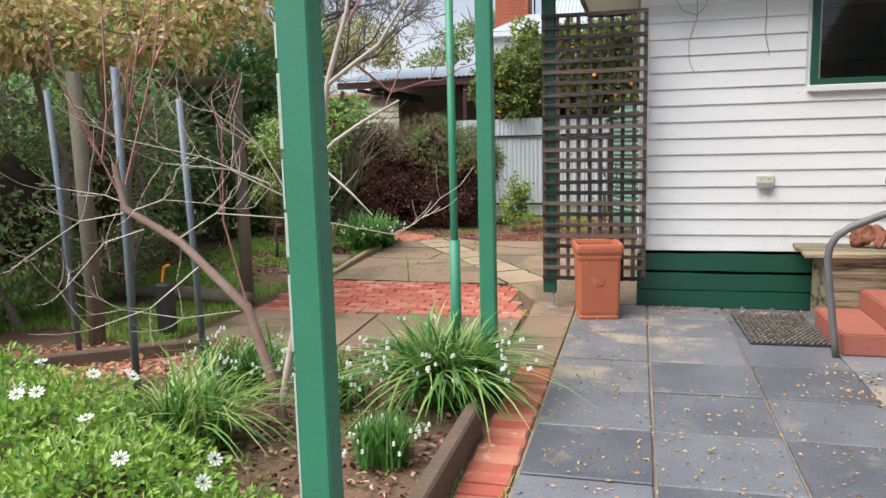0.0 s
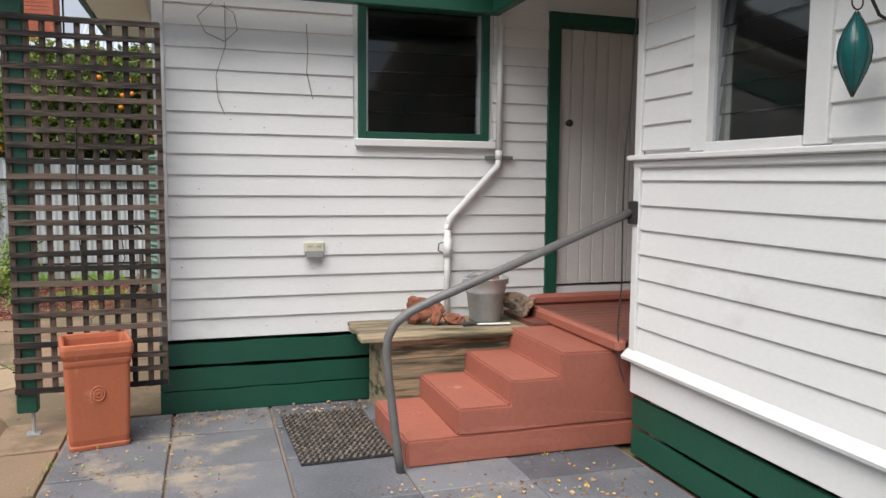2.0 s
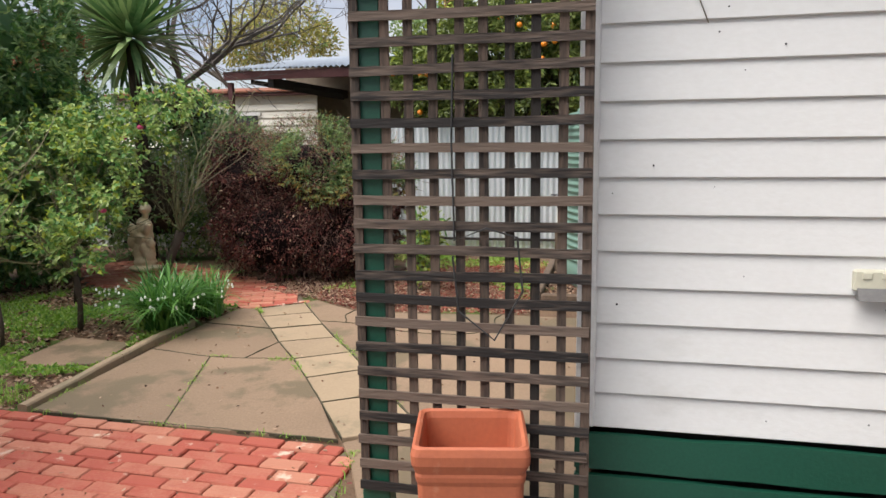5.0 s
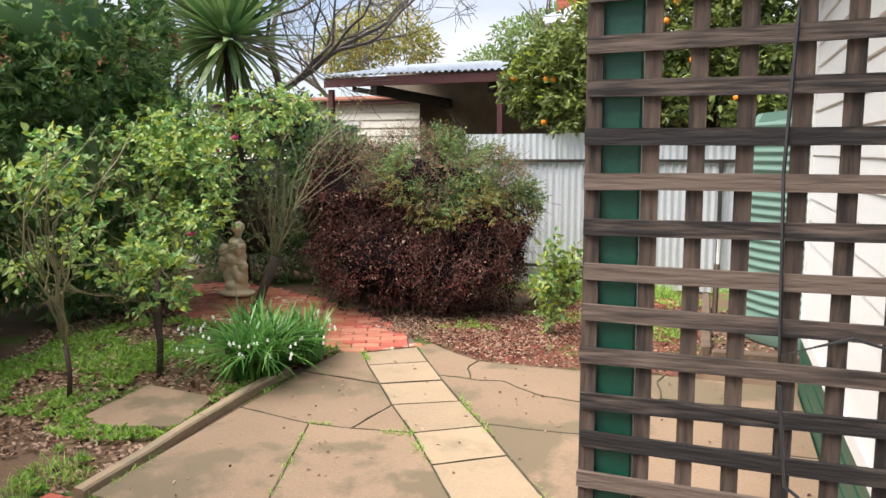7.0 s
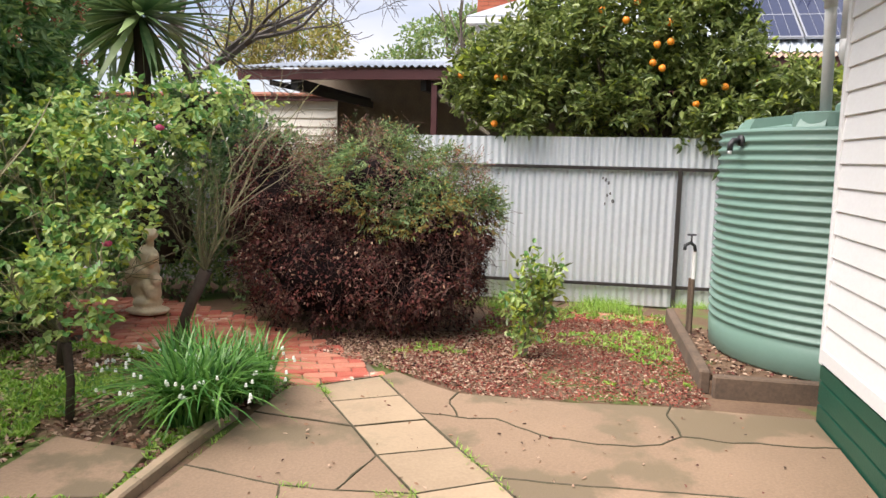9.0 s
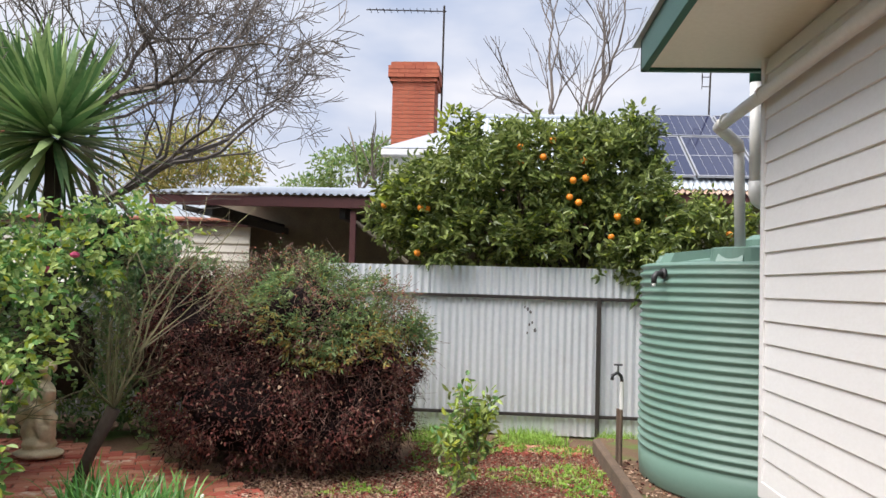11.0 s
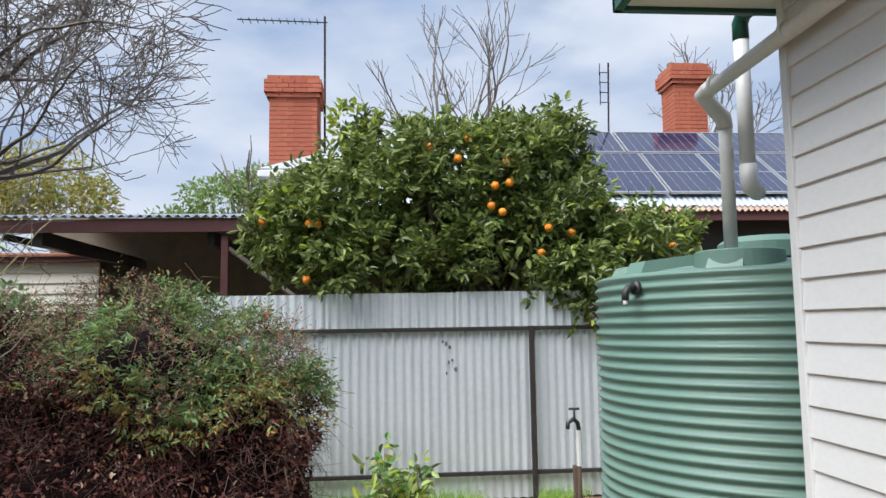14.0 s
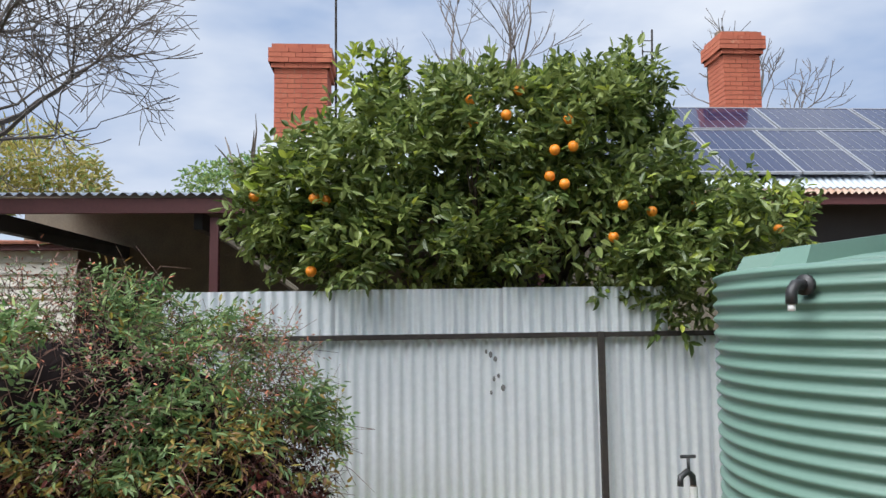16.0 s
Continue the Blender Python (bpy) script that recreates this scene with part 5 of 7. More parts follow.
part("threshold", Shape().box(2.605, 7.06, 0.643, 3.9, 7.15, 0.72, 0.02), M["steps"], land)

rail = thing("handrail", (0, 0, 0), "bent grey steel handrail fixed to the wall", "handrail")
part("tube", Shape().tube([(1.262, 5.765, -0.01), (1.245, 5.77, 0.12), (1.20, 5.78, 0.50), (1.185, 5.785, 0.66), (1.195, 5.785, 0.74), (1.235, 5.783, 0.815), (1.31, 5.78, 0.87), (1.45, 5.775, 0.935), (2.57, 5.665, 1.405)], 0.024, 12), M["railgrey"], rail, smooth=True)
part("bracket", Shape().box(2.568, 5.615, 1.34, 2.592, 5.69, 1.47, 0.004), M["darksteel"], rail)

bench = thing("timber_bench_box", (0, 0, 0), "rough timber box with a plank top beside the steps", "bench")
for k in range(4):
    part("top_plank", Shape().box(1.20 + 0.02 * (k % 2), 6.53 + 0.152 * k, 0.545, 2.40, 6.53 + 0.152 * k + 0.148, 0.578, 0.005), M["ply"], bench)
for k in range(4):
    part("side_board", Shape().box(1.40, 6.60, 0.01 + 0.134 * k, 2.38, 6.63, 0.01 + 0.134 * k + 0.131, 0.004), M["ply"], bench)
part("end_panel", Shape().box(1.375, 6.61, 0.0, 1.399, 7.12, 0.544, 0.004), M["ply"], bench)

bucket = thing("metal_bucket", (2.18, 6.92, 0.578), "galvanised metal bucket holding a lump of clay", "bucket")
part("body", Shape().lathe([(0.105, 0.0), (0.112, 0.01), (0.135, 0.20), (0.142, 0.205), (0.142, 0.222), (0.153, 0.30), (0.162, 0.305), (0.160, 0.315), (0.150, 0.310), (0.130, 0.20), (0.10, 0.02), (0.01, 0.015)], sides=32), M["galv"], bucket, smooth=True)
part("handle", Shape().tube([(0.155 * math.cos(a), -0.02 + 0.10 * math.sin(a) * 0.4, 0.29 + 0.07 * math.sin(a)) for a in np.linspace(0, math.pi, 14)], 0.004, 6), M["galv"], bucket)
for x in (-0.17, 0.152):
    part("lug", Shape().box(x, -0.02, 0.26, x + 0.018, 0.02, 0.31, 0.004), M["galv"], bucket)


def lump(name, at, size, seed, mat, label, category, turn=0, sharp=0.5):
    r = np.random.default_rng(seed)
    bm = bmesh.new()
    bmesh.ops.create_icosphere(bm, subdivisions=4, radius=1.0)
    planes = [(Vector(unit(r.normal(size=3))), r.uniform(1.0 - sharp, 1.0)) for _ in range(16)]
    o = Vector((seed * 3.1, seed * 1.7, 0))
    for v in bm.verts:
        d = v.co.normalized()
        reach = min([h / max(n_.dot(d), 0.2) for n_, h in planes] + [1.35])
        v.co = d * (reach + 0.16 * noise.noise(d * 2.4 + o) - 0.16 * abs(noise.noise(d * 4.5 + o)) + 0.03 * noise.noise(d * 14 + o))
        v.co = Vector((v.co.x * size[0], v.co.y * size[1], v.co.z * size[2]))
    lo = min(v.co.z for v in bm.verts)
    for v in bm.verts:
        v.co.z = max(v.co.z - lo, 0.12 * size[2]) - 0.12 * size[2]
    me = bpy.data.meshes.new(name)
    bm.to_mesh(me)
    bm.free()
    me.materials.append(M[mat])
    return tagged(put(name, me, None, pose(*at, 0, 0, turn)), label, category)


lump("clay_lump", (1.67, 6.91, 0.578), (0.105, 0.085, 0.125), 1, "rubble", "broken lump of reddish clay brick on the bench", "rubble")
lump("clay_lump", (1.80, 6.87, 0.578), (0.065, 0.09, 0.115), 2, "rubble", "broken lump of reddish clay brick on the bench", "rubble", 40)
lump("clay_lump", (1.93, 6.85, 0.578), (0.085, 0.07, 0.05), 3, "rubble", "small flat lump of reddish clay on the bench", "rubble", 10)
lump("clay_lump", (2.18, 6.94, 0.80), (0.09, 0.08, 0.08), 8, "rubble", "lump of reddish clay sticking out of the bucket", "rubble", 10)
lump("rock", (2.44, 6.90, 0.60), (0.13, 0.14, 0.115), 4, "rock", "large brown split rock on the bench", "rock", 20, 0.5)
shears = thing("garden_shears", (2.05, 6.74, 0.580), "garden shears with black and pale handles lying on the bench", "shears", turn=-8)
part("handle", Shape().tube([(-0.10, 0.03, 0.012), (-0.03, 0.005, 0.012), (0.02, 0, 0.01)], 0.010, 8).tube([(-0.10, -0.03, 0.012), (-0.03, -0.005, 0.012)], 0.010, 8), M["black"], shears)
part("blade", Shape().box(0.0, -0.012, 0.004, 0.24, 0.012, 0.016, 0.004), M["porcelain"], shears)

mat = thing("door_mat", (1.01, 6.45, 0.002), "worn brown rubber-and-coir doormat of woven links", "doormat", turn=2)
part("base", Shape().box(-0.27, -0.455, 0.0, 0.27, 0.455, 0.008), M["black"], mat)
lk = Shape()
for i in range(30):
    for j in range(15):
        x, y = -0.255 + 0.0365 * j + (0.009 if i % 2 else -0.004), -0.44 + 0.0303 * i
        if x < 0.26:
            lk.box(x - 0.011, y - 0.012, 0.007, x + 0.008, y + 0.012, 0.024, 0.005)
tagged(part("woven_link", lk, M["matlink"], mat), kind="stuff")

pot = thing("terracotta_planter", (-0.36, 6.74, 0.0), "tall square terracotta planter with a rosette, empty", "planter", turn=11)
pot.matrix_basis = pose(-0.36, 6.74, 0, 0, 0, 11) @ Matrix.Diagonal((0.92, 0.90, 1.07, 1))


def square_lathe(profile, r=0.03, n=5):
    """Square rounded rings stacked along z: (half side, z)."""
    v, f = [], []
    per = 4 * n
    for h, z in profile:
        rr = min(r, h * 0.5)
        for c, (sx, sy) in enumerate(((1, 1), (-1, 1), (-1, -1), (1, -1))):
            for k in range(n):
                a = math.pi / 2 * (c + k / (n - 1))
                v.append((sx * (h - rr) + rr * math.cos(a), sy * (h - rr) + rr * math.sin(a), z))
    for i in range(len(profile) - 1):
        f += [(i * per + k, i * per + (k + 1) % per, (i + 1) * per + (k + 1) % per, (i + 1) * per + k) for k in range(per)]
    f += [tuple(range(per - 1, -1, -1)), tuple((len(profile) - 1) * per + k for k in range(per))]
    return Shape().add(v, f)


part("body", square_lathe([(0.172, 0.0), (0.178, 0.004), (0.180, 0.022), (0.172, 0.030), (0.178, 0.06), (0.190, 0.46), (0.196, 0.475), (0.198, 0.49), (0.196, 0.50), (0.203, 0.515), (0.210, 0.53), (0.212, 0.56), (0.206, 0.582), (0.196, 0.588), (0.184, 0.582), (0.178, 0.56), (0.172, 0.40), (0.168, 0.39)]), M["pot"], pot)
part("rosette", Shape().lathe([(0.045, 0.0), (0.045, 0.006), (0.040, 0.010), (0.034, 0.006), (0.028, 0.006), (0.024, 0.010), (0.010, 0.006), (0.008, 0.014), (0.001, 0.015)], sides=24), M["pot"], pot, m=pose(-0.005, -0.1835, 0.31, 90))

# ---- trellis ----
trellis = thing("lattice_trellis", (0, 7.025, 0), "weathered timber lattice trellis fixed to a green post", "trellis")
sl = [Shape().add([(x, y + 0.0015 * math.sin(5 * x + k), z + 0.003 * math.sin(4 * x + 2 * k)) for x in np.linspace(-0.835, 0.03, 9) for y, z in ((-0.006, -0.017), (0.006, -0.017), (0.006, 0.017), (-0.006, 0.017))],
     [(0, 1, 2, 3), (35, 34, 33, 32)] + [(4 * i + q, 4 * i + 4 + q, 4 * i + 4 + (q + 1) % 4, 4 * i + (q + 1) % 4) for i in range(8) for q in range(4)]).mesh("slat", M["oldwood"]) for k in range(4)]
tr = random.Random(4)
for k in range(25):
    put("slat", sl[k % 4], trellis, pose(tr.uniform(-0.004, 0.004), -0.095, 0.285 + 0.0925 * k, 0, tr.uniform(-0.25, 0.25), 0))
bt = Shape().box(-0.0165, -0.006, 0.26, 0.0165, 0.006, 2.52).mesh("batten", M["oldpost"])
for bx in (-0.818, -0.705, -0.618, -0.528, -0.436, -0.345, -0.254, -0.162, -0.070, 0.018):
    put("batten", bt, trellis, pose(bx, -0.082, 0, 0, tr.uniform(-0.12, 0.12), 0))
cable = thing("garden_cable", (-0.35, 6.895, 0), "thin black cable looped on the trellis", "cable")
part("loop", Shape().tube([(-0.10, 0.02, 1.9), (-0.11, 0.03, 1.6), (-0.10, 0.02, 1.25), (0.02, -0.01, 1.30), (0.13, -0.01, 1.27), (0.15, -0.012, 1.08), (0.05, -0.012, 0.90), (-0.08, -0.012, 1.0), (-0.10, -0.012, 1.2)], 0.004, 5), M["black"], cable)

# ---- fittings on the walls ----
dp = thing("waste_pipe", (0, FY - 0.06, 0), "white painted waste pipe cranked down the wall", "pipe")
part("upper", Shape().tube([(2.345, 0, 3.05), (2.345, 0, 1.72)], 0.022, 10), M["white"], dp, smooth=True)
part("crank", Shape().tube([(2.345, 0, 1.76), (2.34, 0, 1.69), (1.97, 0, 1.30), (1.955, 0, 1.22)], 0.025, 10), M["white"], dp, smooth=True)
part("lower", Shape().tube([(1.955, 0, 1.26), (1.955, 0, 0.58)], 0.024, 10), M["white"], dp, smooth=True)
part("socket_joint", Shape().tube([(1.955, 0, 1.15), (1.955, 0, 1.02)], 0.032, 10), M["white"], dp, smooth=True)
part("socket_joint", Shape().tube([(2.345, 0, 1.80), (2.345, 0, 1.73)], 0.028, 10), M["white"], dp, smooth=True)
part("bracket", Shape().box(2.25, 0.0, 1.735, 2.46, 0.05, 1.76, 0.003), M["railgrey"], dp)
part("hook", Shape().tube([(1.93, 0.0, 1.13), (1.89, 0.0, 1.12), (1.885, 0, 1.07), (1.92, 0, 1.05)], 0.006, 5), M["railgrey"], dp)
so = thing("power_outlet", (0.99, FY - 0.012, 1.07), "aged cream double power outlet with switches", "outlet")
part("plate", Shape().box(-0.07, -0.035, 0.0, 0.07, 0.0, 0.075, 0.006), M["socket"], so)
for x in (-0.045, 0.015):
    part("switch", Shape().box(x, -0.041, 0.045, x + 0.03, -0.034, 0.068, 0.002), M["socket"], so)
part("cover", Shape().add([(-0.06, -0.036, 0.012), (0.06, -0.036, 0.012), (0.06, -0.065, -0.028), (-0.06, -0.065, -0.028), (-0.06, -0.02, -0.028), (0.06, -0.02, -0.028)], [(0, 3, 2, 1), (3, 4, 5, 2), (0, 1, 5, 4), (0, 4, 3), (1, 2, 5)]), M["railgrey"], so, "grey sloping outlet cover")
lamp = thing("wall_lamp", (0.22, 6.835, 2.74), "round white enamel lamp under the verandah beam", "lamp")
part("shade", Shape().lathe([(0.03, 0.06), (0.055, 0.04), (0.095, 0.0), (0.098, -0.008), (0.09, -0.004), (0.03, 0.02)], sides=24), M["porcelain"], lamp, smooth=True, m=pose(0, -0.05, 0, 100))
part("bulb", Shape().lathe([(0.012, 0.02), (0.02, 0.0), (0.026, -0.02), (0.018, -0.04), (0.002, -0.048)], sides=16), M["porcelain"], lamp, smooth=True, m=pose(0, -0.06, 0, 100))
lan = thing("hanging_lantern", (2.455, 4.06, 0), "teal glass drop-shaped lantern on a black scroll bracket", "lantern")
part("glass_body", Shape().lathe([(0.004, 2.17), (0.020, 2.145), (0.038, 2.11), (0.050, 2.075), (0.055, 2.04), (0.052, 2.005), (0.040, 1.965), (0.020, 1.92), (0.003, 1.885)], sides=16), M["tealglass"], lan, smooth=True)
for k in range(8):
    a = 2 * math.pi * k / 8
    part("rib", Shape().tube([(r * math.cos(a), r * math.sin(a), z) for r, z in ((0.005, 2.175), (0.021, 2.145), (0.039, 2.11), (0.051, 2.075), (0.056, 2.04), (0.053, 2.005), (0.041, 1.965), (0.021, 1.92), (0.003, 1.88))], 0.0013, 4), M["darksteel"], lan)
part("ring", Shape().tube([(0.025 * math.cos(a), 0, 2.205 + 0.025 * math.sin(a)) for a in np.linspace(0, 2 * math.pi, 14)], 0.003, 5).tube([(0, 0, 2.23), (0, 0, 2.29)], 0.004, 5), M["darksteel"], lan)
part("bracket", Shape().box(0.155, -0.012, 2.10, 0.166, 0.012, 2.32).box(-0.03, -0.006, 2.31, 0.16, 0.006, 2.322).tube([(0.155, 0, 2.15), (0.10, 0, 2.17), (0.05, 0, 2.24), (0.02, 0, 2.31)], 0.006, 5)
     .tube([(-0.03 + 0.022 * math.cos(a), 0, 2.295 + 0.022 * math.sin(a)) for a in np.linspace(0.5, 5.5, 10)], 0.005, 5), M["darksteel"], lan)
wire = thing("loose_wire", (0, 0, 0), "black wire hanging down the corner of the wing", "wire")
part("strand", Shape().tube([(2.575, 5.64, 3.0), (2.568, 5.66, 2.5), (2.56, 5.68, 2.0), (2.545, 5.70, 1.74), (2.555, 5.72, 1.4), (2.55, 5.70, 1.0), (2.545, 5.72, 0.72), (2.555, 5.70, 0.5), (2.575, 5.68, 0.42)], 0.005, 5), M["black"], wire)
nr = random.Random(12)
nm_ = Shape()
for k in range(34):
    x, z = nr.choice((0.12, 0.55, 1.0, 1.15, 1.75)) + nr.uniform(-0.12, 0.12), 0.5 + PITCH * nr.randrange(0, 13) + nr.uniform(0.02, 0.11)
    c = Shape().lathe([(0.001, 0.0), (nr.uniform(0.002, 0.0045), 0.0005), (0.001, 0.0015)], sides=6)
    nm_.add([(x + q[0], FY - 0.0235 - q[2], z + q[1]) for q in c.v], c.f)
tagged(part("nail_hole", nm_, M["black"], wf), kind="stuff")
tend = thing("creeper_tendril", (0, FY - 0.028, 0), "thin dry vine tendrils hanging on the boards", "vine")
part("strand", Shape().tube([(0.42, 0, 2.72), (0.425, 0, 2.45), (0.36, 0, 2.25), (0.37, 0, 2.10), (0.41, 0, 2.0)], 0.0022, 4).tube([(0.35, 0, 2.72), (0.25, 0, 2.62), (0.30, 0, 2.52), (0.42, 0, 2.47), (0.5, 0, 2.55), (0.48, 0, 2.66), (0.4, 0, 2.7)], 0.0022, 4), M["greypost"], tend)
part("strand", Shape().tube([(0.95, 0, 2.62), (0.96, 0, 2.45), (0.95, 0, 2.3), (0.99, 0, 2.12)], 0.0025, 4), M["greypost"], tend)

# ---- statue, kept as one plain mesh ----
bm = bmesh.new()
def blob(c, r, turn=(0, 0, 0)):
    g = bmesh.ops.create_icosphere(bm, subdivisions=3, radius=1.0)
    m = pose(*c, *turn) @ Matrix.Diagonal((*r, 1))
    for v in g["verts"]:
        v.co = m @ v.co
        v.co += (v.co - Vector(c)).normalized() * (0.014 * noise.noise(v.co * 20) - 0.012 * abs(noise.noise(v.co * 34)))
for c, r, t in (((0, 0, 0.045), (0.17, 0.14, 0.045), (0, 0, 0)), ((0, 0, 0.12), (0.11, 0.10, 0.09), (0, 0, 0)), ((-0.04, 0, 0.24), (0.085, 0.075, 0.15), (0, 8, 0)), ((0.05, -0.02, 0.25), (0.07, 0.075, 0.14), (0, -10, 0)),
               ((0, 0, 0.40), (0.10, 0.085, 0.11), (0, 6, 0)), ((0.01, 0, 0.52), (0.085, 0.07, 0.12), (0, -6, 0)), ((0.07, -0.05, 0.50), (0.045, 0.05, 0.10), (20, 30, 0)), ((-0.10, 0.0, 0.47), (0.06, 0.05, 0.10), (0, -25, 0)),
               ((-0.12, 0, 0.36), (0.06, 0.055, 0.10), (0, 15, 0)), ((0.03, 0, 0.66), (0.035, 0.035, 0.04), (0, 0, 0)), ((0.035, -0.005, 0.735), (0.058, 0.062, 0.070), (0, 0, 0)), ((0.09, -0.04, 0.33), (0.05, 0.045, 0.07), (0, 0, 0))):
    blob(c, r, t)
me = bpy.data.meshes.new("garden_statue")
bm.to_mesh(me)
bm.free()
me.materials.append(M["stone"])
statue = tagged(put("garden_statue", me, None, pose(-5.37, 12.05, 0.10) @ Matrix.Diagonal((1.22, 1.2, 1.02, 1))), "weathered cream stone garden statue on a round base", "statue")
fuse = statue.modifiers.new("fuse", "REMESH")
fuse.mode, fuse.voxel_size, fuse.use_smooth_shade = "VOXEL", 0.011, True

# ---- plants ----
def plant(name, at, label, category, group=""):
    return thing(name, at, label, category, group)


def leaves(parent, name, pos, out, length, width, mats, seed, **kw):
    g = np.random.default_rng(seed)
    return put(name, leaf_mesh(name, pos, length, width, out, [M[m] for m in mats], g, **kw), parent)


# orange tree behind the fence
ot = plant("orange_tree", (0, 0, 0), "dense green orange tree with ripe fruit above the fence", "tree")
g = np.random.default_rng(21)
br = []
for k in range(7):
    br += limbs((-0.9, 14.75, 1.3), (g.uniform(-1.3, 1), g.uniform(-0.1, 0.5), 1.0), 0.6, 0.045, 3, g, angle=0.45)
part("trunk", limb_shape(br + [([(-0.95, 14.8, 0.05), (-0.92, 14.78, 0.6), (-0.9, 14.75, 1.35)], [0.12, 0.10, 0.09])]), M["barkandshade"], ot)
OL = [((-2.32, 14.4, 2.52), (0.58, 0.65, 0.55)), ((-1.85, 14.4, 2.85), (0.66, 0.70, 0.55)), ((-1.25, 14.4, 2.95), (0.62, 0.72, 0.56)), ((-0.62, 14.4, 2.98), (0.55, 0.70, 0.55)), ((-0.22, 14.4, 2.75), (0.52, 0.65, 0.62)), ((0.35, 14.35, 2.38), (0.58, 0.55, 0.36)),
      ((-0.6, 14.3, 2.25), (1.1, 0.72, 0.55)), ((-1.9, 14.3, 2.15), (0.9, 0.68, 0.45)), ((0.05, 14.1, 2.0), (0.42, 0.45, 0.45)), ((0.85, 14.4, 2.32), (0.40, 0.36, 0.20)),
      ((-1.98, 14.4, 3.30), (0.20, 0.2, 0.25)), ((-1.60, 14.4, 3.24), (0.22, 0.22, 0.22)), ((-1.1, 14.4, 3.22), (0.22, 0.2, 0.18)), ((-0.62, 14.4, 3.28), (0.26, 0.22, 0.20)), ((-0.12, 14.4, 3.30), (0.20, 0.2, 0.30)), ((-2.70, 14.3, 2.40), (0.30, 0.4, 0.32)), ((-0.05, 14.4, 3.62), (0.07, 0.07, 0.14))]
p, o = shell_points([(c, tuple(0.92 * q for q in r)) for c, r in OL], 3000, g, inner=0.62, lower=-0.95, gap=0.45, gap_scale=2.3)
p, w = sprays(p, o, 0.17, 4, g, wander=0.7, up=0.35)
leaves(ot, "crown", p, w, 0.088, 0.036, ["citrus", "citruslight"], 22, spread=0.3, droop=0.1, weights=[0.95, 0.05])
p, o = shell_points([(c, tuple(0.8 * q for q in r)) for c, r in OL], 4500, g, inner=0.2, lower=-0.95, gap=0.3)
leaves(ot, "inner_leaves", p, o, 0.10, 0.045, ["citrus"], 24, spread=0.9, droop=0.2)
tops = [((-2.02, 14.3, 3.35), 0.42), ((-1.88, 14.3, 3.40), 0.38), ((-1.52, 14.3, 3.35), 0.30), ((-1.15, 14.3, 3.35), 0.26), ((-0.72, 14.3, 3.38), 0.30), ((-0.40, 14.3, 3.35), 0.34), ((-0.15, 14.3, 3.38), 0.42), ((0.02, 14.3, 3.30), 0.45), ((-2.35, 14.3, 3.0), 0.34), ((0.20, 14.3, 2.95), 0.30), ((-2.9, 14.2, 2.65), 0.26), ((0.85, 14.2, 2.40), 0.42), ((1.02, 14.2, 2.36), 0.36)]
st, q = Shape(), []
for c, l in tops:
    c = (c[0], c[1], c[2] - 0.10)
    for k in range(3):
        way = unit(np.array((g.normal() * 0.45 + (0.8 if c[0] > 0.8 else 0), g.normal() * 0.35, 1.0)))
        e_ = np.array(c) + way * l * g.uniform(0.5, 0.9)
        st.tube([c, (np.array(c) + e_) / 2 + g.normal(size=3) * 0.01, e_], [0.005, 0.004, 0.002], 3, cap=False)
        q += [(np.array(c) + (e_ - np.array(c)) * t, way) for t in np.linspace(0.05, 1.0, 9)]
p, w = sprays(np.array([x for x, _ in q]), np.array([x for _, x in q]), 0.03, 1, g, wander=0.5, open_=0.8)
tagged(part("upright_shoot", st, M["creeper"], ot), kind="stuff")
leaves(ot, "shoot_leaves", p, w, 0.085, 0.033, ["citrus", "citruslight"], 26, spread=0.35, weights=[0.85, 0.15])
for k, lobe in enumerate((((-2.1, 14.35, 3.42), (0.2, 0.2, 0.26)), ((0.75, 14.2, 2.45), (0.3, 0.3, 0.2)), ((-2.6, 14.1, 2.6), (0.3, 0.3, 0.25)))):
    p, o = shell_points([lobe], 110, g)
    tagged(leaves(ot, "young_shoot", p, o, 0.10, 0.042, ["citruslight", "citrus"], 23 + 100 * k, spread=0.9, weights=[0.6, 0.4]), kind="stuff")
fruit = Shape().lathe([(0.003, -0.037), (0.020, -0.032), (0.034, -0.014), (0.037, 0.002), (0.032, 0.02), (0.018, 0.033), (0.003, 0.036)], sides=14).mesh("orange", M["orange"], True)
for x, y, z in ((-1.39, 13.72, 3.11), (-1.15, 13.72, 3.01), (-1.37, 13.76, 2.95), (-0.73, 13.70, 2.98), (-0.71, 13.68, 2.79), (-0.84, 13.66, 2.76), (-0.87, 13.70, 2.59), (-0.78, 13.66, 2.53), (-0.37, 13.72, 2.40), (-0.16, 13.76, 2.36), (0.16, 13.85, 2.41),
                (-2.45, 13.75, 1.97), (-2.43, 13.74, 2.45), (-2.36, 13.76, 2.44), (-2.84, 13.85, 2.48), (-0.42, 13.80, 2.19), (0.85, 14.0, 2.26), (-1.05, 13.78, 3.2), (0.30, 13.9, 2.24)):
    put("orange", fruit, ot, pose(x, y + 0.12, z))

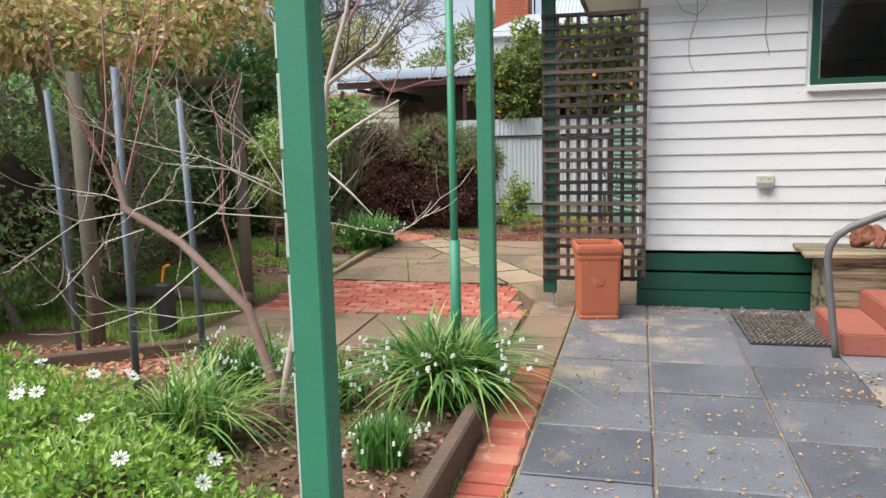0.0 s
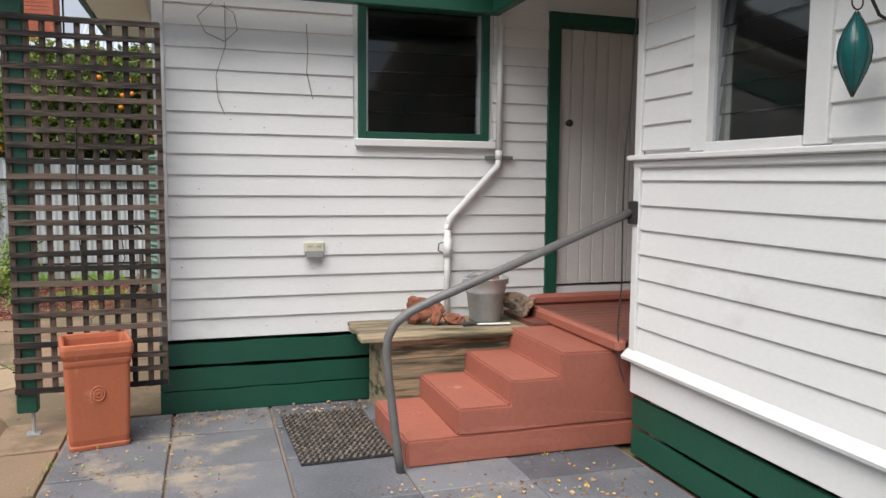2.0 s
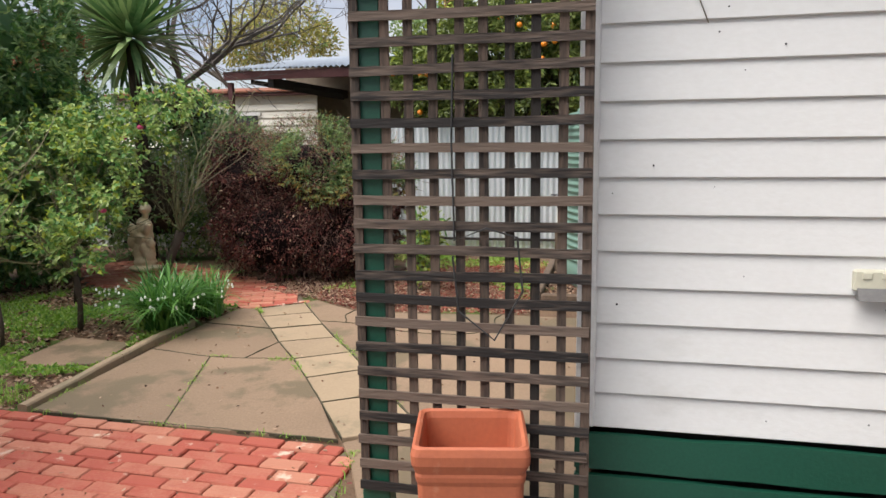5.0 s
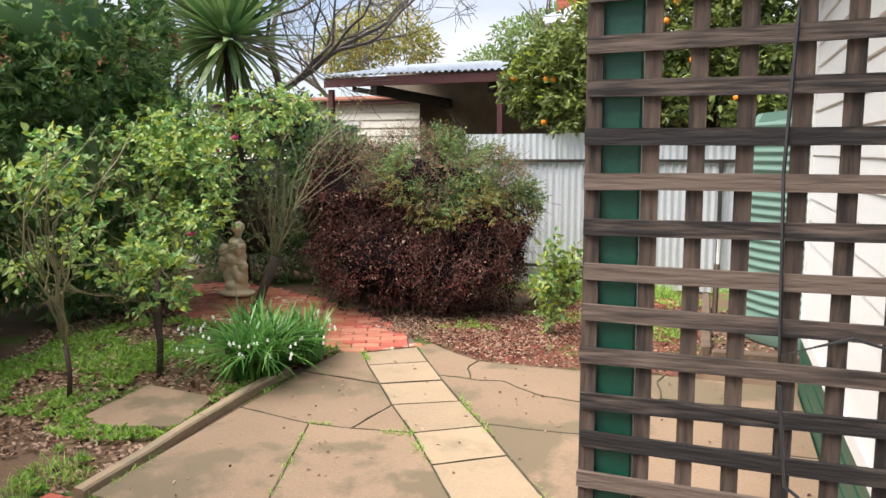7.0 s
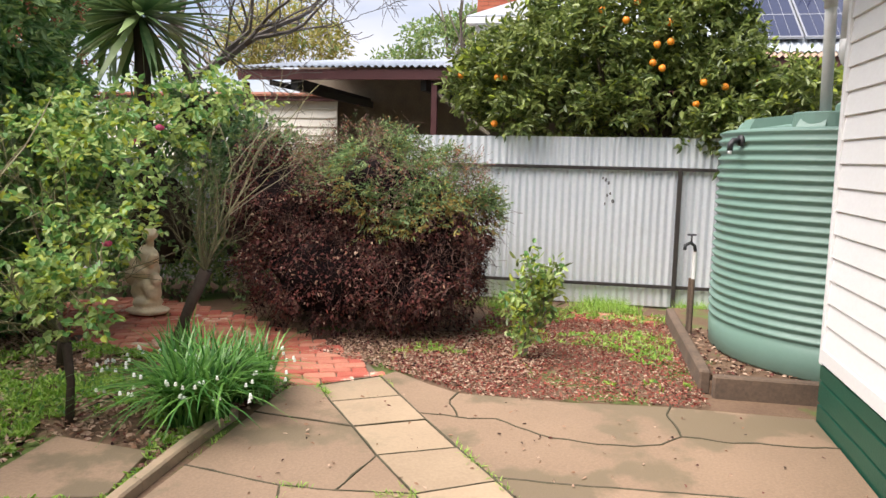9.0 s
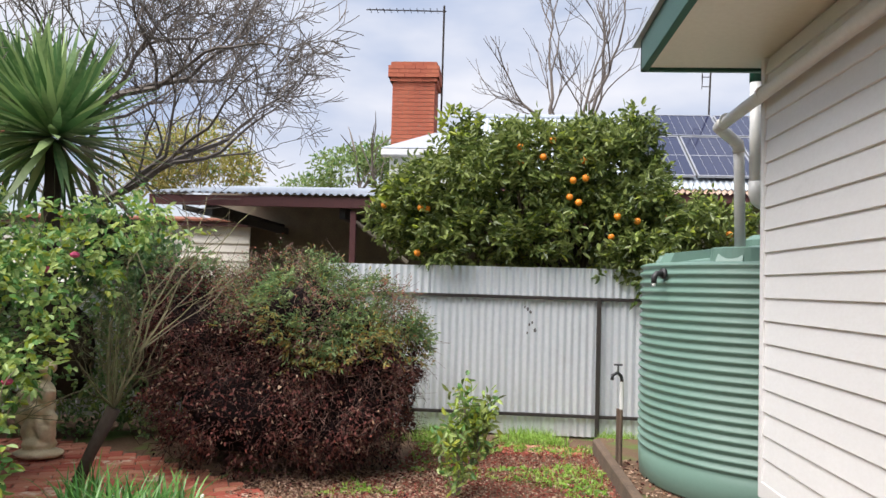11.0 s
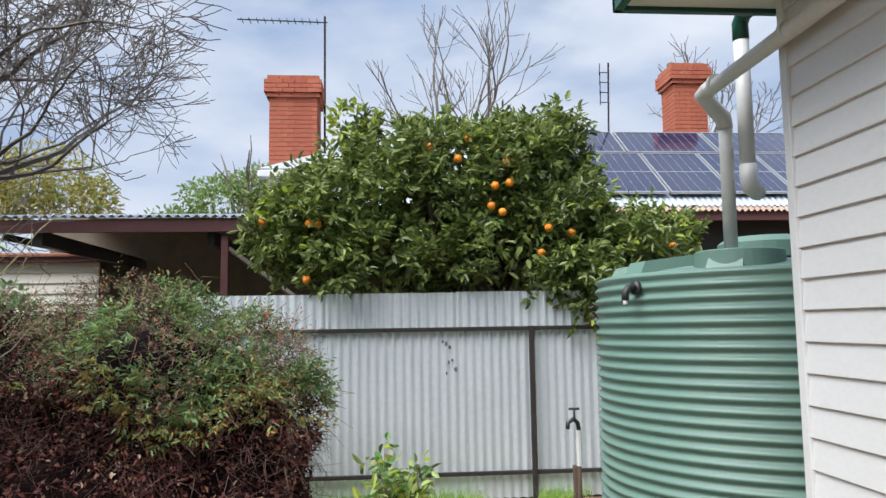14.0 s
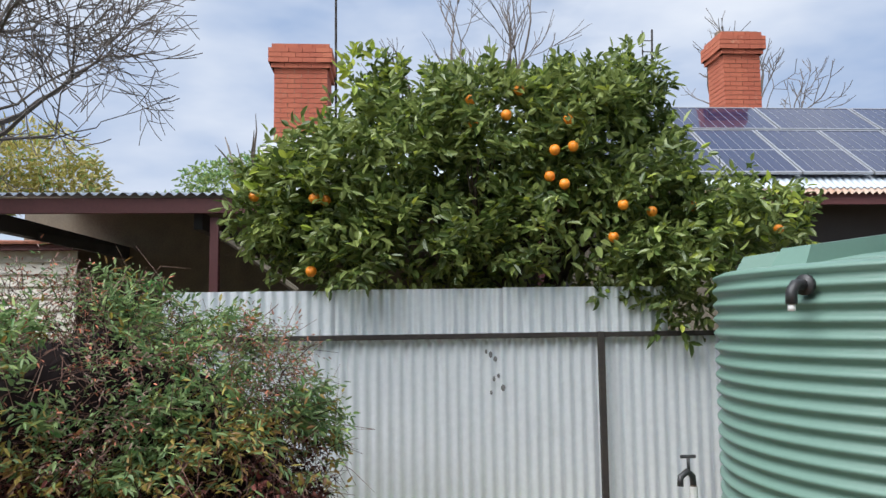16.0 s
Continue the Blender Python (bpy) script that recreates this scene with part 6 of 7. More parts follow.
# creeper-covered mound
mound = plant("overgrown_creeper", (0, 0, 0), "withered creeper mound, dark red below and leafy green on top", "shrub")
g = np.random.default_rng(31)
ML = [((-3.45, 12.3, 0.58), (1.12, 0.85, 0.66)), ((-2.90, 12.25, 0.60), (0.66, 0.68, 0.60)), ((-3.2, 12.4, 1.12), (0.82, 0.68, 0.70)), ((-2.86, 12.3, 1.0), (0.66, 0.6, 0.38)), ((-3.75, 12.4, 0.98), (0.6, 0.55, 0.5)), ((-4.0, 12.5, 1.08), (0.62, 0.5, 0.60)), ((-4.25, 12.6, 1.12), (0.58, 0.48, 0.56))]


def lumpy(q, c0=np.array((-3.2, 12.3, 0.7)), k=0.20):
    """Uneven outline: pushes points in and out by a noise."""
    d = q - c0
    f = np.array([1 + k * noise.noise(Vector(v) * 2.6) + 0.5 * k * noise.noise(Vector(v) * 7) for v in q])
    return c0 + d * f[:, None]


# solid filler in the mound, coloured near black as its inner shade
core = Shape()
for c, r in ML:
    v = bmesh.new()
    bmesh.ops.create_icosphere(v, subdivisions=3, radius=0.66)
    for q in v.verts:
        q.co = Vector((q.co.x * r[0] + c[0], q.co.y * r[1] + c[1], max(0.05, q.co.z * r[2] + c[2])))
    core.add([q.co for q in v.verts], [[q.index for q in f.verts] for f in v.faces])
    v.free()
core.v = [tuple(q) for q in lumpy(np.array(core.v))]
tagged(part("tangled_core", core, M["coreshade"], mound), kind="stuff")
p, o = shell_points(ML, 11000, g, inner=0.80, lower=-0.8)
p = lumpy(p)
tw = Shape()
for a, d in zip(p, o):
    if a[2] < 0.1:
        continue
    w = unit(d * 0.5 + g.normal(size=3) * 0.8 + np.array((0, 0, -0.2)))
    l = g.uniform(0.05, 0.20)
    tw.tube([a, a + w * l * 0.5 + g.normal(size=3) * 0.035, a + w * l + g.normal(size=3) * 0.03 + np.array((0, 0, -0.03))], [0.0022, 0.0018, 0.001], 3, cap=False)
tagged(part("dry_twig_mass", tw, M["deadtwig"], mound), kind="stuff")
p, o = shell_points(ML, 46000, g, inner=0.68, lower=-0.8, gap=0.48, gap_scale=4.2)
p = lumpy(p)
edge = lambda q: 1.10 + np.clip(-q[:, 0] - 3.2, 0, 2) * 0.45 + 0.07 * np.sin(q[:, 0] * 7)
low = (p[:, 2] < edge(p) + g.normal(size=len(p)) * 0.10) & (p[:, 2] > 0.08)
leaves(mound, "withered_leaf_mass", p[low], o[low], 0.036, 0.018, ["deadleaf", "redmulch", "litter"], 32, spread=1.1, droop=0.5, weights=[0.88, 0.03, 0.09])
p, o = shell_points(ML, 13500, g, inner=0.88, lower=-0.3)
p = lumpy(p, k=0.24)
up = p[:, 2] > edge(p) + g.normal(size=len(p)) * 0.08
p, o = p[up], o[up]
brown = np.array([noise.noise(Vector(q) * 2.2 + Vector((4, 0, 0))) for q in p]) + 0.9 * (p[:, 2] - 1.52) + 0.75 * np.clip(-3.35 - p[:, 0], 0, 1) > 0.06
dim = (p[:, 2] < edge(p) + 0.10 + 0.08 * np.sin(p[:, 0] * 9)) & ~brown
for nm, sel, mats_, wts, per, seed_, size in (("green_leaves", ~brown & ~dim, ["creeper", "rose", "ochre"], [0.82, 0.10, 0.08], 4, 33, 0.047), ("ochre_leaves", dim, ["ochre", "creeper"], [0.55, 0.45], 4, 34, 0.045), ("brown_leaves", brown, ["redbark", "creeper", "rusty"], [0.34, 0.46, 0.20], 3, 35, 0.027)):
    q, w = sprays(p[sel], o[sel], 0.11, per, g, wander=0.7, up=0.1)
    leaves(mound, nm, q, w + np.array((0, 0, -0.15)), size, size * 0.28, mats_, seed_, spread=0.25, weights=wts)
for nm, count, inner_, l0, l1, mt, keep in (("shoot", 700, 0.94, 0.08, 0.26, "redbark", lambda q: q[2] > 1.2), ("runner", 420, 0.96, 0.10, 0.32, "deadtwig", lambda q: 0.12 < q[2] < 1.3)):
    sh = Shape()
    p, o = shell_points(ML, count, g, inner=inner_, lower=-0.5)
    for a, d in zip(lumpy(p), o):
        if not keep(a):
            continue
        w = unit(d * 0.6 + g.normal(size=3) * 0.6 + (np.array((0, 0, 0.4)) if nm == "shoot" else np.cross(d, g.normal(size=3))))
        l = g.uniform(l0, l1)
        c = g.normal(size=3) * l * 0.22
        sh.tube([a, a + w * l * 0.3 + c, a + w * l * 0.65 + c * 1.2, a + w * l - c * 0.3], [0.0022, 0.0019, 0.0015, 0.0008], 3, cap=False)
    tagged(part(nm, sh, M[mt], mound), kind="stuff")

# sapling by the mulch
sap = plant("citrus_sapling", (0, 0, 0), "small leafy citrus sapling in the mulch", "sapling")
g = np.random.default_rng(41)
tips = []
b = limbs((-1.84, 11.54, 0.08), (0.1, 0, 1), 0.40, 0.012, 2, g, angle=0.35, up=0.25, tips=tips) + limbs((-1.84, 11.54, 0.1), (0.25, 0.1, 1), 0.34, 0.009, 2, g, angle=0.4, up=0.2, tips=tips) + limbs((-1.86, 11.54, 0.1), (-0.4, 0, 0.8), 0.3, 0.007, 1, g, angle=0.4, up=0.1, tips=tips)
part("stem", limb_shape(b), M["bark"], sap)
pts = np.array([q for s, _ in b for q in s[1:]])
pts = np.repeat(pts, 5, 0) + g.normal(size=(len(pts) * 5, 3)) * 0.035
leaves(sap, "foliage", pts, unit(g.normal(size=pts.shape) + np.array((0, 0, 0.5))), 0.07, 0.032, ["citruslight", "rose", "citrus"], 42, weights=[0.2, 0.5, 0.3])


def strap_clump(at, n, length, width, lean, label, seed, mats=("strap",), flowers=0, spread=0.14, fl_len=None, squash=1.0):
    e = plant("strap_leaf_clump", at, label, "plant", "strap-leaved clumps")
    g = np.random.default_rng(seed)
    a, r = g.uniform(0, 6.28, n), spread * np.sqrt(g.uniform(0, 1, n))
    roots = np.stack([r * np.cos(a), r * np.sin(a) * squash, np.zeros(n)], 1)
    put("leaves", blade_mesh("leaves", roots, length, width, lean, [M[m] for m in mats], g, seg=6), e)
    if flowers:
        st, pt = Shape(), []
        for k in range(flowers):
            w = g.uniform(0, 6.28)
            ln = (fl_len or length) * g.uniform(0.75, 1.1)
            h = np.array((math.cos(w), math.sin(w), 0)) * g.uniform(0.6, 0.95)
            q = [h * ln * t ** 1.5 + np.array((0, 0, ln * (t - 0.62 * np.linalg.norm(h) * t ** 2.4))) for t in (0, 0.35, 0.7, 1.0)]
            st.tube(q, 0.0025, 3, cap=False)
            for j in range(g.integers(1, 4)):
                pt.append(q[-1] + g.normal(size=3) * 0.014)
        tagged(part("stalk", st, M["strap"], e), kind="stuff")
        f = Shape()
        for c in pt:
            f.lathe([(0.002, 0.009), (0.007, 0.005), (0.008, -0.004), (0.010, -0.011)], tuple(c), 6, closed=False)
        tagged(part("flower", f, M["petal"], e, "small white bell flowers"), kind="stuff")
    return e


strap_clump((-1.12, 4.50, 0.0), 640, 0.64, 0.023, 1.1, "big strap-leaved clump with white bell flowers by the post", 51, ("strap", "strap", "palestrap"), flowers=60, spread=0.17)
strap_clump((-1.20, 3.62, 0.0), 340, 0.26, 0.010, 0.45, "small upright grassy clump with white flowers", 52, flowers=16, spread=0.13)
strap_clump((-2.22, 3.62, 0.0), 430, 0.56, 0.016, 1.05, "arching pale green strap-leaved clump", 53, ("palestrap", "strap"), spread=0.20)
strap_clump((-2.45, 4.55, 0.0), 170, 0.46, 0.016, 0.9, "strap-leaved clump with white bell flowers under the bare tree", 54, flowers=40, spread=0.2)
strap_clump((-1.75, 4.35, 0.0), 110, 0.40, 0.015, 0.9, "strap-leaved clump with white bell flowers beside the trunk", 55, flowers=34, spread=0.2)
strap_clump((-3.52, 9.68, 0.09), 470, 0.62, 0.021, 1.0, "bright green strap-leaved clump with white bell flowers by the kerb", 56, flowers=34, spread=0.17)
strap_clump((-3.45, 10.12, 0.10), 220, 0.50, 0.018, 0.55, "dense upright strap-leaved clump behind the flowering one", 57, spread=0.18)
strap_clump((-4.0, 10.35, 0.10), 120, 0.45, 0.017, 0.6, "strap-leaved clump under the rose bush", 58, spread=0.14)

# roses
def rose_bush(at, lobes, n, label, seed, stem=0.022, stem_top=0.55, canes=9, reach=0.6, flowers=(), twiggy=0, mats=("rose", "citruslight"), weights=(0.85, 0.15), lean=(0, 0)):
    e = plant("rose_bush", (0, 0, 0), label, "rose bush", "rose bushes")
    g = np.random.default_rng(seed)
    x, y, z = at
    top = (x + lean[0], y + lean[1], z + stem_top)
    part("stem", Shape().tube([(x, y, z - 0.03), (x + lean[0] * 0.4 + 0.02, y + lean[1] * 0.4, z + stem_top * 0.5), top], [stem * 1.15, stem, stem * 1.25], 9), M["barkandshade"], e, smooth=True)
    b = []
    for k in range(canes):
        c, r = lobes[g.integers(len(lobes))]
        aim = np.array(c) + g.normal(size=3) * np.array(r) * 0.4 - np.array(top)
        b += limbs(top, aim, np.linalg.norm(aim) * reach, 0.010, 2, g, bend=0.3, angle=0.45, up=0.06)
    for k in range(twiggy):
        w = g.uniform(0, 6.28)
        b += limbs(top, (0.50 * math.cos(w), 0.45 * math.sin(w), 1), g.uniform(0.27, 0.42), 0.006, 3, g, bend=0.32, angle=0.36, up=0.10, shrink=0.62, split=(1, 3))
    part("cane", limb_shape(b, 5), M["cane"], e)
    p, o = shell_points([(c, tuple(q * 1.12 for q in r)) for c, r in lobes], n * 3 // 10, g, inner=0.25, lower=-0.9, gap=0.38, gap_scale=3.2)
    p, w = sprays(p, o, 0.085, 2, g, wander=0.9, up=0.25, open_=0.8)
    leaves(e, "foliage", p, w, 0.057, 0.036, mats, seed + 1, spread=0.3, droop=0.25, weights=list(weights))
    for c in flowers:
        s = Shape()
        for k in range(3):
            s.lathe([(0.003, -0.020), (0.014 + 0.005 * k, -0.014), (0.019 + 0.006 * k, 0.004 - 0.002 * k), (0.013 + 0.008 * k, 0.022 - 0.006 * k)], c, 7 + k, closed=False)
        part("flower", s, M["pink"], e, "magenta rose flower")
    return e


rose_bush((-4.20, 9.48, 0.09), [((-4.15, 9.45, 0.78), (0.22, 0.2, 0.20)), ((-4.45, 9.5, 0.86), (0.20, 0.2, 0.16)), ((-4.34, 9.42, 0.98), (0.16, 0.16, 0.14)), ((-4.72, 9.5, 0.98), (0.16, 0.18, 0.14))], 520, "small rose bush with pale green leaves on a dark stem", 61, canes=7, stem_top=0.45)
rose_bush((-4.95, 10.35, 0.10), [((-4.78, 10.2, 1.36), (0.32, 0.28, 0.26)), ((-4.42, 10.25, 1.45), (0.28, 0.28, 0.24)), ((-4.52, 10.2, 1.06), (0.26, 0.25, 0.22)), ((-4.25, 10.15, 1.18), (0.20, 0.2, 0.2)), ((-5.1, 10.4, 1.65), (0.34, 0.3, 0.26)), ((-4.7, 10.4, 1.75), (0.30, 0.3, 0.2))], 1500,
          "tall rose bush with pale green leaves and magenta flowers", 67, canes=9, stem_top=0.5, flowers=[(-4.30, 10.0, 1.03)])
rose_bush((-4.47, 10.97, 0.10), [((-4.80, 10.85, 1.92), (0.36, 0.32, 0.22)), ((-4.37, 10.9, 1.68), (0.26, 0.25, 0.24)), ((-4.25, 11.0, 2.02), (0.34, 0.3, 0.17)), ((-5.15, 10.9, 1.95), (0.30, 0.3, 0.24)), ((-3.92, 11.05, 2.02), (0.22, 0.22, 0.14))], 900, "leggy rose bush with a thick dark leaning stem and bare canes", 63, stem=0.04, stem_top=0.62,
          canes=4, twiggy=22, flowers=[(-4.30, 10.6, 1.76), (-4.45, 10.55, 1.66)], lean=(0.26, 0.05))
rose_bush((-4.44, 8.92, 0.07), [((-4.32, 8.8, 1.62), (0.20, 0.2, 0.17)), ((-4.45, 8.85, 1.42), (0.20, 0.2, 0.15)), ((-4.62, 8.9, 1.0), (0.18, 0.2, 0.2)), ((-4.12, 8.85, 1.32), (0.13, 0.14, 0.10))], 330, "loose rose bush with long bare canes and yellowing leaves", 65, canes=7, stem_top=0.35, stem=0.015)


def shrub(name, lobes, n, length, width, mats, label, seed, trunk=None, weights=None, whorl=0, gap=0.25, gap_scale=1.8, category="shrub", inner=0.4, lower=-0.9, core="barkandshade", core_scale=0.50, spread=0.8):
    e = plant(name, (0, 0, 0), label, category)
    g = np.random.default_rng(seed)
    # solid filler in each lobe; the default dark colour paints the shade between leaves
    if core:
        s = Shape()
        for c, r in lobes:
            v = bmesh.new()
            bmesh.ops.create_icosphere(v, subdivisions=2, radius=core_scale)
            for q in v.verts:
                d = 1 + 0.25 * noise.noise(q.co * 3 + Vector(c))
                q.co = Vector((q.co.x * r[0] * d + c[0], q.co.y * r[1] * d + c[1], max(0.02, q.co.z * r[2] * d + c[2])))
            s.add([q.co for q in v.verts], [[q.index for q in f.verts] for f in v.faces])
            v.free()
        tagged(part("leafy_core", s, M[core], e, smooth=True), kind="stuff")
    b = []
    for base, aim, rad in (trunk or []):
        w = np.array(aim) - np.array(base)
        b += limbs(base, w, np.linalg.norm(w) * 0.6, rad, 3, g, angle=0.4, up=0.05)
    if b:
        part("trunk", limb_shape(b), M["bark"], e)
    p, o = shell_points(lobes, n, g, inner=inner, lower=lower, gap=gap, gap_scale=gap_scale)
    k = p[:, 2] > 0.05
    p, o = p[k], o[k]
    if whorl:
        p, o = np.repeat(p[::whorl], whorl, 0), np.repeat(o[::whorl] + np.array((0, 0, 0.35)), whorl, 0)
        p = p + o * g.uniform(0, 0.05, (len(p), 1))
    leaves(e, "foliage", p, o, length, width, mats, seed + 1, weights=weights, spread=spread)
    return e


es = shrub("evergreen_shrub", [((-6.5, 10.9, 1.5), (1.25, 1.2, 1.5)), ((-6.4, 10.7, 2.7), (1.15, 1.0, 1.0)), ((-7.4, 9.6, 2.0), (1.3, 1.2, 1.9)), ((-6.35, 11.35, 0.8), (0.7, 0.55, 0.8))], 56000, 0.105, 0.040, ["bay", "rose"], "tall dense evergreen shrub with rusty flower heads", 71, [((-6.5, 10.9, 0.05), (-6.4, 10.8, 1.6), 0.07)], weights=[0.72, 0.28], whorl=8, spread=0.62, inner=0.78, gap=0.2, core="bay", core_scale=0.62)
g = np.random.default_rng(72)
p, o = shell_points([((-6.4, 10.7, 2.5), (1.22, 1.12, 1.25))], 110, g, inner=0.98, lower=-0.2)
p, o = np.repeat(p, 14, 0) + g.normal(size=(len(p) * 14, 3)) * np.array((0.022, 0.022, 0.03)), np.repeat(o, 14, 0)
leaves(es, "flower_head", p, o, 0.03, 0.014, ["rusty"], 74, spread=1.0)
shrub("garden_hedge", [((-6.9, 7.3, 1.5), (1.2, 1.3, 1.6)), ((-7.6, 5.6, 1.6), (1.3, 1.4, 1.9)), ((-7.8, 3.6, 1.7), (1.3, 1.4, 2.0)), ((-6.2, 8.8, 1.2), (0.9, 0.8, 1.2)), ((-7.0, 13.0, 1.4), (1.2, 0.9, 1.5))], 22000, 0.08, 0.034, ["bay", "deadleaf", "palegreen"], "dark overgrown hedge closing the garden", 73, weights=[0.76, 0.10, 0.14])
shrub("autumn_tree", [((-4.6, 5.5, 2.45), (0.9, 0.8, 0.42)), ((-5.5, 5.2, 2.5), (1.0, 0.9, 0.55)), ((-3.75, 5.7, 2.4), (0.62, 0.7, 0.36)), ((-4.9, 6.4, 2.75), (1.3, 0.9, 0.6)), ((-3.6, 6.4, 2.75), (0.8, 0.8, 0.45))], 11000, 0.075, 0.045, ["olive", "tan", "rose"], "small tree with fading olive and tan leaves", 75, [((-4.9, 5.9, 0.0), (-4.6, 5.6, 2.4), 0.05), ((-5.2, 5.6, 0.0), (-5.3, 5.2, 2.4), 0.04), ((-4.6, 6.3, 0.0), (-4.0, 6.0, 2.3), 0.035)], weights=[0.30, 0.52, 0.18], core=None, inner=0.1, category="tree", gap=0.2)
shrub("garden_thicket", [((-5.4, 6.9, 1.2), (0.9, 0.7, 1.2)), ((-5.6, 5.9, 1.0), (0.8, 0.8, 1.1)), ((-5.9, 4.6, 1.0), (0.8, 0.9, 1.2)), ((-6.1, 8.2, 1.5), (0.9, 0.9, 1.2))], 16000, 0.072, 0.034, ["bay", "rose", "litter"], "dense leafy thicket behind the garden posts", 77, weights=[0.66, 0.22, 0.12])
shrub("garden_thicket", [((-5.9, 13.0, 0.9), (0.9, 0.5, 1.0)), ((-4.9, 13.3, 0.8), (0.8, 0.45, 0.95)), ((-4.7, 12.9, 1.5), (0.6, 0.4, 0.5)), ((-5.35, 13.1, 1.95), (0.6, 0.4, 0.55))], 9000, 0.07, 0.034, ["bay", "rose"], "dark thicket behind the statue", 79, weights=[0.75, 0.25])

# spiky yucca
yu = plant("yucca_tree", (-5.45, 12.55, 0.05), "spiky yucca tree with long stiff green leaves", "tree")
part("trunk", Shape().tube([(-0.45, 0.35, 0), (-0.38, 0.25, 1.2), (-0.12, -0.2, 2.75)], [0.10, 0.08, 0.07], 9), M["barkandshade"], yu, smooth=True)
g = np.random.default_rng(81)
for k, (x, y, z, n) in enumerate(((-0.12, -0.2, 2.80, 260), (-0.75, 0.3, 3.10, 200))):
    d = unit(g.normal(size=(n, 3)) + np.array((0, 0, 0.75)))
    L, side = g.uniform(0.7, 1.15, (n, 1)), None
    side = unit(np.cross(d, np.array((0.1, 0.2, 1.0)))) * 0.040
    c = np.array((x, y, z))
    sag = np.array((0, 0, -1.0)) * (1 - d[:, 2:3]) * 0.10
    v = np.stack([c + d * 0.05 - side * 0.6, c + d * 0.05 + side * 0.6, c + d * L * 0.45 + side + sag * 0.2, c + d * L * 0.45 - side + sag * 0.2, c + d * L + sag], 1).reshape(-1, 3)
    q = (np.arange(n) * 5)[:, None]
    f = (q + np.array((0, 1, 2, 3))).tolist() + (q + np.array((3, 2, 4))).tolist()
    put("leaf_rosette", mesh_of("leaf_rosette", v.tolist(), f, False, [M["yuccaleaf"]]), yu)

# bare trees
def bare_tree(at, starts, depth, seed, label, mat="bark", angle=0.5, up=0.06, split=(2, 4), thin=0.0, bend=0.25, sides=6):
    e = plant("bare_tree", (0, 0, 0), label, "tree")
    g = np.random.default_rng(seed)
    b = []
    for base, way, l, r in starts:
        b += limbs(base, way, l, r, depth, g, bend=bend, angle=angle, up=up, split=split, shrink=0.70)
    part("branch_network", limb_shape(b, sides, thin), M[mat], e)
    part("trunk", Shape().tube([at, tuple((np.array(at) + np.array(starts[0][0])) / 2 + np.array((0.05, 0, 0))), starts[0][0]], [starts[0][3] * 1.6, starts[0][3] * 1.25, starts[0][3] * 1.1], 10), M[mat], e, smooth=True)
    return e


bare_tree((-7.3, 15.3, 0.1), [((-6.8, 15.3, 2.55), (0.85, -0.1, 0.62), 1.15, 0.062), ((-6.8, 15.3, 2.55), (0.95, -0.15, 0.30), 1.1, 0.040), ((-6.8, 15.3, 2.55), (0.45, -0.3, 1.0), 1.3, 0.06), ((-6.9, 15.3, 3.9), (1.0, -0.1, 0.12), 1.2, 0.045), ((-6.9, 15.3, 3.9), (0.9, 0.1, 0.5), 1.25, 0.045), ((-6.8, 15.3, 2.55), (-0.03, 0.0, 1.0), 1.4, 0.06)], 6, 91, "large leafless tree with a tangle of grey branches", angle=0.46, up=0.05, thin=0.0048, split=(2, 4), sides=4, mat="treebark")
bare_tree((0.6, 33, 0), [((0.6, 33, 5.8), (-0.5, 0, 1), 2.4, 0.10), ((0.6, 33, 5.8), (0.15, 0, 1), 2.6, 0.10), ((0.6, 33, 5.8), (0.6, 0, 0.9), 2.2, 0.08)], 4, 93, "distant leafless tree behind the roof", angle=0.32, up=0.12, thin=0.010, mat="treebark")
bare_tree((8.6, 30, 0), [((8.6, 30, 5.8), (0.3, 0, 1), 1.5, 0.07), ((8.6, 30, 5.8), (-0.5, 0, 0.9), 1.6, 0.07), ((8.6, 30, 5.8), (0.9, 0, 0.6), 1.3, 0.06)], 4, 95, "distant leafless tree behind the chimney", angle=0.4, up=0.08, thin=0.010, mat="treebark")
shrub("far_tree", [((-9.2, 24, 4.75), (1.5, 1.3, 0.85)), ((-8.3, 24, 4.3), (0.9, 1.0, 0.6)), ((-10.2, 24, 4.2), (1.0, 1.0, 0.7))], 4500, 0.16, 0.05, ["olive", "palegreen"], "rounded yellow-green tree beyond the carport", 97, [((-9.4, 24, 0), (-9.5, 24, 4.0), 0.12)], weights=[0.8, 0.2], core=None, inner=0.2, category="tree", gap=0.3, gap_scale=1.2)
shrub("far_tree", [((-6.3, 29, 5.2), (1.3, 1.2, 0.7)), ((-5.4, 29, 5.6), (0.9, 1.0, 0.6)), ((-7.5, 29, 4.4), (1.2, 1.0, 0.6)), ((-4.6, 29, 5.0), (0.9, 1.0, 0.7))], 3600, 0.17, 0.07, ["palegreen", "bay"], "airy pale green tree beyond the carport", 99, [((-6, 29, 0), (-6, 29, 4.6), 0.12)], weights=[0.8, 0.2], core=None, inner=0.2, category="tree", gap=0.45, gap_scale=1.4)
shrub("far_tree", [((-16, 20, 2.6), (4, 2, 2.6)), ((-14, 9, 2.5), (3, 4, 2.6)), ((-13, 1, 2.5), (3, 4, 2.8))], 9000, 0.2, 0.09, ["bay", "palegreen"], "dark trees beyond the garden", 101, weights=[0.8, 0.2], category="tree")

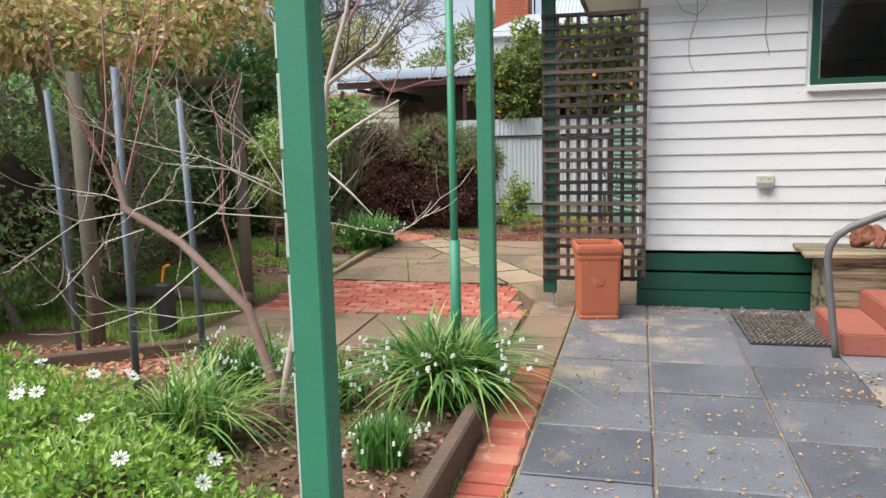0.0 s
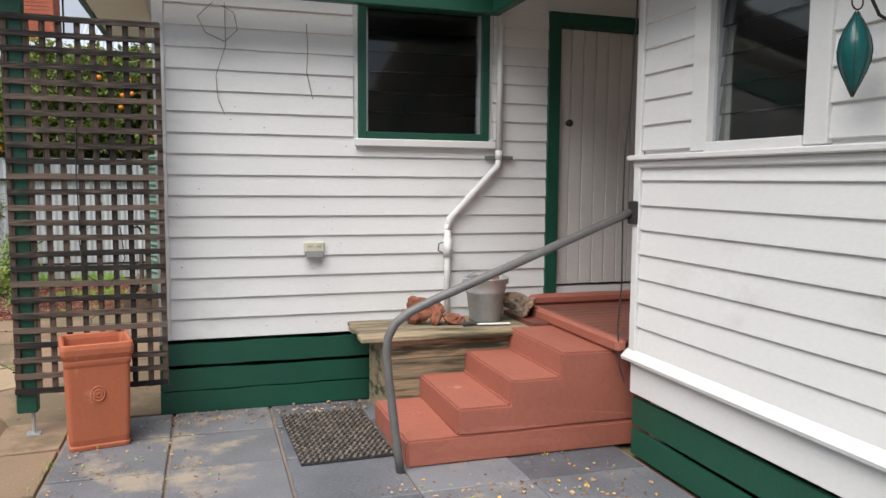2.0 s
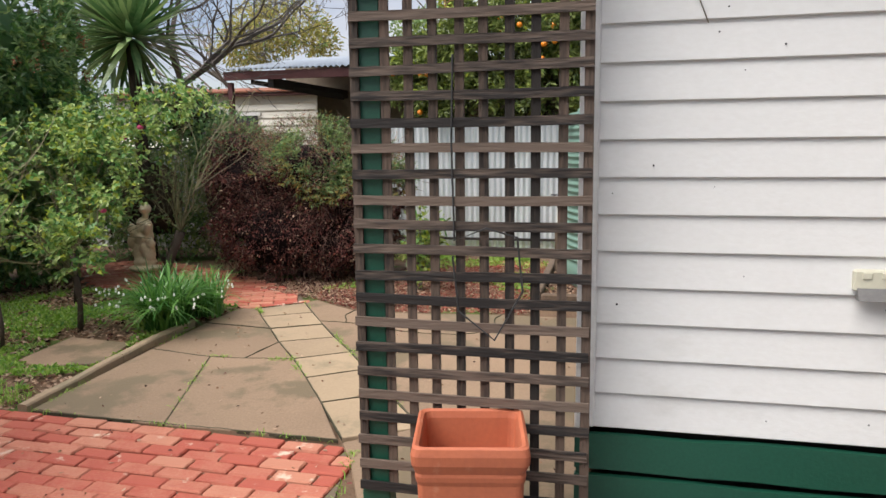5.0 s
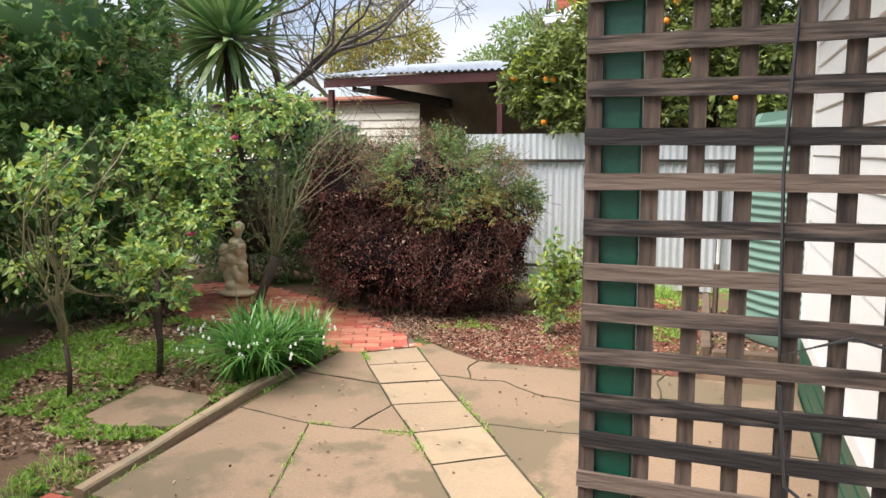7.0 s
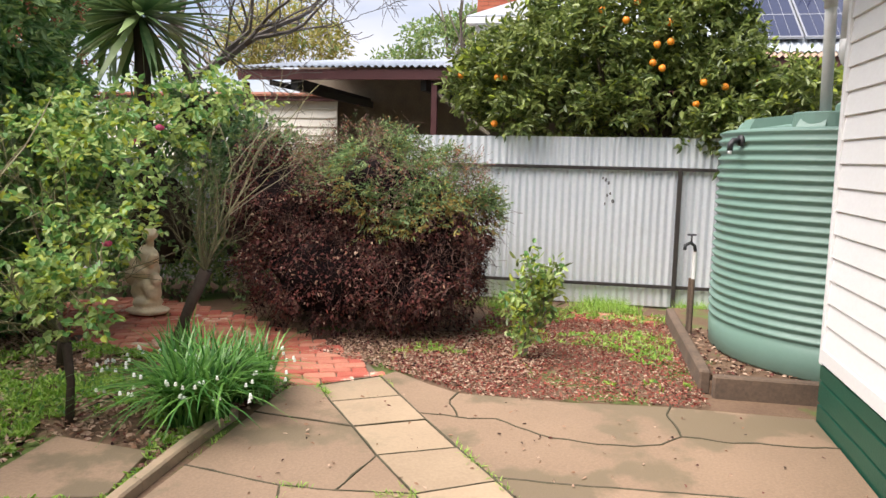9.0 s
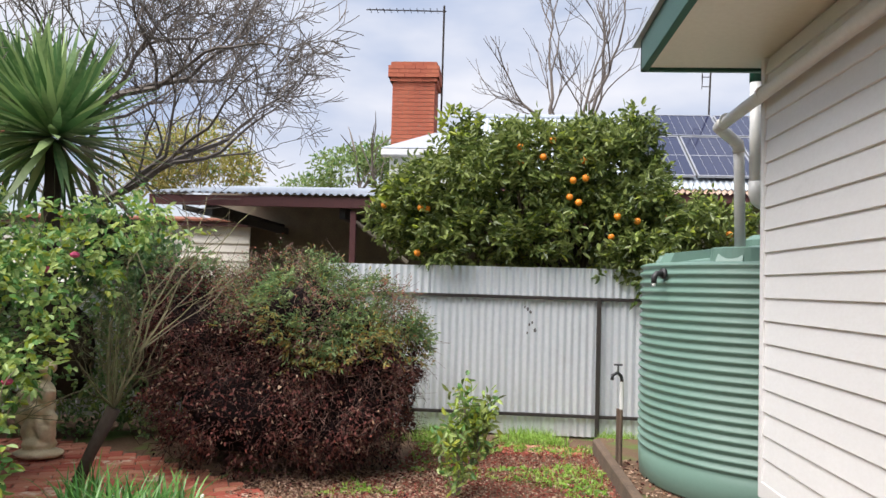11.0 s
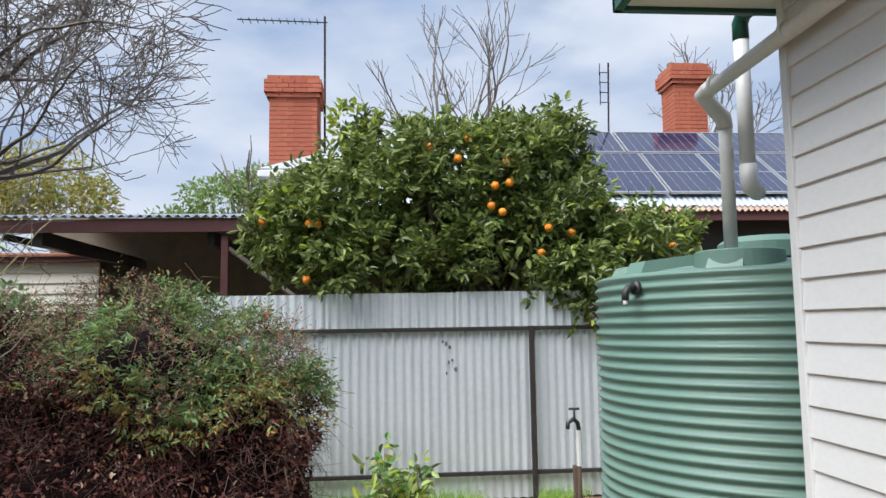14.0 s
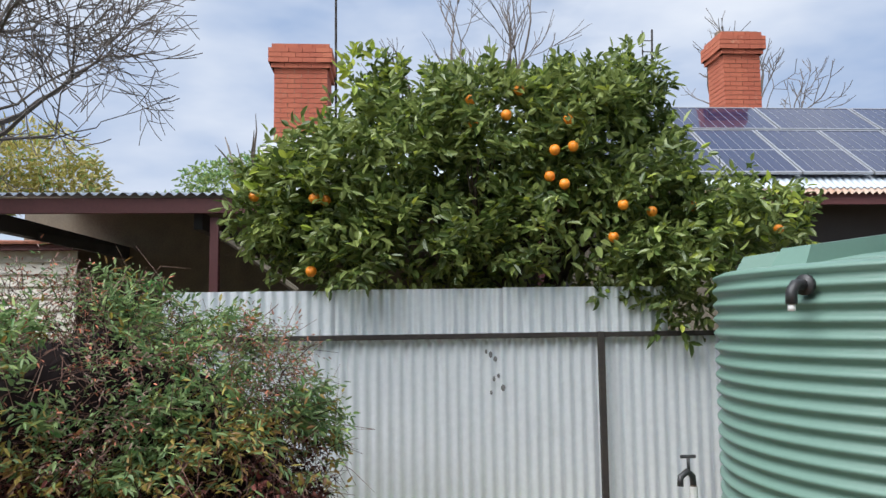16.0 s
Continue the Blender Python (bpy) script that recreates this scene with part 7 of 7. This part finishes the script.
# bare fruit tree in the near bed
ft = plant("fruit_tree", (0, 0, 0), "leafless young fruit tree with pale and reddish twigs", "tree")
g = np.random.default_rng(111)
tr_ = [(-1.92, 4.03, -0.02), (-1.98, 4.03, 0.25), (-2.11, 4.05, 0.62), (-2.5, 4.05, 0.98), (-2.84, 4.05, 1.17), (-2.88, 4.05, 1.42)]
b = [(tr_, [0.034, 0.031, 0.028, 0.024, 0.022, 0.018])]
part("side_stem", limb_shape([([(-1.93, 4.03, 0.05), (-1.85, 4.03, 0.4), (-1.78, 4.05, 0.7), (-1.71, 4.05, 1.14), (-1.63, 4.05, 1.48), (-1.57, 4.05, 1.82), (-1.45, 4.05, 2.16), (-1.42, 4.1, 2.5)], [0.024, 0.021, 0.019, 0.018, 0.016, 0.014, 0.011, 0.007]),
     ([(-1.57, 4.05, 1.80), (-1.42, 4.05, 1.90), (-1.29, 4.05, 1.98), (-1.1, 4.05, 2.25)], [0.013, 0.011, 0.010, 0.006]), ([(-1.58, 4.05, 1.78), (-1.66, 4.05, 1.9), (-1.74, 4.05, 1.97), (-1.9, 4.0, 2.2)], [0.012, 0.010, 0.009, 0.005]),
     ([(-1.64, 4.05, 1.43), (-1.55, 4.05, 1.51), (-1.38, 4.0, 1.60), (-1.16, 3.95, 1.70)], [0.013, 0.011, 0.009, 0.005]), ([(-1.67, 4.05, 1.33), (-1.59, 4.05, 1.35), (-1.45, 4.0, 1.25), (-1.32, 3.95, 1.14)], [0.011, 0.010, 0.008, 0.004])], 8), M["palewood"], ft, "pale grey side stem", True)
part("trunk", limb_shape(b, 8, 0.004), M["redbark"], ft, smooth=True)
for kind, mat, r, ways in (("red_shoot", "redtwig", 0.0085, (((-2.84, 4.05, 1.2), (-2.96, 4.05, 1.44), (-3.19, 4.02, 1.94), (-3.22, 4.0, 2.3)), ((-2.96, 4.05, 1.44), (-2.9, 4.05, 1.7), (-2.88, 4.05, 2.15), (-2.9, 4.1, 2.5)), ((-2.87, 4.05, 1.40), (-2.80, 4.1, 1.7), (-2.72, 4.1, 2.0), (-2.6, 4.15, 2.5)),
                                           ((-2.82, 4.05, 1.3), (-2.7, 4.05, 1.62), (-2.58, 4.05, 1.95), (-2.5, 4.05, 2.3)), ((-2.1, 4.05, 0.6), (-2.25, 4.1, 1.1), (-2.22, 4.1, 1.6)), ((-1.45, 4.05, 2.1), (-1.3, 4.1, 2.35), (-1.2, 4.1, 2.6)), ((-1.42, 4.05, 1.9), (-1.25, 4.1, 1.75), (-1.05, 4.1, 1.8)))),
                           ("pale_shoot", "palewood", 0.0055, (((-2.85, 4.05, 1.14), (-3.1, 4.0, 1.10), (-3.4, 3.9, 0.90)), ((-2.72, 4.05, 1.05), (-2.95, 4.0, 0.98), (-3.2, 3.95, 0.72)), ((-2.38, 4.05, 0.85), (-2.65, 3.95, 0.62), (-3.0, 3.9, 0.50)), ((-2.15, 4.05, 0.60), (-2.45, 3.95, 0.57), (-2.8, 3.9, 0.62)),
                                           ((-1.9, 4.0, 1.30), (-2.3, 4.0, 1.45), (-2.8, 4.0, 1.56)), ((-1.75, 4.0, 1.2), (-2.1, 3.95, 1.38), (-2.5, 3.95, 1.42)), ((-1.72, 4.0, 1.1), (-1.95, 4.0, 1.5), (-2.2, 4.0, 1.68)), ((-2.8, 4.05, 1.15), (-2.55, 4.0, 1.22), (-2.3, 4.0, 1.20)), ((-2.5, 4.05, 1.0), (-2.2, 3.95, 1.15), (-1.6, 3.9, 1.12), (-1.2, 3.9, 1.05)), ((-2.84, 4.05, 1.2), (-3.0, 4.1, 1.24), (-3.3, 4.1, 1.28))))):
    for w in ways:
        w = [np.array(q) for q in w]
        tw = [(w, list(np.linspace(r, r * 0.5, len(w))))]
        for q in w[1:]:
            for k in range(2):
                tw += limbs(q, w[-1] - w[0] + g.normal(size=3) * 0.5, g.uniform(0.12, 0.32), r * 0.5, 1, g, bend=0.2, split=(1, 3), angle=0.5)
        part(kind, limb_shape(tw, 6, 0.002), M[mat], ft, smooth=True)

# poles, posts and log in the near garden
for x, y, dx, top_ in ((-2.87, 4.06, 0.02, 1.98), (-3.96, 4.87, -0.08, 1.95), (-2.93, 4.86, -0.06, 1.85)):
    e = thing("garden_stake", (x, y, -0.03), "blue-grey painted steel garden stake", "stake", "garden stakes")
    part("shaft", Shape().tube([(0, 0, 0), (dx, 0.02, top_)], 0.022, 8), M["bluepole"], e, smooth=True)
for x, y, h in ((-4.06, 5.18, 2.1), (-3.66, 6.78, 2.15)):
    e = thing("timber_post", (x, y, -0.03), "weathered grey timber garden post", "post", "timber posts")
    part("shaft", Shape().tube([(0, 0, 0), (0.01, 0, h * 0.5), (0, 0.01, h)], [0.062, 0.058, 0.055], 10), M["greypost"], e, smooth=True)
e = thing("pergola_rail", (-3.66, 6.78, 2.12), "weathered timber rail across the garden posts", "rail")
part("rail", Shape().tube([(0.08, 0, -0.02), (-0.35, 0.02, -0.01), (-0.85, 0.05, 0.0)], 0.04, 8), M["greypost"], e)
lg = thing("garden_log", (-4.3, 6.78, 0.06), "old grey log lying at the edge of the grass", "log")
part("trunk", Shape().tube([(-0.9, 0.10, 0), (0, 0.0, 0.01), (0.72, -0.10, 0)], [0.07, 0.075, 0.065], 10), M["greypost"], lg, smooth=True)
tool = thing("garden_tool", (-3.72, 5.6, 0.0), "orange and black garden tool standing on the path", "tool")
part("handle", Shape().tube([(-0.03, 0, 0.42), (0.0, 0, 0.55), (0.05, 0, 0.57)], 0.012, 6), M["orange"], tool)
part("body", Shape().box(-0.08, -0.05, 0.0, 0.06, 0.05, 0.42, 0.02), M["black"], tool)

# daisies in the near bed
da = plant("daisy_bush", (0, 0, 0), "leafy green daisy bush with white and violet flowers", "plant")
g = np.random.default_rng(121)
DL = [((-2.1, 2.75, 0.12), (0.55, 0.55, 0.26)), ((-2.75, 3.2, 0.16), (0.55, 0.5, 0.30)), ((-1.55, 2.55, 0.05), (0.45, 0.45, 0.2)), ((-3.3, 3.35, 0.2), (0.45, 0.4, 0.36))]
p, o = shell_points(DL, 9500, g, inner=0.3, lower=-0.4)
leaves(da, "foliage", p, o + np.array((0, 0, 0.4)), 0.046, 0.019, ["grass", "rose"], 122, weights=[0.7, 0.3])
p, o = shell_points(DL, 42, g, inner=0.98, lower=0.2)
fl = Shape()
for a, d in zip(p, o):
    z = unit(d + np.array((0.2, -0.5, 0.5)))
    s1 = unit(np.cross(z, (0.3, 0.1, 1))); s2 = np.cross(z, s1)
    c = a + d * 0.05
    for k in range(10):
        w = 2 * math.pi * k / 10
        t = math.cos(w) * s1 + math.sin(w) * s2
        u = -math.sin(w) * s1 + math.cos(w) * s2
        fl.add([c + t * 0.006, c + t * 0.026 + u * 0.007, c + t * 0.036 + z * 0.004, c + t * 0.026 - u * 0.007], [(0, 1, 2, 3)])
tagged(part("flower", fl, M["petal"], da, "white daisy flowers"), kind="stuff")

# ---- ground cover: grass, litter, mulch ----
def scatter(n, test, x0, x1, y0, y1, seed):
    g = np.random.default_rng(seed)
    q = np.stack([g.uniform(x0, x1, n), g.uniform(y0, y1, n)], 1)
    q = q[[bool(test(x, y)) for x, y in q]]
    return np.stack([q[:, 0], q[:, 1], [ground_z(x, y) - 0.018 for x, y in q]], 1), g


def patchy(level, scale=1.5, off=0):
    return lambda x, y: noise.noise(Vector((x * scale + off, y * scale, 3.3))) > level


def grass_patch(name, n, test, box, length, seed, label, mats=("grass",), lean=0.9, width=0.006):
    r, g = scatter(n, test, *box, seed)
    tagged(put(name, blade_mesh(name, r, length, width, lean, [M[m] for m in mats], g, seg=3)), label, "grass", kind="stuff")


mulch_poly = in_poly([(-2.75, 10.95), (-2.1, 10.5), (-0.62, 10.66), (-0.66, 13.4), (-2.3, 13.6), (-2.4, 12.2), (-2.9, 11.5)])
stepping = in_poly([(-4.14, 8.70), (-3.90, 8.62), (-3.44, 8.74), (-3.51, 9.24), (-4.14, 9.30)])
bed_all = in_poly([(-6.5, 7.6), (-3.44, 7.95), (-3.36, 9.9), (-3.2, 10.42), (-4.3, 10.75), (-5.3, 11.0), (-6.5, 11.6)])
bed = lambda x, y: bed_all(x, y) and not stepping(x, y)
near = in_poly([(-4.2, 1.0), (-0.86, 1.0), (-0.86, 5.2), (-2.1, 5.35), (-2.9, 4.6), (-4.2, 3.9)])
grass_patch("mulch_grass", 9000, lambda x, y: mulch_poly(x, y) and noise.noise(Vector((x * 1.6, y * 1.6, 1.0))) + 0.30 * (y - 12.2) + 0.6 * noise.noise(Vector((x * 7, y * 7, 2.0))) > 0.14, (-3, -0.6, 10.4, 14.0), 0.075, 131, "fresh green grass tufts in the mulch")
grass_patch("bed_grass", 14000, lambda x, y: bed(x, y) and noise.noise(Vector((x * 1.4, y * 1.4, 5.0))) + 0.4 * noise.noise(Vector((x * 6, y * 6, 1.0))) > 0.02, (-6.5, -3.2, 7.6, 11.6), 0.065, 132, "weedy grass in the rose bed", ("grass", "palestrap"))
grass_patch("garden_grass", 24000, lambda x, y: noise.noise(Vector((x * 0.9, y * 0.9, 7.0))) > -0.12 and not in_poly([(-3.6, 5.4), (-0.9, 5.2), (-0.9, 8), (-3.6, 8)])(x, y) and y > 5.3, (-7.5, -3.5, 5.3, 8.2), 0.10, 133, "rough grass in the side garden")
grass_patch("fence_grass", 6000, lambda x, y: noise.noise(Vector((x * 2.0, y * 2.0, 2.0))) > -0.1, (-4.5, 0.0, 13.4, 14.0), 0.16, 134, "tall weeds along the foot of the fence")
grass_patch("near_weeds", 5000, lambda x, y: near(x, y) and noise.noise(Vector((x * 2.2, y * 2.2, 4.0))) > 0.18, (-4.2, -0.86, 1.0, 5.3), 0.07, 135, "small weeds in the flower bed")


def weed_carpet(name, n, test, box, seed, label):
    """Low broad-leaved weeds: rosettes of small leaves close to the soil."""
    r, g = scatter(n, test, *box, seed)
    p = np.repeat(r, 6, 0) + g.normal(size=(len(r) * 6, 3)) * np.array((0.012, 0.012, 0.004)) + np.array((0, 0, 0.015))
    w = g.normal(size=p.shape)
    w[:, 2] = abs(w[:, 2]) * 0.7 + 0.1
    tagged(put(name, leaf_mesh(name, p, 0.042, 0.017, unit(w), [M["grass"], M["rose"]], g, spread=0.2, droop=0.0, weights=[0.75, 0.25])), label, "weeds", kind="stuff")


weed_carpet("bed_weeds", 6500, lambda x, y: bed(x, y) and noise.noise(Vector((x * 1.4, y * 1.4, 5.0))) + 0.45 * noise.noise(Vector((x * 6, y * 6, 1.0))) > 0.0, (-5.6, -3.3, 7.6, 11.2), 151, "low broad-leaved weeds in the rose bed")
weed_carpet("mulch_weeds", 1300, lambda x, y: mulch_poly(x, y) and noise.noise(Vector((x * 1.6, y * 1.6, 1.0))) + 0.30 * (y - 12.2) + 0.6 * noise.noise(Vector((x * 7, y * 7, 2.0))) > 0.16, (-3, -0.6, 10.4, 13.9), 152, "low broad-leaved weeds in the mulch")


def joint_weeds(lines, n, seed):
    g = np.random.default_rng(seed)
    out = []
    for (ax, ay), (bx, by) in lines:
        c = g.uniform(0, 1, 3)
        for k in range(n):
            t = np.clip(c[g.integers(3)] + g.normal() * 0.06, 0, 1)
            x, y = ax + (bx - ax) * t + g.normal() * 0.012, ay + (by - ay) * t + g.normal() * 0.012
            out.append((x, y, ground_z(x, y) - 0.01))
    return np.array(out), g


r, g = joint_weeds([(pl[0], pl[3]), (pl[3], pl[6]), (pr_[0], pr_[4]), (pr_[3], pr_[7]), ((-2.39, 7.92), (-2.745, 9.03)), ((-2.745, 9.03), (-2.1, 9.06)), ((-3.3, 8.1), (-3.27, 9.8)), ((-3.3, 7.95), (-1.3, 7.9)), ((-0.95, 6.6), (-1.2, 7.8)), ((-0.58, 3.0), (-0.57, 6.4)), ((-0.8, 2.6), (-0.8, 5.0))], 70, 136)
tagged(put("joint_weeds", blade_mesh("joint_weeds", r, 0.05, 0.006, 1.0, [M["grass"]], g, seg=3)), "tiny weeds growing in the paving joints", "weeds", kind="stuff")


def litter_patch(name, n, test, box, length, width, mats, seed, label, weights=None, lift=0.012):
    r, g = scatter(n, test, *box, seed)
    r[:, 2] += lift + g.uniform(0, 0.012, len(r))
    d = g.normal(size=r.shape)
    d[:, 2] *= 0.15
    tagged(put(name, leaf_mesh(name, r, length, width, unit(d), [M[m] for m in mats], g, spread=0.1, droop=0.0, fold=0.15, weights=weights)), label, "leaf litter", kind="stuff")


litter_patch("red_mulch", 26000, mulch_poly, (-3, -0.6, 10.4, 13.8), 0.025, 0.012, ["redmulch", "litter"], 141, "red bark mulch with dry leaves", [0.72, 0.28])
litter_patch("mound_litter", 14000, in_poly([(-3.5, 11.3), (-2.7, 10.9), (-2.0, 10.6), (-1.6, 11.4), (-1.9, 12.3), (-3.4, 12.0)]), (-3.6, -1.5, 10.5, 12.4), 0.027, 0.014, ["litter", "deadleaf"], 142, "dry brown leaves round the mound", [0.7, 0.3])
litter_patch("bed_litter", 14000, lambda x, y: bed(x, y) and noise.noise(Vector((x * 1.2, y * 1.2, 9.0))) > -0.25, (-6.5, -3.2, 7.6, 11.6), 0.04, 0.02, ["litter", "deadleaf"], 143, "dry brown leaves in the rose bed", [0.85, 0.15])
litter_patch("near_litter", 7000, near, (-4.2, -0.86, 1.0, 5.3), 0.04, 0.02, ["litter", "deadleaf", "soil"], 144, "dry leaves and bark in the flower bed", [0.4, 0.3, 0.3])
litter_patch("path_litter", 4200, in_poly([(-4.8, 3.8), (-2.7, 4.6), (-2.7, 5.6), (-4.8, 5.0)]), (-5, -2.5, 3.6, 5.8), 0.04, 0.022, ["litter", "yellowleaf"], 145, "dry leaves on the garden path", [0.8, 0.2], 0.03)
litter_patch("patio_leaves", 2300, lambda x, y: noise.noise(Vector((x * 1.1, y * 1.1, 6.0))) > -0.2, (-0.5, 2.5, 2.4, 7.1), 0.023, 0.012, ["yellowleaf", "litter", "palestrap"], 146, "scattered small fallen leaves on the patio", [0.35, 0.45, 0.2], 0.02)
litter_patch("patio_heap", 330, lambda x, y: ((x - 1.75) / 0.75) ** 2 + ((y - 5.05) / 0.42) ** 2 < 1, (0.9, 2.6, 4.5, 5.6), 0.032, 0.017, ["yellowleaf", "litter"], 147, "drift of yellow fallen leaves before the steps", [0.6, 0.4], 0.02)
litter_patch("step_litter", 160, lambda x, y: True, (0.0, 1.35, 6.9, 7.12), 0.03, 0.014, ["litter"], 148, "dry leaves along the foot of the wall", None, 0.02)
litter_patch("yard_litter", 260, lambda x, y: True, (-3.2, -0.1, 6.7, 10.5), 0.026, 0.013, ["litter", "deadleaf"], 149, "a few dry leaves on the yard slabs", [0.7, 0.3], 0.02)
litter_patch("tank_litter", 700, lambda x, y: True, (-0.55, 0.2, 11.0, 12.6), 0.035, 0.018, ["litter", "deadleaf"], 150, "dry leaves on the soil round the tank", [0.6, 0.4], 0.09)
tagged(part("tank_bed", Shape().box(-0.57, 11.01, 0.05, 3.0, 13.6, 0.168), M["soil"]), "raised soil bed under the water tank", "ground", kind="structure")
